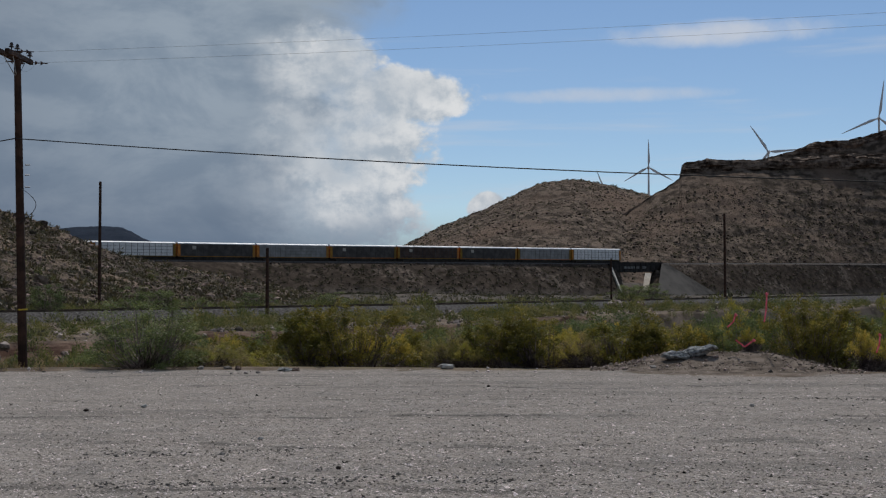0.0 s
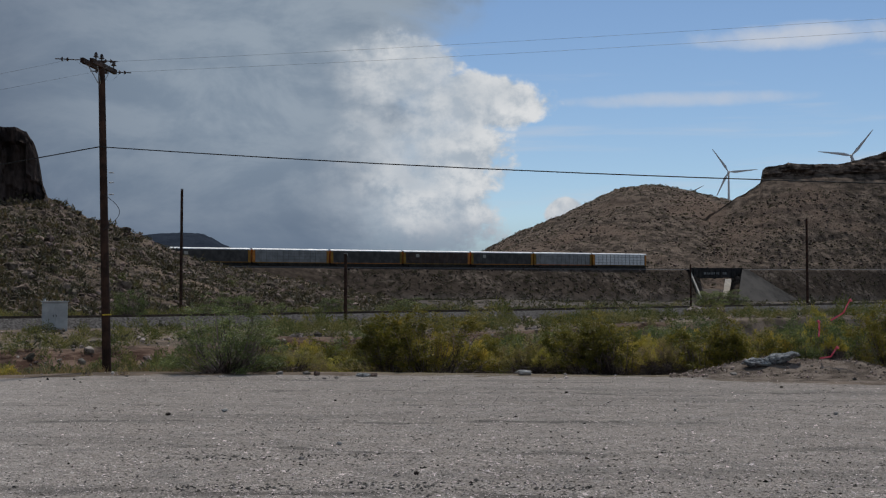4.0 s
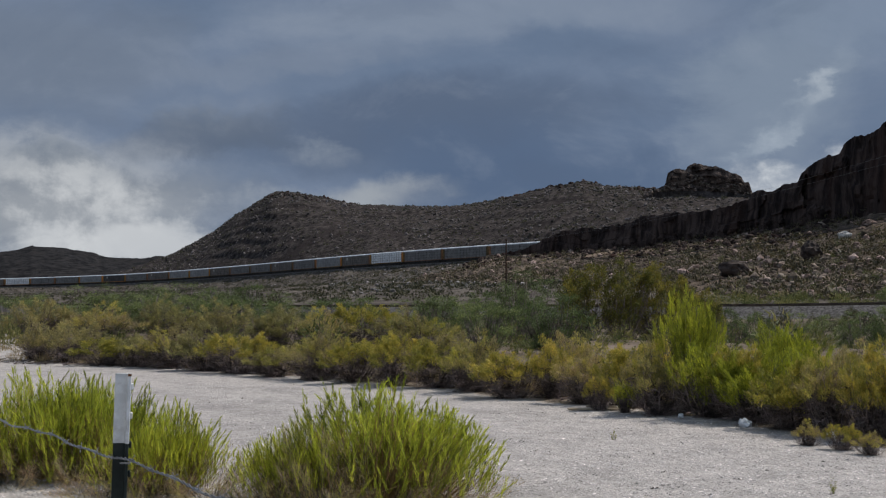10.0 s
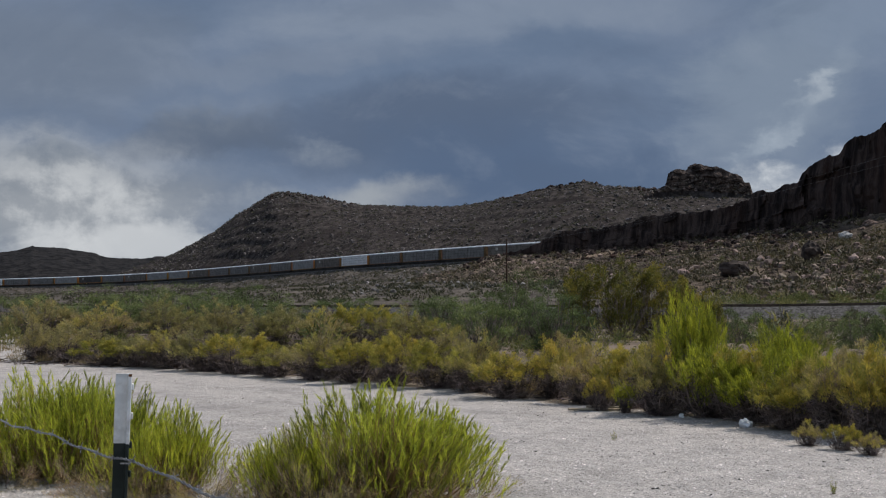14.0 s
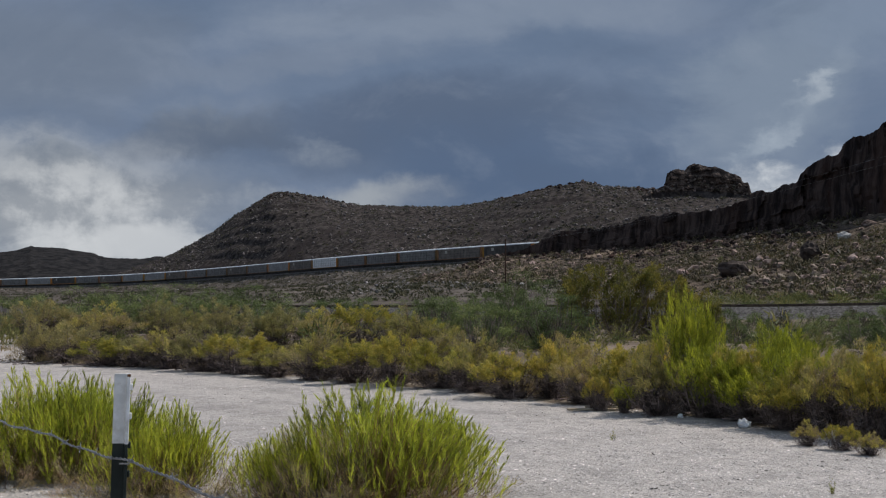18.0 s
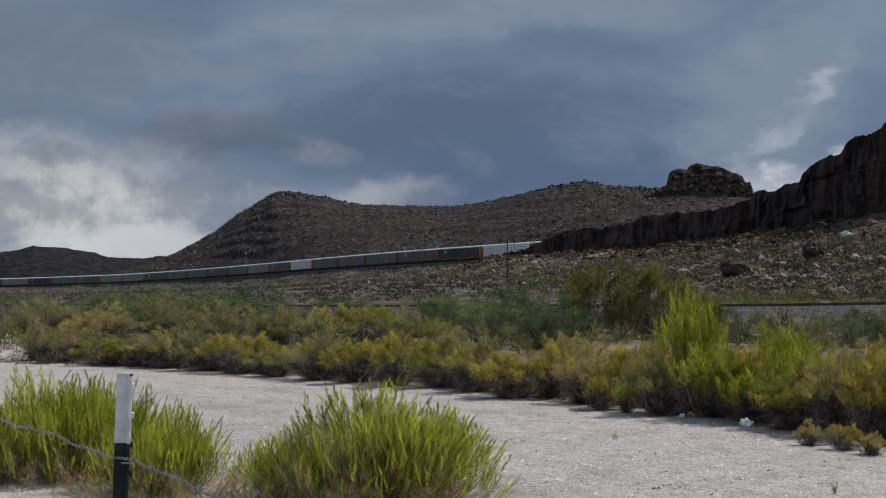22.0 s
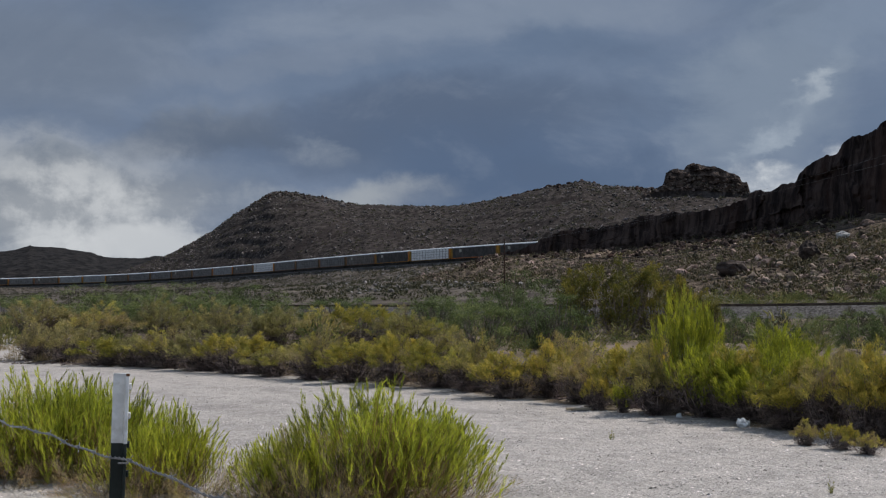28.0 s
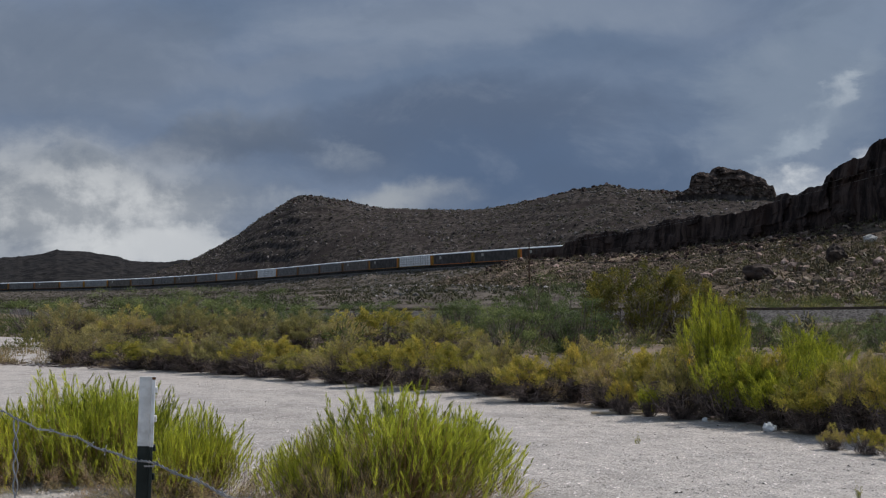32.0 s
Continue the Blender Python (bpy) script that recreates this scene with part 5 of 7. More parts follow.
def tubes(root, bend, end, r):
    """Thin three-sided stems along bent lines."""
    V = []
    for t, k in ((0.0, 1.0), (0.5, 0.7), (1.0, 0.3)):
        c = root * (1 - t) ** 2 + 2 * bend * t * (1 - t) + end * t ** 2
        for a in range(3):
            V.append(c + np.array([math.cos(2.1 * a), math.sin(2.1 * a), 0]) * r * k)
    q = np.array([(3 * g + a, 3 * g + (a + 1) % 3, 3 * g + 3 + (a + 1) % 3, 3 * g + 3 + a) for g in range(2) for a in range(3)])
    return np.stack(V, 1).reshape(-1, 3), (np.arange(len(root))[:, None, None] * 9 + q[None]).reshape(-1, 4)


def shoot_bush(kind, seed):
    """A bush one metre high and across: stems that end in upright leafy shoots, over a skirt of bare twigs."""
    ns, nb, sl, sr, bl, bw, low, flare, spread, nt = SHOOTS[kind]
    rng = np.random.default_rng(seed)
    # the crown is made of a few leaders, each with its own height, so that the outline is uneven
    nl = 15 if kind == "near" else 8
    la = rng.uniform(0, 2 * math.pi, nl)
    lr = np.append(rng.uniform(0.12, 0.36, nl - 1), 0.03)
    lead = np.stack([lr * np.cos(la), lr * np.sin(la)], 1)
    top = np.clip(1.0 - (1.0 if kind == "broom" else 1.9) * lr ** 2, 0.5, 1) * rng.uniform(0.74, 1.06, nl)
    shade = rng.uniform(-0.16, 0.16, nl)
    own = rng.integers(0, nl, ns)
    u = rng.uniform(0, 1, ns) ** 0.6
    phi = rng.uniform(0, 2 * math.pi, ns)
    xy = lead[own] + ((0.23 if kind == "broom" else 0.17) * u)[:, None] * np.stack([np.cos(phi), np.sin(phi)], 1)
    z = top[own] * (1 - (0.22 if kind == "broom" else 0.42) * u ** 2) * rng.uniform(0.78, 1.04, ns)
    skirt = rng.uniform(0, 1, ns) < (0.28 if kind in ("near", "creosote") else 0.14)
    z = np.where(skirt, low + (z - low) * rng.uniform(0.1, 0.7, ns), z)
    xy = np.where(skirt[:, None], xy * rng.uniform(1.0, 1.06 if kind == "near" else 1.22, ns)[:, None], xy)
    # a metre high and a metre across, with the blades
    z = np.maximum((0.76 if kind == "near" else 0.86) * z / np.quantile(z, 0.97), low)
    xy = xy * (0.42 if kind == "near" else 0.45) / np.quantile(np.hypot(*xy.T), 0.96)
    end = np.concatenate([xy, z[:, None]], 1)
    axis = unit(np.concatenate([xy * flare * 1.6, np.ones((ns, 1))], 1) + rng.normal(0, 0.13 if kind != "creosote" else 0.4, (ns, 3)))
    size = rng.uniform(0.65, 1.25, ns)
    foot = end - axis * (sl * size)[:, None]
    foot[:, 2] = np.maximum(foot[:, 2], 0.04)
    root = np.stack([rng.normal(0, 0.04, ns), rng.normal(0, 0.04, ns), np.full(ns, -0.03)], 1) + foot * [0.2, 0.2, 0]
    bend = (root + foot) / 2 + np.stack([foot[:, 0] * 0.2, foot[:, 1] * 0.2, -0.12 * np.hypot(foot[:, 0], foot[:, 1])], 1)
    # stems, and side twigs from their lower parts
    i = rng.integers(0, ns, ns * nt)
    t = rng.uniform(0.1, 0.95, ns * nt)[:, None]
    a = root[i] * (1 - t) ** 2 + 2 * bend[i] * t * (1 - t) + foot[i] * t ** 2
    b = a + unit(rng.normal(0, 1, a.shape) * [1, 1, 0.7] + [0, 0, 0.55] + foot[i] * [1.5, 1.5, 0]) * rng.uniform(0.06, 0.2, ns * nt)[:, None]
    b[:, 2] = np.maximum(b[:, 2], 0.01)
    thin = 0.45 if kind == "near" else 1.0
    v1, f1 = tubes(root, bend, foot + axis * (sl * 0.6 * size)[:, None], 0.0042 * thin)
    v2, f2 = kites(a, unit(b - a), np.linalg.norm(b - a, axis=1), np.full(len(a), 0.0075 * thin), rng)
    f1 = np.concatenate([f1[:, [0, 1, 2]], f1[:, [0, 2, 3]]])
    st = mesh_np("stem", np.concatenate([v1, v2]), np.concatenate([f1, f2 + len(v1)]), M_CANE if kind == "near" else M_TWIG)
    # blades close along each shoot, thinner towards its tip
    i = np.repeat(np.arange(ns), nb)
    n = len(i)
    t = rng.uniform(0, 1, n) ** 0.85
    off = rng.normal(0, 1, (n, 3)) * [1, 1, 0.6]
    p = foot[i] + axis[i] * (sl * size[i] * t)[:, None] + off * (sr * size[i] * (1.05 - 0.75 * t))[:, None]
    w = unit(axis[i] + (0.05 if kind == "near" else 0.16) * off + rng.normal(0, spread, (n, 3)))
    p[:, 2] = np.maximum(p[:, 2], 0.03)
    v, f = kites(p, w, bl * rng.uniform(0.55, 1.3, n) * (0.75 + 0.25 * size[i]), bw * rng.uniform(0.6, 1.3, n), rng)
    me = mesh_np("foliage", v, f, GREENS[kind])
    tone = np.clip(rng.normal(0.4 if kind == "near" else 0.36, 0.27 if kind == "near" else 0.2, ns) + shade[own], 0, 0.95)[i]
    me.attributes.new("tone", "FLOAT", "POINT").data.foreach_set("value", np.repeat(tone, 3).astype(np.float32))
    return st, me


def bush_meshes(kind, seed):
    """Stems and leaves of a bush one metre high and one metre across."""
    if kind in SHOOTS:
        return shoot_bush(kind, seed)
    nc, nb, leaf, wide, rad, low, up, spread = HABIT[kind]
    rng = np.random.default_rng(seed)
    lob = rng.uniform(0, 2 * math.pi, 3)
    phi = rng.uniform(0, 2 * math.pi, nc)
    z = low + (0.93 - low) * rng.uniform(0, 1, nc) ** 1.1
    shape = 1 + 0.14 * np.sin(2 * phi + lob[0]) + 0.12 * np.sin(3 * phi + lob[1])
    ring = np.sqrt(np.clip(1 - ((z - 0.35) / 0.68) ** 2, 0.02, 1))
    if kind == "sprig":
        ring *= 0.5 + 0.5 * z
    fill = rng.uniform(0.4, 1.06, nc) ** 0.6 if kind != "mesquite" else rng.uniform(0.25, 1.3, nc) ** 0.7
    tip = np.stack([0.45 * ring * shape * fill * np.cos(phi), 0.45 * ring * shape * fill * np.sin(phi), z * rng.uniform(0.82, 1.14, nc) * (1 - 0.12 * (1 - fill))], 1)
    ns = nc * 2
    own = np.arange(ns) % nc
    end = tip[own] + rng.normal(0, rad * 0.5, (ns, 3)) * (np.arange(ns) >= nc)[:, None]
    root = np.stack([rng.normal(0, 0.05, ns), rng.normal(0, 0.05, ns), np.full(ns, -0.03)], 1) + end * [0.15, 0.15, 0]
    bend = (root + end) / 2 + np.stack([end[:, 0] * 0.2, end[:, 1] * 0.2, -0.12 * np.hypot(end[:, 0], end[:, 1])], 1)
    st = mesh_np("stem", *tubes(root, bend, end, 0.0018 if kind == "straw" else 0.006), M_TWIG)
    n = nc * nb
    if kind in ("sprig", "straw"):
        # blades all along the outer part of the canes
        i = rng.integers(0, ns, n)
        t = (0.35 + 0.65 * rng.uniform(0, 1, n) ** 0.7)[:, None]
        p = root[i] * (1 - t) ** 2 + 2 * bend[i] * t * (1 - t) + end[i] * t ** 2 + rng.normal(0, rad, (n, 3))
        w = unit(unit((bend[i] - root[i]) * (1 - t) + (end[i] - bend[i]) * t) + [0, 0, up] + rng.normal(0, spread, (n, 3)))
    else:
        # each stem ends in a clump of blades
        i = np.arange(n) % nc
        size = (rng.uniform(0.65, 1.25, nc))[i]
        out = unit(tip - [0, 0, 0.25])[i]
        p = tip[i] + rng.normal(0, 1, (n, 3)) * [1, 1, 0.8] * (rad * 0.62 * size)[:, None]
        w = unit(out * 0.3 + [0, 0, up] + rng.normal(0, spread, (n, 3)))
    p[:, 2] = np.maximum(p[:, 2], 0.03)
    v, f = kites(p, w, leaf * rng.uniform(0.5, 1.35, n), wide * rng.uniform(0.6, 1.3, n), rng)
    return st, mesh_np("foliage", v, f, GREENS[kind])


BUSH = {}
for _kind in (*HABIT, *SHOOTS):
    for _v in range(3):
        BUSH[_kind, _v] = bush_meshes(_kind, 300 + 7 * _v + len(_kind))


def bush(kind, az, d, wide, high, turn=0.0, label=None, mesh=None, name="bush"):
    x, y = polar(az, d)
    tw, fo = BUSH[mesh or kind, int(abs(turn) * 10 + abs(az) * 7) % 3]
    root = tagged(new(name), label or SAYS[kind], "bush", "desert bushes")
    root.matrix_world = pose(x, y, ground_at(x, y) - 0.02, 0, 0, turn) @ Matrix.Diagonal((wide, wide, high, 1))
    part_mesh("stem", tw, root, "bare brown stems")
    part_mesh("foliage", fo, root)
    return root


# before the lot's track, near the fence
bush("broom", -59.75, 9.5, 2.15, 1.0, 20, "bright yellow-green broom bush growing in the gravel", "near")
bush("broom", -63.2, 9.6, 1.1, 0.7, 70, "bright yellow-green broom bush growing in the gravel", "near")
bush("broom", -69.2, 10.2, 1.35, 0.8, 130, "yellow-green broom bush behind the fence post", "near")
bush("broom", -72.0, 10.9, 1.6, 0.98, 160, "yellow-green broom bush behind the fence", "near")
bush("broom", -74.2, 11.4, 2.1, 1.02, 200, "yellow-green broom bush behind the fence", "near")
bush("broom", -77.8, 11.0, 1.5, 0.9, 240, "yellow-green broom bush behind the fence", "near")
for _a, _d, _w, _h in ((-67.2, 9.8, 1.1, 0.42), (-71.6, 10.0, 1.2, 0.4), (-64.9, 9.4, 0.9, 0.34), (-62.1, 9.2, 1.0, 0.74), (-56.6, 9.3, 1.1, 0.45), (-75.6, 10.8, 1.2, 0.4), (-69.8, 9.6, 0.9, 0.3), (-59.6, 8.9, 1.2, 0.3)):
    bush("dry", _a, _d, _w, _h, _a * 19, "dry tan stems at the foot of the broom bushes", "straw", "dry_plant")
# the row along the far side of the lot's track: kind, heading, distance, width, height
for _k, _a, _d, _w, _h in (
        ("sage", -74.4, 29.4, 1.7, 1.05), ("sage", -73.0, 28.6, 2.2, 1.1), ("olive", -71.4, 27.0, 2.0, 0.95), ("sage", -70.2, 26.4, 2.2, 1.1), ("dry", -68.6, 25.6, 2.0, 1.0),
        ("sage", -67.3, 24.6, 1.9, 1.0), ("olive", -65.9, 23.8, 1.9, 0.95), ("dry", -64.2, 22.8, 1.6, 0.85), ("dry", -62.5, 21.8, 1.8, 1.0), ("olive", -60.8, 21.2, 1.9, 1.0),
        ("olive", -59.2, 20.4, 1.6, 0.95), ("olive", -57.3, 20.0, 1.8, 1.0), ("dry", -55.6, 19.4, 1.6, 0.95), ("olive", -53.7, 18.4, 1.6, 1.0), ("olive", -52.0, 18.4, 1.4, 0.9),
        ("dry", -50.4, 17.6, 1.3, 0.95), ("olive", -48.6, 16.9, 1.4, 1.0), ("broom", -46.1, 16.4, 1.25, 1.64), ("broom", -45.2, 15.8, 1.7, 1.25), ("dry", -47.3, 15.9, 1.3, 0.9), ("olive", -44.0, 15.6, 1.3, 1.2),
        ("broom", -43.0, 15.4, 1.6, 1.25), ("olive", -41.8, 14.8, 1.3, 1.1), ("broom", -40.8, 15.0, 1.1, 1.15), ("dry", -40.0, 14.4, 1.3, 0.95), ("olive", -38.8, 14.2, 1.3, 1.0), ("olive", -37.6, 13.9, 1.2, 0.95),
        ("olive", -36.6, 14.2, 1.3, 1.0), ("olive", -35.6, 14.2, 1.1, 0.9), ("olive", -34.7, 14.0, 0.9, 0.75), ("dry", -32.4, 17.4, 1.4, 0.95), ("dry", -31.4, 17.8, 1.0, 0.8), ("olive", -33.8, 17.5, 1.2, 0.95),
        ("olive", -36.0, 17.0, 1.6, 1.1), ("dry", -39.2, 17.4, 1.6, 1.1), ("broom", -42.2, 18.0, 1.5, 1.2), ("olive", -47.5, 19.0, 1.6, 1.1), ("dry", -51.5, 20.5, 1.6, 1.1), ("dry", -57.0, 23.0, 1.8, 1.1)):
    bush(_k, _a, _d, _w * 0.9, _h * (0.92 + 0.16 * math.sin(_a * 5.3)) * (0.88 if _a < -62 else 1.0), _a * 13)
# small plants standing alone on the gravel
for _k, _a, _d, _w, _h in (("dry", -25.0, 16.3, 0.75, 0.55), ("dry", -30.1, 16.9, 0.45, 0.4), ("dry", -34.3, 13.2, 0.4, 0.3), ("sage", -36.9, 12.9, 0.45, 0.28), ("dry", -38.6, 12.7, 0.4, 0.26),
                           ("olive", -39.8, 13.0, 0.42, 0.3), ("dry", -41.2, 13.3, 0.36, 0.3), ("olive", -50.0, 16.4, 0.5, 0.5), ("broom", -48.9, 16.1, 0.45, 0.45), ("dry", -28.8, 24.0, 0.3, 0.25), ("dry", -26.6, 23.0, 0.25, 0.25),
                           ("olive", -49.4, 13.3, 0.1, 0.14), ("olive", -40.2, 10.2, 0.12, 0.14), ("dry", -23.0, 27.5, 0.5, 0.3), ("dry", -18.8, 31.0, 0.35, 0.4), ("dry", -17.3, 31.2, 0.4, 0.35)):
    bush(_k, _a, _d, _w, _h, _a * 31, "small lone weed growing in the gravel", "straw" if _k == "dry" and _a > -31 else None if _w > 0.3 else "sprig", "weed")
# along the rim of the lot, in front of the railway
for _k, _a, _d, _w, _h in (
        ("mesquite", -13.0, 31.8, 2.7, 1.6), ("mesquite", -12.1, 33.5, 1.7, 1.2), ("mesquite", -13.6, 45, 3.0, 2.6), ("mesquite", -11.6, 47, 2.6, 2.1), ("dry", -10.6, 34.0, 1.6, 0.9), ("dry", -9.2, 35.5, 1.8, 0.9),
        ("creosote", -8.3, 40.0, 2.0, 1.8), ("dry", -7.4, 36.0, 2.2, 0.9), ("creosote", -5.6, 33.5, 1.9, 1.6), ("creosote", -3.9, 33.2, 2.2, 1.65), ("olive", -2.6, 34.5, 1.6, 1.2), ("creosote", -1.4, 36.0, 2.0, 1.6),
        ("creosote", -0.2, 38.0, 1.9, 1.7), ("dry", 0.7, 33.0, 1.4, 1.0), ("creosote", 2.3, 34.0, 1.8, 1.5), ("creosote", 3.0, 32.4, 1.7, 1.3), ("creosote", 4.3, 32.2, 1.8, 1.4), ("olive", 4.9, 34.5, 1.6, 1.3),
        ("dry", 6.2, 32.8, 1.3, 1.0), ("dry", 7.2, 34.0, 1.4, 1.1), ("creosote", 7.9, 33.6, 1.9, 1.4), ("creosote", 9.3, 33.8, 1.8, 1.4), ("olive", 10.7, 34.2, 1.6, 1.3), ("mesquite", 12.6, 34.0, 1.7, 1.75),
        ("mesquite", 13.9, 33.6, 1.8, 1.8), ("mesquite", 15.2, 35.5, 1.8, 1.6), ("creosote", 15.9, 32.4, 1.7, 1.5), ("creosote", 16.9, 32.8, 1.5, 1.4), ("olive", 18.2, 31.4, 1.2, 0.9), ("mesquite", 19.3, 34.0, 1.9, 1.9),
        ("mesquite", 18.3, 37.0, 1.7, 1.7), ("olive", 13.3, 31.2, 0.5, 0.5), ("olive", 20.6, 32.5, 1.6, 1.5), ("mesquite", -20.8, 44, 1.8, 1.3), ("mesquite", -23.5, 46, 1.9, 1.3), ("mesquite", -26.5, 42, 2.4, 1.4),
        ("mesquite", -29.2, 41, 2.6, 1.9), ("mesquite", -31.2, 42, 3.2, 2.9), ("mesquite", -33.2, 44, 3.0, 2.7), ("olive", -28.0, 35.5, 2.0, 0.9), ("olive", -30.4, 36, 2.0, 1.0), ("mesquite", -35.2, 40, 2.6, 2.0), ("olive", -25.0, 37, 1.6, 0.8), ("olive", -22.6, 37, 1.6, 0.8)):
    bush(_k, _a, _d, _w * (1.15 if _k == "mesquite" else 1.5), _h * (1.0 if _k == "mesquite" else 1.26), _a * 17)
# brush behind the rim
_q = random.Random(77)
for _i in range(46):
    _k = _q.choice(("creosote", "creosote", "olive", "olive", "dry", "mesquite"))
    _a = -11 + 32 * (_i + _q.random()) / 46
    bush(_k, _a, _q.uniform(36, 60), _q.uniform(2.4, 3.9), _q.uniform(1.5, 2.1) + (0.75 if _a > -1 else 0.0), _q.uniform(0, 360))
# tall creosote and shrubs behind the row
for _k, _a, _d, _w, _h in (
        ("creosote", -50.5, 40, 2.6, 2.5), ("creosote", -49.0, 40, 2.6, 2.75), ("creosote", -47.6, 41, 2.6, 2.8), ("creosote", -46.4, 42, 2.2, 2.5), ("mesquite", -53.6, 38, 2.0, 2.0), ("mesquite", -54.8, 44, 2.2, 1.6),
        ("mesquite", -52.0, 33, 2.2, 1.4), ("mesquite", -55.2, 31, 2.0, 1.3), ("dry", -58.0, 30, 2.2, 1.2), ("olive", -60.5, 34, 2.4, 1.3), ("dry", -62.4, 33, 2.2, 1.2), ("sage", -64.2, 32, 2.4, 1.3), ("sage", -66.8, 36, 2.4, 1.3), ("sage", -69.0, 37, 2.6, 1.4), ("dry", -71.6, 36, 2.4, 1.3), ("sage", -74.2, 38, 2.4, 1.4),
        ("mesquite", -66.0, 62, 4.0, 2.3), ("mesquite", -68.4, 66, 4.2, 2.2), ("mesquite", -70.4, 68, 4.2, 2.1), ("mesquite", -72.6, 60, 4.0, 2.0), ("mesquite", -61.2, 58, 3.4, 1.8), ("mesquite", -63.6, 60, 3.2, 1.9), ("mesquite", -58.4, 56, 3.0, 1.5), ("mesquite", -56.0, 60, 3.0, 1.7), ("mesquite", -75.2, 58, 3.6, 1.9), ("mesquite", -64.8, 52, 3.0, 1.5), ("mesquite", -67.2, 54, 3.6, 1.8), ("mesquite", -69.6, 56, 3.8, 1.9), ("mesquite", -71.4, 54, 3.6, 1.6), ("mesquite", -73.8, 52, 3.6, 1.4), ("mesquite", -52.6, 46, 2.6, 2.2), ("mesquite", -57.2, 48, 2.4, 1.7), ("mesquite", -17.0, 111, 3.6, 2.8), ("mesquite", -13.6, 117, 3.4, 2.3), ("mesquite", -12.3, 120, 3.6, 2.2), ("mesquite", -10.8, 124, 3.0, 1.6), ("mesquite", -8.2, 128, 3.6, 1.7), ("mesquite", -5.0, 130, 4.0, 1.6), ("mesquite", 8.25, 190, 5.0, 2.6), ("mesquite", 9.0, 196, 6.0, 2.6),
        ("mesquite", -25.7, 99, 3.2, 2.3), ("mesquite", -27.5, 99, 3.0, 1.7), ("mesquite", -37.4, 100, 3.4, 2.0), ("mesquite", -22.9, 101, 2.6, 1.5), ("mesquite", -39.0, 46, 2.2, 1.6), ("mesquite", -41.0, 48, 2.2, 1.5), ("mesquite", -37.2, 45, 2.6, 2.0), ("mesquite", -44.0, 44, 2.0, 1.5), ("creosote", -45.2, 40, 1.8, 1.7)):
    bush(_k, _a, _d, _w, _h, _a * 23)
# farther shrubs, joined
M_MIX = leafy("shrub_leaf", (0.1, 0.125, 0.04), (0.25, 0.23, 0.075), 0.5, 0.4, 0.35)


def shrub_shape(seed, n=280):
    rng = np.random.default_rng(seed)
    d = unit(np.stack([rng.normal(0, 1, n), rng.normal(0, 1, n), np.abs(rng.normal(0.3, 0.7, n))], 1))
    lump = 0.75 + 0.25 * np.sin(3 * np.arctan2(d[:, 1], d[:, 0]) + seed) * (1 - d[:, 2])
    p = d * (rng.uniform(0.25, 0.52, n) * lump)[:, None] * [1, 1, 1.5]
    return kites(p, unit(d + [0, 0, 0.4] + rng.normal(0, 0.6, d.shape)), rng.uniform(0.06, 0.15, n), rng.uniform(0.02, 0.042, n), rng)


SHRUBS = [shrub_shape(70 + i) for i in range(6)]
_p, _r = on_ground(330, 220, -80, -36, lambda az, u: 30 + (np.interp(az, LOW_A, LOW_D) - 36) * u)
scatter("scrub_field", "yellow-green and tan shrubs filling the flat before the lower track", "scrub", SHRUBS, _p, 0.85 * np.exp(_r.normal(0, 0.3, 330)), M_MIX, 221, 0.5, 0.05)
_p, _r = on_ground(1100, 222, -36, 24, lambda az, u: between(2, 6, 3, -1)(az, u ** 1.2))
scatter("wash_scrub", "grey-green shrubs in the wash before the lower track", "scrub", SHRUBS, _p, 1.0 * np.exp(_r.normal(0, 0.35, 1100)), M_MIX, 223, 0.5, 0.05)
_p, _r = on_ground(900, 224, -50, 10, lambda az, u: np.interp(az, LOW_A, LOW_D) + 5 + 30 * u ** 1.3)
scatter("slope_foot_scrub", "green and brown shrubs along the foot of the slope", "scrub", SHRUBS, _p, 1.1 * np.exp(_r.normal(0, 0.35, 900)), M_MIX, 225, 0.5, 0.05)
_p, _r = on_ground(330, 228, -11, 23, lambda az, u: between(4, 6, 2, -2)(az, u))
scatter("trackside_scrub", "olive and tan shrubs growing along the ballast of the lower track", "scrub", SHRUBS, _p, 1.25 * np.exp(_r.normal(0, 0.35, 330)), M_MIX, 229, 0.5, 0.05)
_p, _r = on_ground(130, 252, -53, -35, lambda az, u: between(5, 6, -2, 2.4)(az, u))
scatter("ballast_foot_scrub", "dark green shrubs at the foot of the ballast", "scrub", SHRUBS, _p, 0.95 * np.exp(_r.normal(0, 0.3, 130)), M_DRYSCRUB, 253, 0.5, 0.05)
# dry grass and stems between the bushes
_p, _r = on_ground(2600, 226, -80, 24, lambda az, u: np.interp(az, [-76, -62, -50, -38, -34, -29, -18, 24], [29, 22.5, 17.5, 14, 15.5, 31, 32.5, 31]) + 0.3 + 9 * u ** 1.6)


def grass_shape(seed, n=26):
    rng = np.random.default_rng(seed)
    d = unit(np.stack([rng.normal(0, 0.5, n), rng.normal(0, 0.5, n), np.full(n, 1.0)], 1))
    return kites(np.stack([rng.normal(0, 0.3, n), rng.normal(0, 0.3, n), np.zeros(n)], 1), d, rng.uniform(0.3, 1.0, n), np.full(n, 0.05), rng)


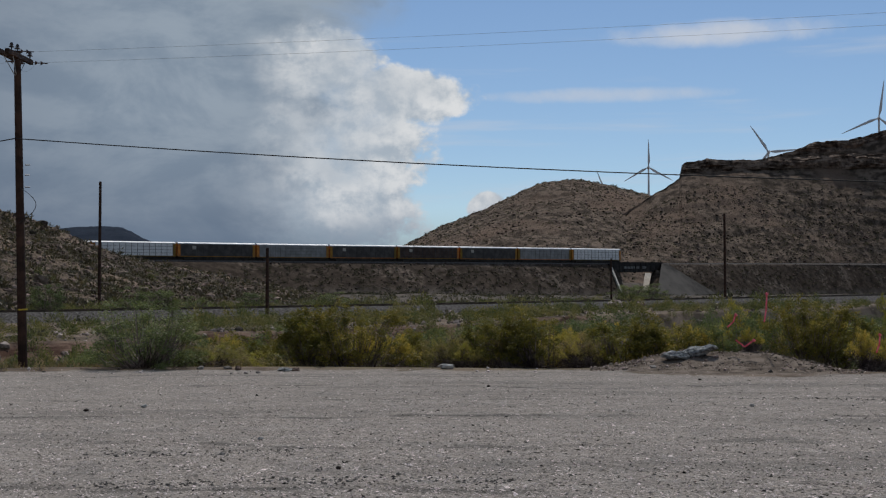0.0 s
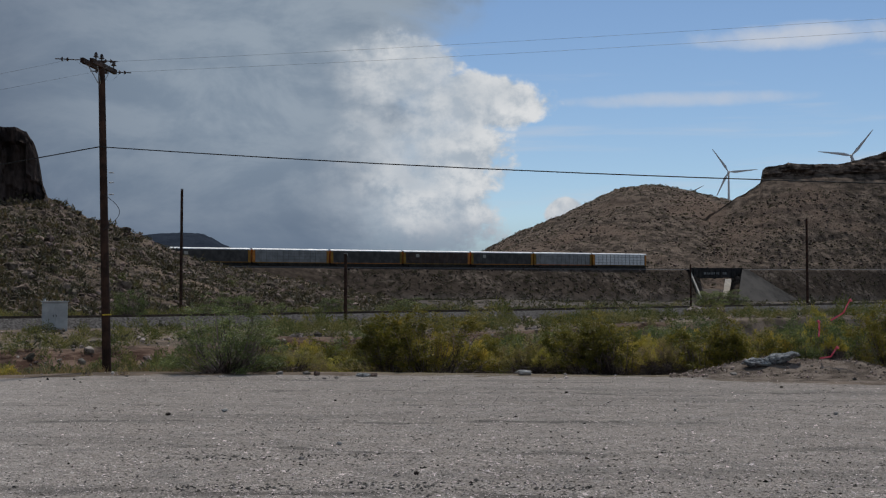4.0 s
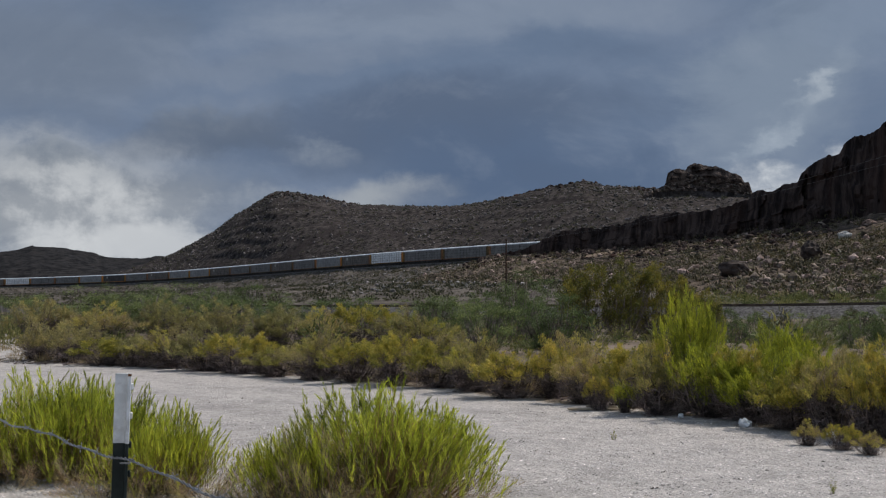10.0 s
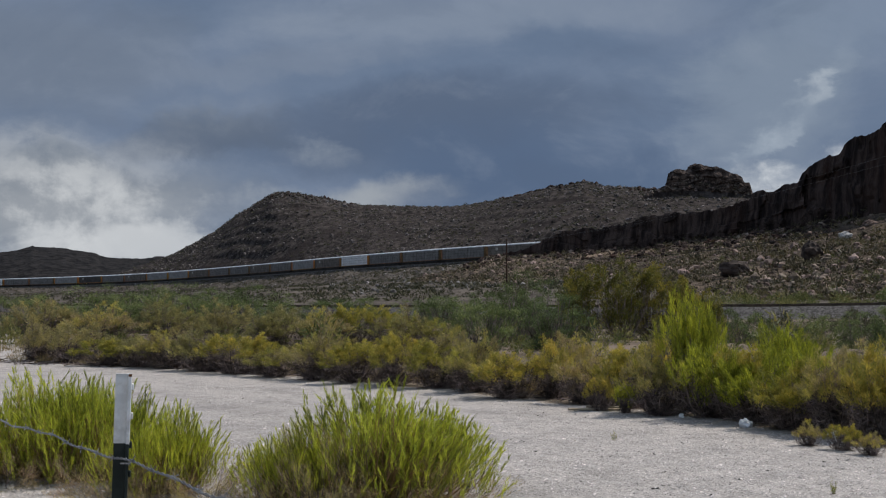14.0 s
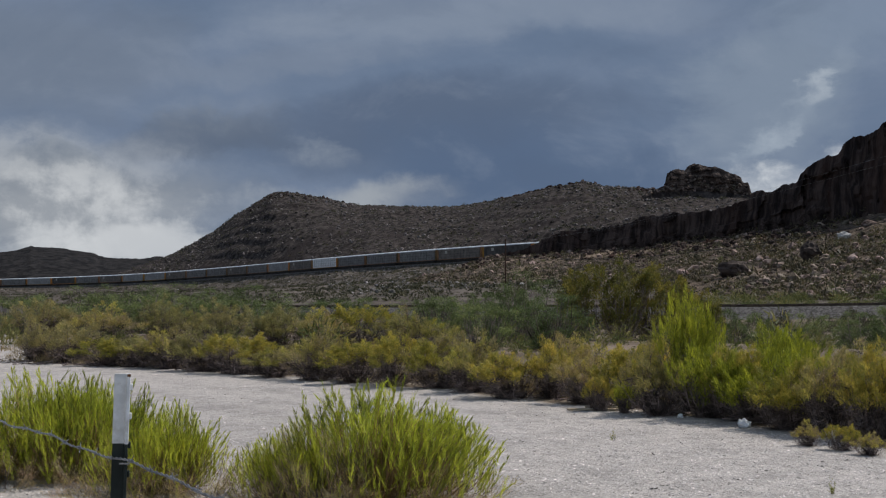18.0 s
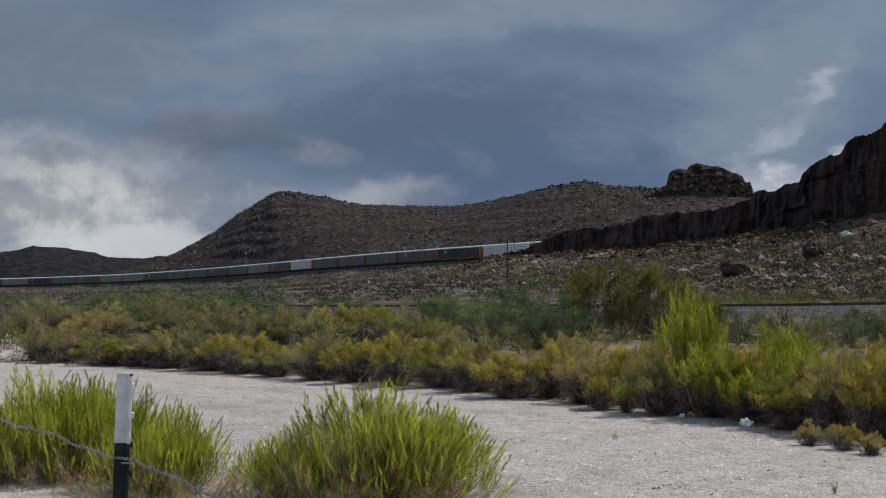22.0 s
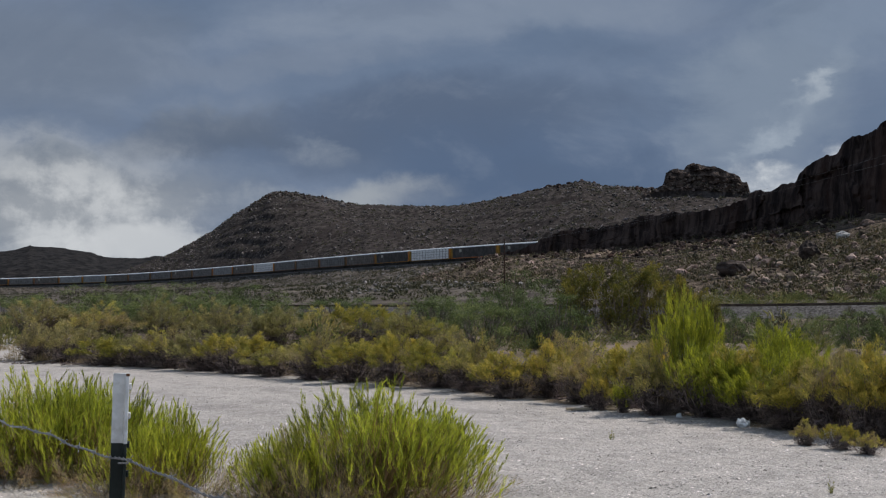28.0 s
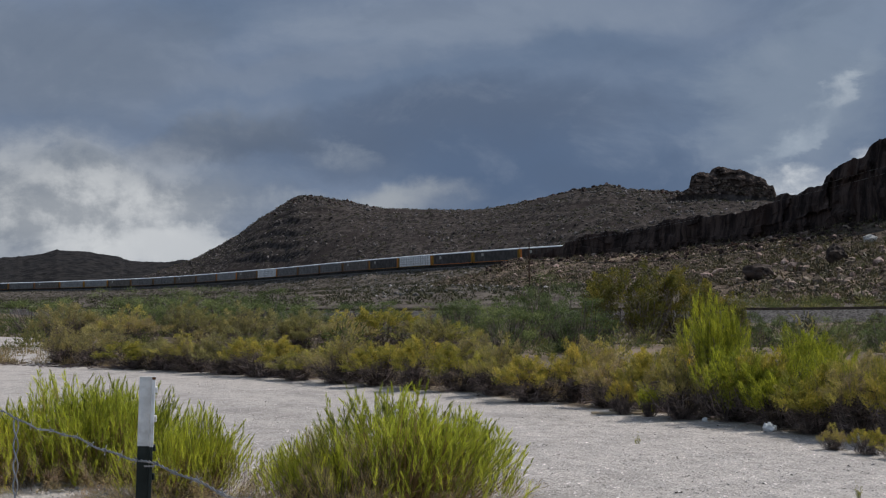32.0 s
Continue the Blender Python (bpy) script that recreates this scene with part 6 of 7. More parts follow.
M_GRASS = leafy("dry_grass", (0.2, 0.16, 0.08), (0.36, 0.28, 0.13), 0.4, 1.0, 0.3)
scatter("dry_grass", "dry tan grass between the bushes", "grass", [grass_shape(i) for i in range(4)], _p, 0.2 * np.exp(_r.normal(0, 0.4, 2600)), M_GRASS, 227, 0.5, 0.0)

# dead twigs and litter of the plants along the lot's rim
_p, _r = on_ground(1500, 232, -78, -31, lambda az, u: np.interp(az, [-78, -62, -50, -38, -33, -31], [29.5, 22.6, 17.6, 13.6, 14.5, 17.0]) - 0.5 + 1.6 * u)
_a = _r.uniform(0, math.pi, 1500)
_w = np.stack([np.cos(_a), np.sin(_a), _r.uniform(-0.05, 0.22, 1500)], 1)
_p[:, 2] += 0.02
tagged(new("dead_twigs", mesh_np("dead_twigs", *kites(_p, _w, _r.uniform(0.1, 0.6, 1500), _r.uniform(0.01, 0.03, 1500), _r), M_TWIG)), "dead grey twigs lying under the bushes", "twigs", kind="stuff")


# ---------------------------------------------------------------- utility line
M_GLASS = mat("brown_porcelain", (0.03, 0.018, 0.014), (0.07, 0.04, 0.03), 4.0, 0.25, 0.0)
M_GALV = mat("galvanised_steel", (0.32, 0.33, 0.34), (0.46, 0.47, 0.48), 5.0, 0.45, 0.1, metal=0.6)
M_TAG = mat("yellow_tag", (0.6, 0.42, 0.03), (0.7, 0.5, 0.06), 4.0, 0.6, 0.0)
PX, PY = POLE


def by_pole(u, v, z):
    """A place at the pole: u metres across the look, v metres away, z up."""
    a = radians(-17.95)
    return Vector((u * math.cos(a) + v * math.sin(a), -u * math.sin(a) + v * math.cos(a), z))


def disc_string(bm, p, way, n, r):
    p, way = Vector(p), Vector(way).normalized()
    for i in range(n):
        a = p + way * (0.07 + 0.13 * i)
        rod(bm, a, a + way * 0.05, r, r * 0.45, 10)
    rod(bm, p, p + way * (0.13 * n + 0.12), 0.014, seg=6)


def utility_pole():
    z = ground_at(PX, PY)
    root = tagged(new("utility_pole"), "leaning dark wooden utility pole with a crossarm and insulators", "utility pole")
    root.location = (PX, PY, z)
    part("shaft", rod(bmesh.new(), (0, 0, -0.6), (-0.255, 0, 7.95), 0.118, 0.082, 16), M_WOOD, root)
    off = Vector((-0.25, 0, 0))
    # two arms, one on each side of the shaft
    for u, way in ((-0.17, -1), (0.06, 1)):
        n, f = by_pole(u - 0.3, -0.75, 7.82) + off, by_pole(u + 0.28, 0.75, 7.82) + off
        arm = bmesh.new()
        m = Matrix.Translation((n + f) / 2) @ (f - n).to_track_quat("X", "Z").to_matrix().to_4x4()
        bmesh.ops.create_cube(arm, size=1.0, matrix=m @ Matrix.Diagonal(((f - n).length, 0.09, 0.12, 1)))
        part("crossarm", arm, M_WOOD, root)
        part("brace", rod(bmesh.new(), off + Vector((0, 0, 7.25)), f.lerp(n, 0.25) - Vector((0, 0, 0.05)), 0.01, seg=6), M_GALV, root, "galvanised steel brace")
        part("brace", rod(bmesh.new(), off + Vector((0, 0, 7.25)), f.lerp(n, 0.75) - Vector((0, 0, 0.05)), 0.01, seg=6), M_GALV, root, "galvanised steel brace")
        for e, link in ((n, 0.25), (f, 0.02)):
            bm = bmesh.new()
            d = by_pole(way, 0, 0)
            rod(bm, e, e + d * link, 0.012, seg=6)
            disc_string(bm, e + d * link, d, 2, 0.06)
            part("insulator", bm, M_GLASS, root, "brown porcelain insulator")
    for p in (by_pole(-0.14, 0, 7.95) + off, by_pole(0.3, 0.68, 7.87) + off, by_pole(0.0, 0.05, 7.92) + off):
        bm = bmesh.new()
        rod(bm, p, (p[0], p[1], p[2] + 0.16), 0.016, seg=6)
        rod(bm, (p[0], p[1], p[2] + 0.1), (p[0], p[1], p[2] + 0.14), 0.075, 0.045, 10)
        rod(bm, (p[0], p[1], p[2] + 0.16), (p[0], p[1], p[2] + 0.22), 0.05, 0.025, 10)
        part("insulator", bm, M_GLASS, root, "brown porcelain insulator")
    bm = bmesh.new()
    rod(bm, (-0.045, 0, 1.5), (-0.047, 0, 1.535), 0.119, 0.119, 16)
    part("tag", bm, M_TAG, root, "yellow marker band")
    for zz in (5.1, 4.85, 4.55):
        part("spool", rod(bmesh.new(), by_pole(-0.02, -0.06, zz), by_pole(0.1, -0.08, zz), 0.018, 0.012, 6), M_GALV, root)
    # a loose ground wire that hangs clear of the shaft
    pts = [Vector((-0.12 + 0.42 * math.sin(math.pi * i / 10) * (1 if i < 10 else 0), -0.13, 4.55 - 0.09 * i)) for i in range(11)]
    ob = new("hanging_wire", wire_curve("hanging_wire", pts, 0.008))
    ob.parent = root
    return root


utility_pole()
ZP = ground_at(PX, PY)
FAR_L = polar(-54.1, 105)
for _i, (_u, _v, _z, _zr, _zl, _r, _s) in enumerate(((0.36, -0.75, 7.82, 8.9, 5.75, 0.0026, 0.5), (0.45, 0.75, 7.82, 8.9, 5.75, 0.0026, 0.5), (-0.1, -0.11, 5.75, 3.7, 4.7, 0.014, 0.95))):
    _o = by_pole(_u, _v, _z) + Vector((-0.25 if _i < 2 else -0.17, 0, 0))
    _a = Vector((PX, PY, ZP)) + _o
    _lab = "thin overhead power wire" if _i < 2 else "thick black overhead telephone cable"
    _rt = sagging(_a, (47.5 + _o.x, 19 + _o.y, _zr), _s)
    _b = Vector((PX, PY, ZP)) + (by_pole(-0.9 if _v < 0 else -0.3, _v, _z) if _i < 2 else _o)
    _lt = sagging(_b, (FAR_L[0], FAR_L[1], _zl - 0.4), 1.3 * _s + 0.3)
    _jump = [_b.lerp(_a, k / 8) - Vector((0, 0, 0.25 * math.sin(math.pi * k / 8))) for k in range(1, 8)] if _i < 2 else []
    tagged(new("overhead_wire", wire_curve("overhead_wire", _lt[::-1] + _jump + _rt[(0 if _i < 2 else 1):], _r, M_STRAND if _i < 2 else M_WIRE)), _lab, "wire", "overhead wires")


# ---------------------------------------------------------------- single poles
def wood_post(az, d, top_el, r, label):
    x, y = polar(az, d)
    z = min(ground_at(x, y), 900)
    if -55 < az < -5 and d > 118:
        a, R, Z = BUTTE_G
        j = int(np.argmin(np.abs(a - az)))
        z = max(z, float(np.interp(d, R[:60, j], Z[:60, j])))
    top = EYE[2] + d * math.tan(radians(top_el)) - z
    ob = tagged(new("line_pole", mesh_np("line_pole", *_post_mesh(top, r), M_WOOD)), label, "pole", "poles of the old line")
    ob.location = (x, y, z - 0.1)
    return ob


wood_post(-14.9, 132, 5.27, 0.17, "bare dark wooden pole standing on the rocky slope")
wood_post(-7.75, 104, 2.5, 0.15, "bare dark wooden pole before the lower track")
wood_post(12.32, 160, 3.9, 0.17, "bare dark wooden pole behind the lower track")
wood_post(7.42, 190, 1.98, 0.15, "bare dark wooden pole near the bridge")
wood_post(-54.1, 105, 2.25, 0.065, "slim dark wooden pole before the rocky slope")

# ---------------------------------------------------------------- signal and equipment case
M_CASE = mat("silver_case_paint", (0.42, 0.43, 0.44), (0.54, 0.55, 0.55), 1.2, 0.5, 0.1, metal=0.3)
M_BLACK = mat("signal_black", (0.012, 0.012, 0.012), (0.03, 0.03, 0.03), 2.0, 0.7, 0.0)


def signal_mast():
    x, y = polar(-25.0, 94.5)
    z = ground_at(x, y)
    top = EYE[2] + 94.5 * math.tan(radians(2.5)) - z
    root = tagged(new("railway_signal"), "silver railway signal mast with two black target heads", "railway signal")
    root.matrix_world = pose(x, y, z, 0, 0, 25)
    part("foot", box(bmesh.new(), -0.4, 0.4, -0.4, 0.4, -0.4, 0.35, 0.05), M_BALLAST, root)
    part("mast", rod(bmesh.new(), (0, 0, 0.3), (0, 0, top), 0.055, 0.05, 12), M_CASE, root)
    part("platform", box(bmesh.new(), -0.5, 0.5, -0.3, 0.3, top - 0.6, top - 0.56), M_GALV, root)
    for s in (-1, 1):
        head = part("signal_head", box(bmesh.new(), s * 0.5 - 0.29, s * 0.5 + 0.29, -0.05, 0.05, top - 0.45, top + 0.15, 0.02), M_BLACK, root, "black signal target")
        part("hood", rod(bmesh.new(), (s * 0.5, -0.05, top - 0.14), (s * 0.5, -0.35, top - 0.11), 0.12, 0.11, 12), M_BLACK, head)
        part("arm", rod(bmesh.new(), (0, 0, top - 0.3), (s * 0.3, 0.04, top - 0.3), 0.04, seg=8), M_CASE, root)
    for s in (-0.2, 0.2):
        part("ladder_rail", rod(bmesh.new(), (s, 0.3, 0.0), (s, 0.3, top - 0.7), 0.012, seg=6), M_CASE, root)


def equipment_case():
    x, y = polar(-20.15, 95.0)
    z = ground_at(x, y) - 0.02
    root = tagged(new("equipment_case"), "silver-grey steel railway equipment cabinet on short legs", "cabinet")
    root.matrix_world = pose(x, y, z, 0, 0, 20)
    part("body", box(bmesh.new(), -0.87, 0.87, -0.6, 0.6, 0.12, 2.05, 0.03), M_CASE, root)
    bm = box(bmesh.new(), -0.95, 0.95, -0.7, 0.7, 2.05, 2.13, 0.02)
    part("roof", bm, M_CASE, root)
    for s in (-1, 1):
        d = part("door", box(bmesh.new(), min(s * 0.02, s * 0.82), max(s * 0.02, s * 0.82), -0.63, -0.6, 0.2, 1.98, 0.01), M_CASE, root)
        part("handle", box(bmesh.new(), s * 0.1 - 0.02, s * 0.1 + 0.02, -0.67, -0.63, 1.0, 1.18), M_BLACK, d)
        for yy in (-0.5, 0.5):
            part("leg", box(bmesh.new(), s * 0.78 - 0.06, s * 0.78 + 0.06, yy - 0.06, yy + 0.06, -0.1, 0.12), M_GALV, root)
    part("vent", rod(bmesh.new(), (-0.7, 0, 2.1), (-0.7, 0, 2.3), 0.1, 0.12, 10), M_GALV, root)


signal_mast()
equipment_case()

# ---------------------------------------------------------------- railway bridge
M_GIRDER = mat("black_girder", (0.012, 0.011, 0.011), (0.035, 0.03, 0.028), 0.6, 0.7, 0.2)
M_CONC = mat("old_concrete", (0.08, 0.072, 0.064), (0.125, 0.112, 0.1), 0.35, 0.9, 0.3, 3.0, c=(0.18, 0.16, 0.14))
M_PALECONC = mat("pale_concrete", (0.55, 0.5, 0.43), (0.7, 0.65, 0.56), 0.4, 0.9, 0.2, 3.0)
M_LETTER = mat("worn_letter_paint", (0.16, 0.16, 0.16), (0.26, 0.26, 0.26), 1.0, 0.7, 0.0)


def beside(s, off, dz):
    """A point beside the upper line: off metres towards the lot, dz above the rail."""
    p, q = on_track(s - 1), on_track(s + 1)
    t = (q - p).normalized()
    n = Vector((t.y, -t.x, 0))
    c = on_track(s)
    if n.dot(Vector((-c.x, -c.y, 0))) < 0:
        n = -n
    return c + n * off + Vector((0, 0, dz))


def prism(bm, ring_a, ring_b):
    a, b = [bm.verts.new(p) for p in ring_a], [bm.verts.new(p) for p in ring_b]
    n = len(a)
    for i in range(n):
        bm.faces.new((a[i], a[(i + 1) % n], b[(i + 1) % n], b[i]))
    bm.faces.new(a[::-1])
    bm.faces.new(b)
    return bm


def span(s0, s1, o0, o1, z0, z1):
    return [beside(s0, o0, z0), beside(s1, o0, z0), beside(s1, o0, z1), beside(s0, o0, z1)], [beside(s0, o1, z0), beside(s1, o1, z0), beside(s1, o1, z1), beside(s0, o1, z1)]


def bridge():
    root = tagged(new("railway_bridge"), "black steel girder railway bridge on concrete abutments", "bridge")
    for o in (5.7, -5.7):
        g = part("girder", prism(bmesh.new(), *span(9.6, -20.6, o, o + 0.35, -3.9, 0.15)), M_GIRDER, root)
        for k in range(10):
            s = 8.4 - 3.1 * k
            if o > 0:
                part("stiffener", prism(bmesh.new(), *span(s, s - 0.18, o + 0.35, o + 0.5, -3.8, 0.05)), M_GIRDER, g)
    part("deck", prism(bmesh.new(), *span(9.6, -20.6, -5.7, 5.7, -1.1, -0.5)), M_GIRDER, root)
    # faded painted writing, too worn to be read
    for s, w in ((2.6, 1.4), (0.6, 0.6), (-0.3, 0.6), (-1.2, 0.6), (-2.1, 0.6), (-3.0, 0.6), (-4.6, 0.6), (-5.6, 0.5), (-8.2, 0.6), (-9.2, 1.2)):
        part("sign_bar", prism(bmesh.new(), *span(s, s - w, 6.21, 6.24, -2.5, -1.6)), M_LETTER, root, "faded white painted bar")
    part("abutment", prism(bmesh.new(), *span(15.0, 9.8, -5.6, 5.6, -15.5, -3.9)), M_CONC, root)
    ring = ((-14.4, 5.6), (-32, 5.6), (-40, -5.6), (-27.5, -5.6))
    part("abutment", prism(bmesh.new(), [beside(s, o, -15.5) for s, o in ring], [beside(s, o, -3.9) for s, o in ring]), M_CONC, root)
    # retaining walls: a steep one beside the left abutment, a sloping apron beside the other
    a = [beside(9.5, 6.2, -1.7), beside(14, 16, -11.2), beside(14, 16, -15), beside(9.5, 6.2, -15)]
    b = [beside(10.3, 6.2, -1.7), beside(14.8, 16, -11.2), beside(14.8, 16, -15), beside(10.3, 6.2, -15)]
    part("wing_wall", prism(bmesh.new(), a, b), M_PALECONC, root, "pale concrete retaining wall")
    a = [beside(-3.5, 18.5, -14.5), beside(-40, 18.5, -13.6), beside(-23, 6.4, -0.5), beside(-19.5, 6.4, -0.5)]
    b = [p + Vector((0.0, 1.6, -1.2)) for p in a]
    part("wing_wall", prism(bmesh.new(), b, a), M_CONC, root)
    # an added near-white slab stands for the sunlit wedge seen through the opening
    a = [beside(-21, -6, -11.5), beside(-29.5, -6, -11.5), beside(-37, -16, -4.0), beside(-33.5, -16, -4.0)]
    b = [p + Vector((0.0, 0.6, -1.0)) for p in a]
    part("apron", prism(bmesh.new(), b, a), M_PALECONC, root, "near-white slab added for the sunlit wedge under the bridge")


bridge()

# ---------------------------------------------------------------- fence by the lot
M_WHITE = mat("chipped_white_paint", (0.62, 0.62, 0.61), (0.78, 0.78, 0.77), 30.0, 0.55, 0.1, 120.0, depth=0.001, c=(0.5, 0.48, 0.45), cscale=0.6)
M_GREEN = mat("dark_green_paint", (0.008, 0.014, 0.012), (0.02, 0.028, 0.025), 20.0, 0.5, 0.1, 90.0, depth=0.001)
M_BARB = mat("barbed_wire_zinc", (0.2, 0.205, 0.215), (0.34, 0.345, 0.355), 40.0, 0.45, 0.0, metal=0.7)
M_RUST = mat("rust", (0.1, 0.045, 0.02), (0.2, 0.09, 0.04), 60.0, 0.9, 0.0)
VIEW = radians(-56.93)


def seen_from_gate(depth, side, z):
    """A place by its depth and side along the long look at the train."""
    return Vector((depth * math.sin(VIEW) + side * math.cos(VIEW), depth * math.cos(VIEW) - side * math.sin(VIEW), z))


def t_post():
    p = seen_from_gate(2.4, -0.597, 0)
    root = tagged(new("fence_post"), "dark green steel fence post with a white-painted tip", "fence post")
    top = 1.392
    root.matrix_world = Matrix.Translation((p.x, p.y, 0)) @ pose(0, 0, 0, 0, 0, 57) @ pose(0, 0, 0, 0, 1.7, 0) @ pose(-0.0235, 0, 0, 0, 0, 103)

    def section(z0, z1, grow, material, name):
        bm = bmesh.new()
        w, t, s = 0.0165 + grow, 0.0025 + grow, 0.0255 + grow
        ring = [(-w, -t), (w, -t), (w, t), (t, t + 0.002), (t, s), (-t, s), (-t, t + 0.002), (-w, t)]
        prism(bm, [Vector((x, y, z0)) for x, y in ring][::-1], [Vector((x, y, z1)) for x, y in ring][::-1])
        bmesh.ops.bevel(bm, geom=[e for e in bm.edges if abs(e.verts[0].co.z - e.verts[1].co.z) > 0.01], offset=0.0008, segments=1, affect="EDGES")
        return part(name, bm, material, root)

    section(-0.3, top - 0.128, 0.0, M_GREEN, "shaft")
    section(top - 0.128, top, 0.0006, M_WHITE, "tip")
    for i in range(18):
        z = top - 0.024 - i * 0.0535
        m = M_WHITE if z > top - 0.128 else M_GREEN
        part("stud", box(bmesh.new(), -0.006, 0.006, -0.0075, -0.0025, z - 0.006, z + 0.006, 0.0015), m, root)
    part("rust_spot", box(bmesh.new(), -0.0178, -0.012, -0.0034, 0.003, top - 0.004, top + 0.0008), M_RUST, root)
    bm = bmesh.new()
    zc = top - 0.163
    for q, r in (((-0.02, -0.006, zc), (0.02, -0.006, zc + 0.001)), ((-0.02, -0.006, zc), (-0.02, 0.012, zc)), ((0.02, -0.006, zc), (0.02, 0.012, zc))):
        rod(bm, q, r, 0.0015, seg=6)
    part("wire_clip", bm, M_BARB, root, "thin steel wire clip")


t_post()


def barbed_wire():
    a, b, c, d = seen_from_gate(6.6, -3.1, 1.25), seen_from_gate(3.3, -1.135, 1.219), seen_from_gate(2.385, -0.6, 1.239), seen_from_gate(0.4, 0.52, 1.272)
    line = [a.lerp(b, i / 40) for i in range(40)] + [b.lerp(c, i / 14) for i in range(14)] + [c.lerp(d, i / 30) for i in range(31)]
    line = np.array(line)
    s = np.concatenate([[0], np.cumsum(np.linalg.norm(np.diff(line, axis=0), axis=1))])
    e = np.arange(0, s[-1], 0.006)
    p = np.stack([np.interp(e, s, line[:, k]) for k in range(3)], 1)
    p[:, 2] += 0.0035 * np.sin(e * 9) + 0.002 * np.sin(e * 23)
    t = unit(np.gradient(p, axis=0))
    u = unit(np.cross(t, [0, 0, 1.0]))
    w = np.cross(t, u)
    root = tagged(new("barbed_wire"), "twisted galvanised barbed wire strand of the fence", "barbed wire")
    for ph in (0.0, math.pi):
        a = e * 2 * math.pi / 0.055 + ph
        q = p + 0.0015 * (u * np.cos(a)[:, None] + w * np.sin(a)[:, None])
        cu = wire_curve("strand", [Vector(x) for x in q], 0.0012)
        cu.materials.clear()
        cu.materials.append(M_BARB)
        ob = new("strand", cu)
        ob.parent = root
    rnd = random.Random(5)
    for k in np.arange(0.05, s[-1] - 0.1, 0.118):
        i = int(k / 0.006)
        m, tt = Vector(p[i]), Vector(t[i])
        bm = bmesh.new()
        a0 = rnd.uniform(0, 3)
        for j in range(2):
            n = Matrix.Rotation(a0 + 1.5 * j, 3, tt) @ Vector(u[i])
            o = tt * 0.005 * (j * 2 - 1)
            rod(bm, m + o - n * 0.010 + tt * 0.006, m + o + n * 0.010 - tt * 0.004, 0.0009, 0.0005, 5)
        rod(bm, m - tt * 0.008, m + tt * 0.008, 0.0032, seg=7)
        part("barb", bm, M_BARB, root)
    # a twisted stay that hangs from the strand
    k = int(np.argmin(np.abs(np.degrees(np.arctan2(p[:, 0], p[:, 1])) + 76.15)))
    m = Vector(p[k])
    stay = tagged(new("fence_stay"), "twisted steel fence stay hanging from the strand", "fence stay")
    for ph in (0.0, math.pi):
        cu = wire_curve("stay_strand", [m + Vector((0.006 * math.cos(h * 60 + ph), 0.006 * math.sin(h * 60 + ph), 0.004 - h)) for h in np.arange(0, m.z, 0.012)], 0.0022)
        cu.materials.clear()
        cu.materials.append(M_BARB)
        ob = new("stay_strand", cu)
        ob.parent = stay


barbed_wire()

# ---------------------------------------------------------------- boulders, slabs, litter
def boulder(x, y, z, size, material, label, seed, flat=1.0, turn=0.0, name="boulder"):
    v, f = rock_shape(seed, 3)
    off = np.array([fbm(v[:, 0] * 3 + seed, v[:, 1] * 3 + v[:, 2] * 2.3, 1.0, 3, seed)]).T
    v = v * (1 + 0.2 * off)
    v = v * np.array(size) / (v.max(0) - v.min(0))
    v[:, 2] *= flat
    v[:, 2] -= v[:, 2].min() + 0.12 * (v[:, 2].max() - v[:, 2].min())
    ob = tagged(new(name, mesh_np(name, v, f, material)), label, "rock", "boulders")
    ob.matrix_world = pose(x, y, z, 0, 0, turn)
    return ob


def on_butte(az, el):
    a, R, Z = BUTTE_G
    j = int(np.argmin(np.abs(a - az)))
    e = np.degrees(np.arctan2(Z[:62, j] - EYE[2], R[:62, j]))
    i = int(np.argmax(e > el))
    r = R[i, j]
    x, y = polar(az, r)
    return x, y, float(Z[i, j]), r


M_DARKROCK = mat("desert_varnish_rock", (0.03, 0.022, 0.018), (0.075, 0.052, 0.042), 1.2, 0.85, 0.6, 6.0, depth=0.08)
M_WHITEROCK = mat("white_rock", (0.4, 0.38, 0.36), (0.6, 0.58, 0.55), 1.5, 0.9, 0.5, 6.0, depth=0.05)
M_SLAB = mat("grey_concrete_rubble", (0.16, 0.165, 0.165), (0.52, 0.525, 0.52), 14.0, 0.95, 1.0, 24.0, depth=0.06)
for _az, _el, _w, _h, _m, _l in ((-40.95, 1.15, 38, 42, M_DARKROCK, "large dark varnished boulder on the talus"), (-44.2, 0.55, 55, 34, M_DARKROCK, "large dark split boulder at the talus foot"),
                                 (-39.6, 2.1, 24, 17, M_WHITEROCK, "pale white boulder on the talus"), (-42.3, 2.3, 20, 14, M_ROCK, "pale boulder under the cliff"), (-38.6, 2.6, 26, 16, M_ROCK, "pale boulder under the cliff"),
                                 (-37.2, 0.95, 18, 10, M_WHITEROCK, "pale white boulder on the talus"), (-18.2, 3.5, 22, 18, M_DARKROCK, "dark boulder on the slope's crest"), (-17.3, 3.2, 24, 16, M_DARKROCK, "dark boulder on the slope's crest"),
                                 (-18.9, 4.0, 16, 12, M_DARKROCK, "dark boulder on the slope's crest"), (-20.4, 2.8, 18, 16, M_ROCK, "pale boulder on the rocky slope"), (-24.0, 3.2, 16, 12, M_ROCK, "pale boulder on the rocky slope")):
    _x, _y, _z, _d = on_butte(_az, _el)
    _k = _d / 2285
    boulder(_x, _y, _z - 0.2, (_w * _k, _w * _k * 0.8, _h * _k), _m, _l, int(abs(_az) * 10), 1.0, -_az)


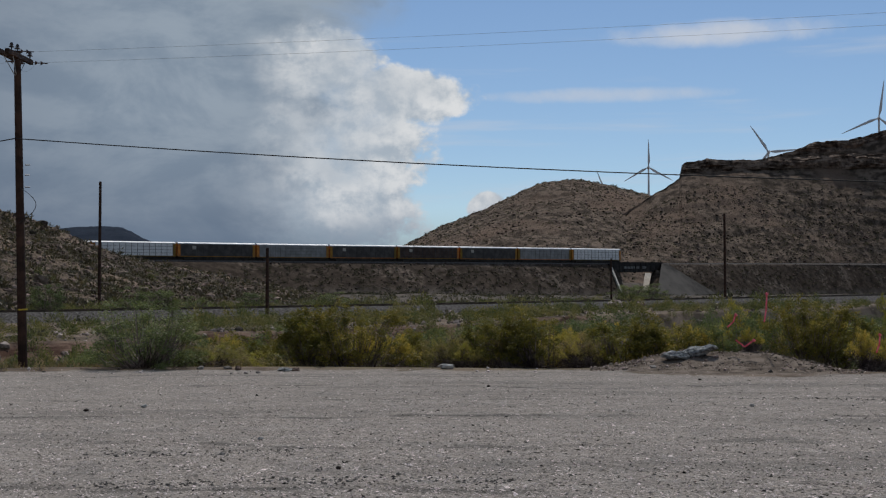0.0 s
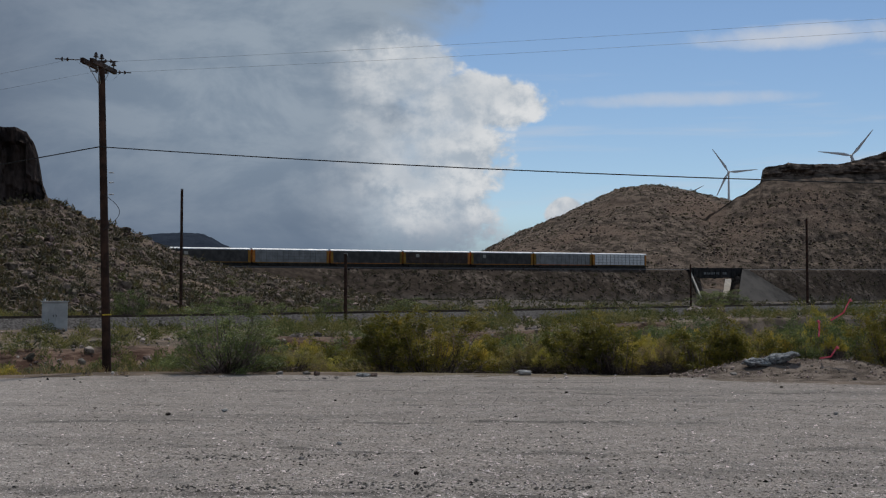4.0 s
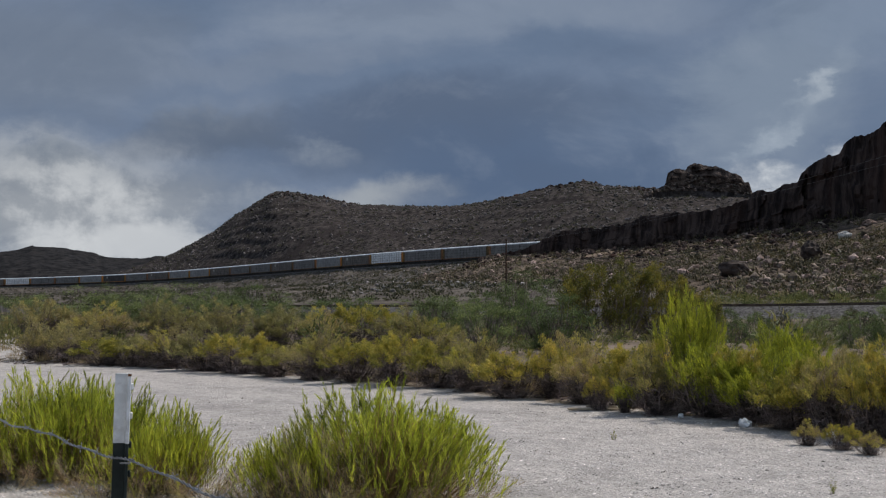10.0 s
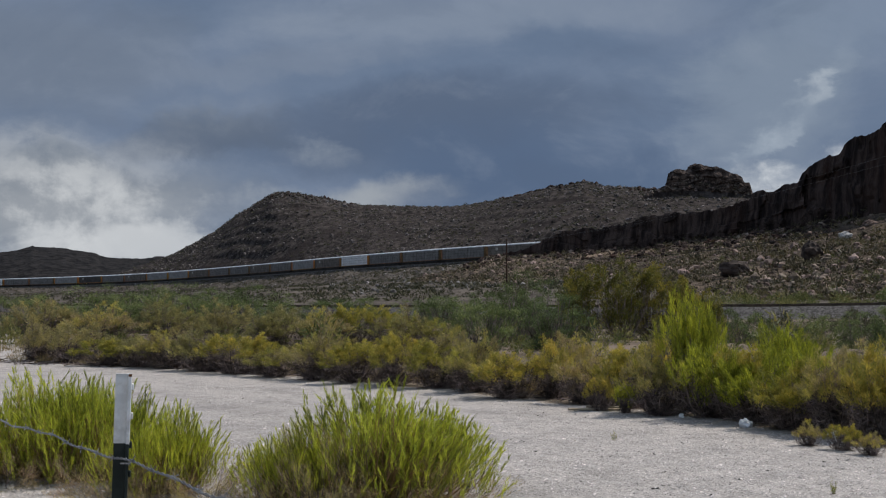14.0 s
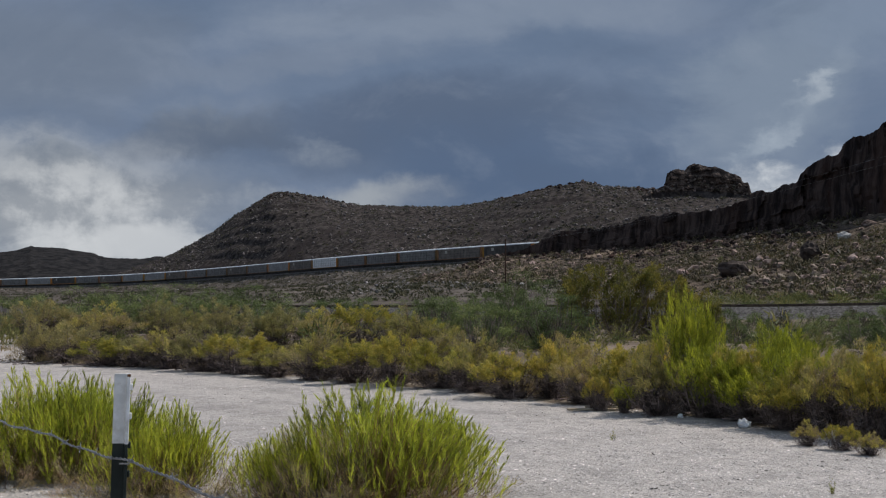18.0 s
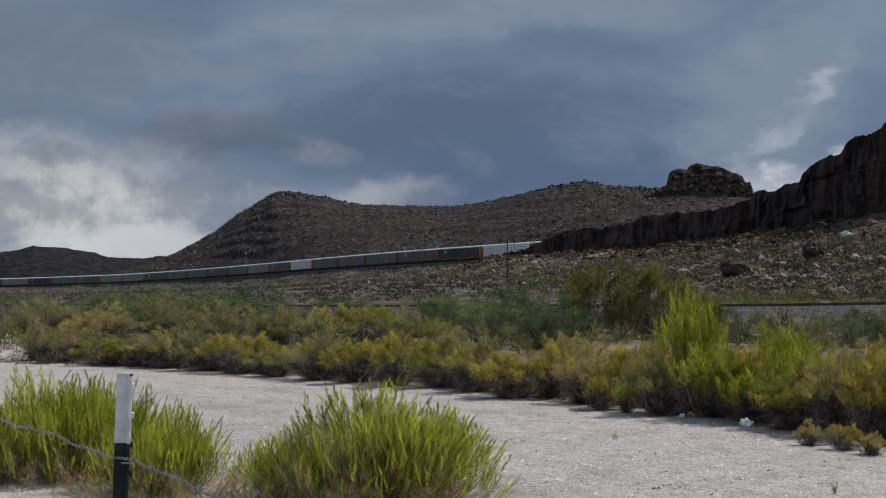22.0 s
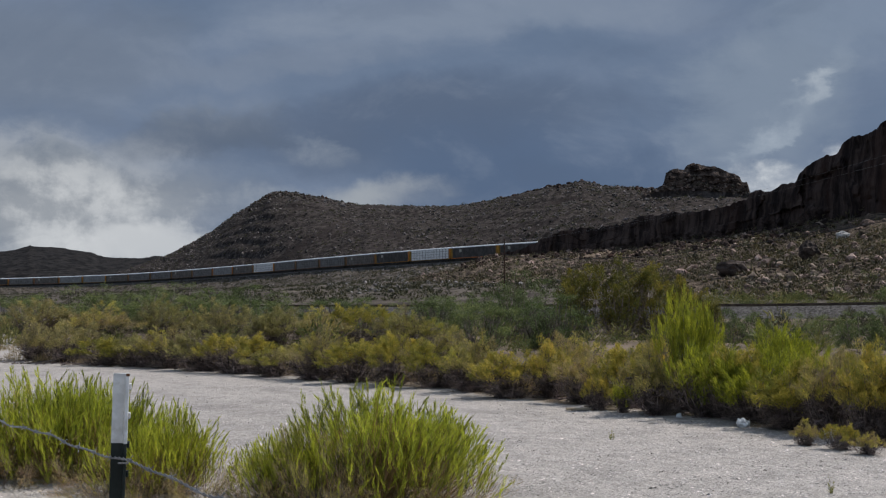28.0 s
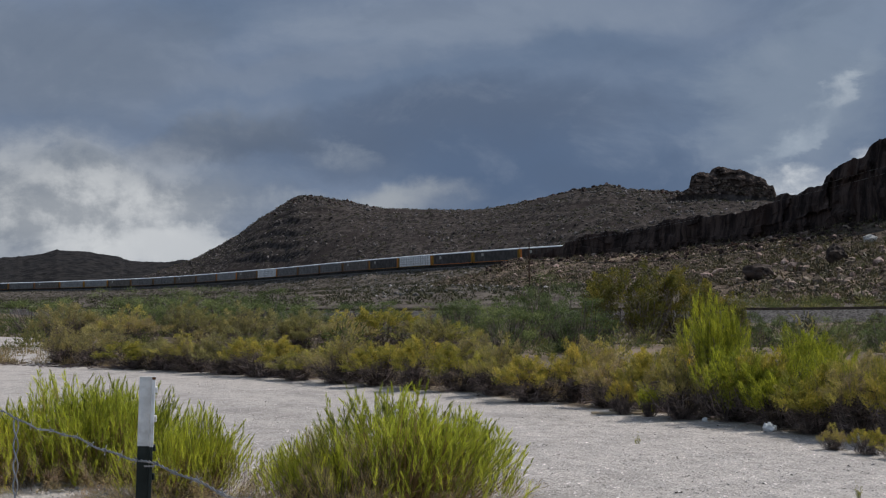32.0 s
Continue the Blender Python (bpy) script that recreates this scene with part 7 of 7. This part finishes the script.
def on_lot(az, d, dz=0.0):
    x, y = polar(az, d)
    return x, y, ground_at(x, y) + dz


boulder(*on_lot(11.15, 30.6), (0.95, 0.45, 0.3), M_SLAB, "rough grey concrete rubble lying on the soil heap", 5, 1, -14, "rubble_slab").rotation_euler.y = radians(-16)
boulder(*on_lot(10.15, 30.4), (0.7, 0.4, 0.24), M_SLAB, "rough grey concrete rubble lying on the soil heap", 9, 1, 10, "rubble_slab")
boulder(*on_lot(0.15, 30.4), (0.42, 0.25, 0.15), M_WHITEROCK, "pale flat stone at the lot's rim", 14, 1, 5, "stone")
boulder(*on_lot(-6.95, 29.8), (0.36, 0.22, 0.1), M_SLAB, "flat grey stone at the lot's rim", 23, 1, 8, "stone")
boulder(*on_lot(-6.5, 29.9), (0.22, 0.18, 0.1), M_ROCK, "small stone at the lot's rim", 31, 1, 30, "stone")
boulder(*on_lot(-9.0, 30.4), (0.18, 0.15, 0.12), M_ROCK, "small stone at the lot's rim", 37, 1, 60, "stone")
boulder(*on_lot(7.6, 128), (1.9, 1.4, 1.1), M_WASHROCK, "large pale boulder beside the lower track", 57, 1, 20)
boulder(*on_lot(8.7, 129), (1.2, 1.0, 1.1), M_WASHROCK, "large pale boulder beside the lower track", 63, 1, 70)
for _i, (_a, _d, _s) in enumerate(((-15.4, 19.4, 0.06), (-13.0, 19.9, 0.08), (-4.6, 12.3, 0.05), (13.4, 19.8, 0.06), (11.2, 26.5, 0.05), (-8.0, 15.0, 0.05), (2.0, 24.0, 0.06), (6.7, 20.0, 0.05))):
    boulder(*on_lot(_a, _d), (_s * 1.4, _s, _s * 0.8), (M_DARKROCK, M_WHITEROCK)[_i % 2], ("dark stone lying on the gravel", "pale stone lying on the gravel")[_i % 2], 41 + _i, 1, 40 * _i, "stone")

M_PAPER = mat("white_litter", (0.62, 0.64, 0.66), (0.75, 0.76, 0.78), 8.0, 0.7, 0.3, 20.0)
M_BOARD = mat("weathered_board", (0.3, 0.24, 0.17), (0.44, 0.37, 0.28), 6.0, 0.85, 0.3, 30.0)


def crumple(az, d, w, h, seed):
    x, y, z = on_lot(az, d)
    bm = bmesh.new()
    bmesh.ops.create_icosphere(bm, subdivisions=3, radius=1.0)
    rnd = Vector((seed, 2 * seed, 3))
    for v in bm.verts:
        k = 1 + 0.5 * noise.noise(v.co * 1.8 + rnd) + 0.3 * noise.noise(v.co * 4.5 + rnd)
        v.co = Vector((v.co.x * w, v.co.y * w * 0.7, v.co.z * h)) * k * 0.5
    me = bpy.data.meshes.new("litter")
    bm.to_mesh(me)
    bm.free()
    me.materials.append(M_PAPER)
    ob = tagged(new("litter", me), "crumpled white plastic litter caught under a bush", "litter")
    ob.matrix_world = pose(x, y, z + h * 0.35)


crumple(-43.8, 14.75, 0.16, 0.1, 3)
crumple(-40.2, 14.1, 0.12, 0.1, 8)
crumple(-46.5, 15.6, 0.08, 0.06, 5)


def board(az, d, length, turn, lift):
    x, y, z = on_lot(az, d)
    bm = box(bmesh.new(), -length / 2, length / 2, -0.05, 0.05, 0, 0.022, 0.004)
    me = bpy.data.meshes.new("board")
    bm.to_mesh(me)
    bm.free()
    me.materials.append(M_BOARD)
    ob = tagged(new("board", me), "weathered wooden board lying beside the bushes", "board")
    ob.matrix_world = pose(x, y, z + 0.01 + lift, 0, 0, turn)


board(-50.8, 16.4, 0.34, 62, 0.0)
board(-49.9, 16.5, 0.4, 40, 0.02)
board(-49.2, 16.4, 0.3, 75, 0.0)

# ---------------------------------------------------------------- pink flagging tape on the bushes
M_PINK = mat("pink_tape", (0.85, 0.1, 0.16), (0.95, 0.2, 0.26), 6.0, 0.5, 0.1)
TAPES = []


def tape(az, el, d, length, hang):
    """A strip of tape in three stiff pieces, tied at its upper end."""
    x, y = polar(az, d)
    z = EYE[2] + d * math.tan(radians(el))
    root = tagged(new("flagging_tape"), "pink plastic flagging tape fluttering from a bush", "tape", "flagging tapes")
    root.matrix_world = pose(x, y, z, 0, 0, -az)
    part("knot", rod(bmesh.new(), (-0.02, 0, 0.02), (0.03, 0, -0.03), 0.03, 0.025, 8), M_PINK, root)
    held, reach = root, 0.0
    seg = length / 3
    for i in range(2):
        bm = bmesh.new()
        for k in range(4):
            z0, z1 = -seg * 1.5 * k / 4, -seg * 1.5 * (k + 1) / 4
            b0, b1 = 0.03 * math.sin(k * 1.3), 0.03 * math.sin((k + 1) * 1.3)
            prism(bm, [Vector((-0.018, b0, z0)), Vector((0.018, b0 + 0.012, z0)), Vector((0.018, b0 + 0.015, z0)), Vector((-0.018, b0 + 0.003, z0))],
                  [Vector((-0.018, b1, z1)), Vector((0.018, b1 + 0.012, z1)), Vector((0.018, b1 + 0.015, z1)), Vector((-0.018, b1 + 0.003, z1))])
        p = part("strip", bm, M_PINK, held)
        p.location = (0, 0, -reach)
        TAPES.append((p, (0, 0, -reach), hang + (10 if i else 0), az + i))
        held, reach = p, seg * 1.5


tape(14.05, 0.38, 31.0, 0.66, 14)
tape(12.75, -0.52, 31.0, 0.36, 4)
tape(13.5, -1.62, 30.4, 0.5, 50)
tape(18.65, -1.35, 30.6, 0.42, 18)

# ---------------------------------------------------------------- single rocks and shrubs on the slopes
TALUS = []
for _i in range(6):
    _v, _f = rock_shape(900 + _i, 2)
    TALUS.append(mesh_np("talus_rock", _v * (1, 1, 0.8), _f, M_ROCK))
_p = on_hill(BUTTE_G, 150, 801, 0.01, 0.6, -54, -12)
_r = random.Random(802)
for _x, _y, _z in _p:
    _s = 0.32 * math.exp(_r.uniform(-0.5, 0.6))
    _ob = tagged(new("talus_rock", TALUS[_r.randrange(6)]), "weathered brown boulder lying on the rocky slope", "rock", "boulders on the slope")
    _ob.matrix_world = pose(_x, _y, _z + 0.1 * _s, _r.uniform(-12, 12), _r.uniform(-12, 12), _r.uniform(0, 360)) @ Matrix.Diagonal((_s, _s, _s, 1))
SLOPE_SHRUB = [mesh_np("slope_shrub", *_sh, M_MIX) for _sh in SHRUBS]
for _g, _n, _seed, _a0, _a1, _hi in ((BUTTE_G, 190, 803, -54, -10, 0.5), (KNOB_G, 14, 805, -48, -43, 0.5)):
    for _x, _y, _z in on_hill(_g, _n, _seed, 0.0, _hi, _a0, _a1):
        _s = 1.15 * math.exp(_r.uniform(-0.5, 0.5))
        _ob = tagged(new("slope_shrub", SLOPE_SHRUB[_r.randrange(6)]), "small olive-green shrub growing on the rocky slope", "shrub", "shrubs on the slope")
        _ob.matrix_world = pose(_x, _y, _z - 0.03, 0, 0, _r.uniform(0, 360)) @ Matrix.Diagonal((_s, _s, _s * 0.9, 1))
for _i in range(70):
    _a, _u = _r.uniform(-36, 20), _r.random()
    _d = float(between(3, 6, -3, -3)(np.array(_a), _u))
    _x, _y = polar(_a, _d)
    _s = 1.5 * math.exp(_r.uniform(-0.4, 0.4))
    _ob = tagged(new("wash_shrub", SLOPE_SHRUB[_r.randrange(6)]), "olive-green shrub growing in the dry wash", "shrub", "shrubs in the wash")
    _ob.matrix_world = pose(_x, _y, ground_at(_x, _y) - 0.05, 0, 0, _r.uniform(0, 360)) @ Matrix.Diagonal((_s, _s, _s * 0.9, 1))


# ---------------------------------------------------------------- movement
def motions():
    ts = [float(t) for t in range(0, 33, 2)]
    for i, car in enumerate(TRAIN):
        walk(car, [(t, car_pose((i + 0.5) * CAR - 0.6 + SPEED * t)) for t in ts])
    for strip, at, hang, ph in TAPES:
        walk(strip, [(t * 0.5, pose(*at, 0, hang + 16 * math.sin(2.1 * t + 7 * ph), 14 * math.sin(1.3 * t + 3 * ph))) for t in range(65)])
    for rotor, start, rate in TURBINES:
        walk(rotor, [(t * 0.8, pose(0, -4.9, 80, 0, start - rate * t * 0.8, 0)) for t in range(41)])


motions()
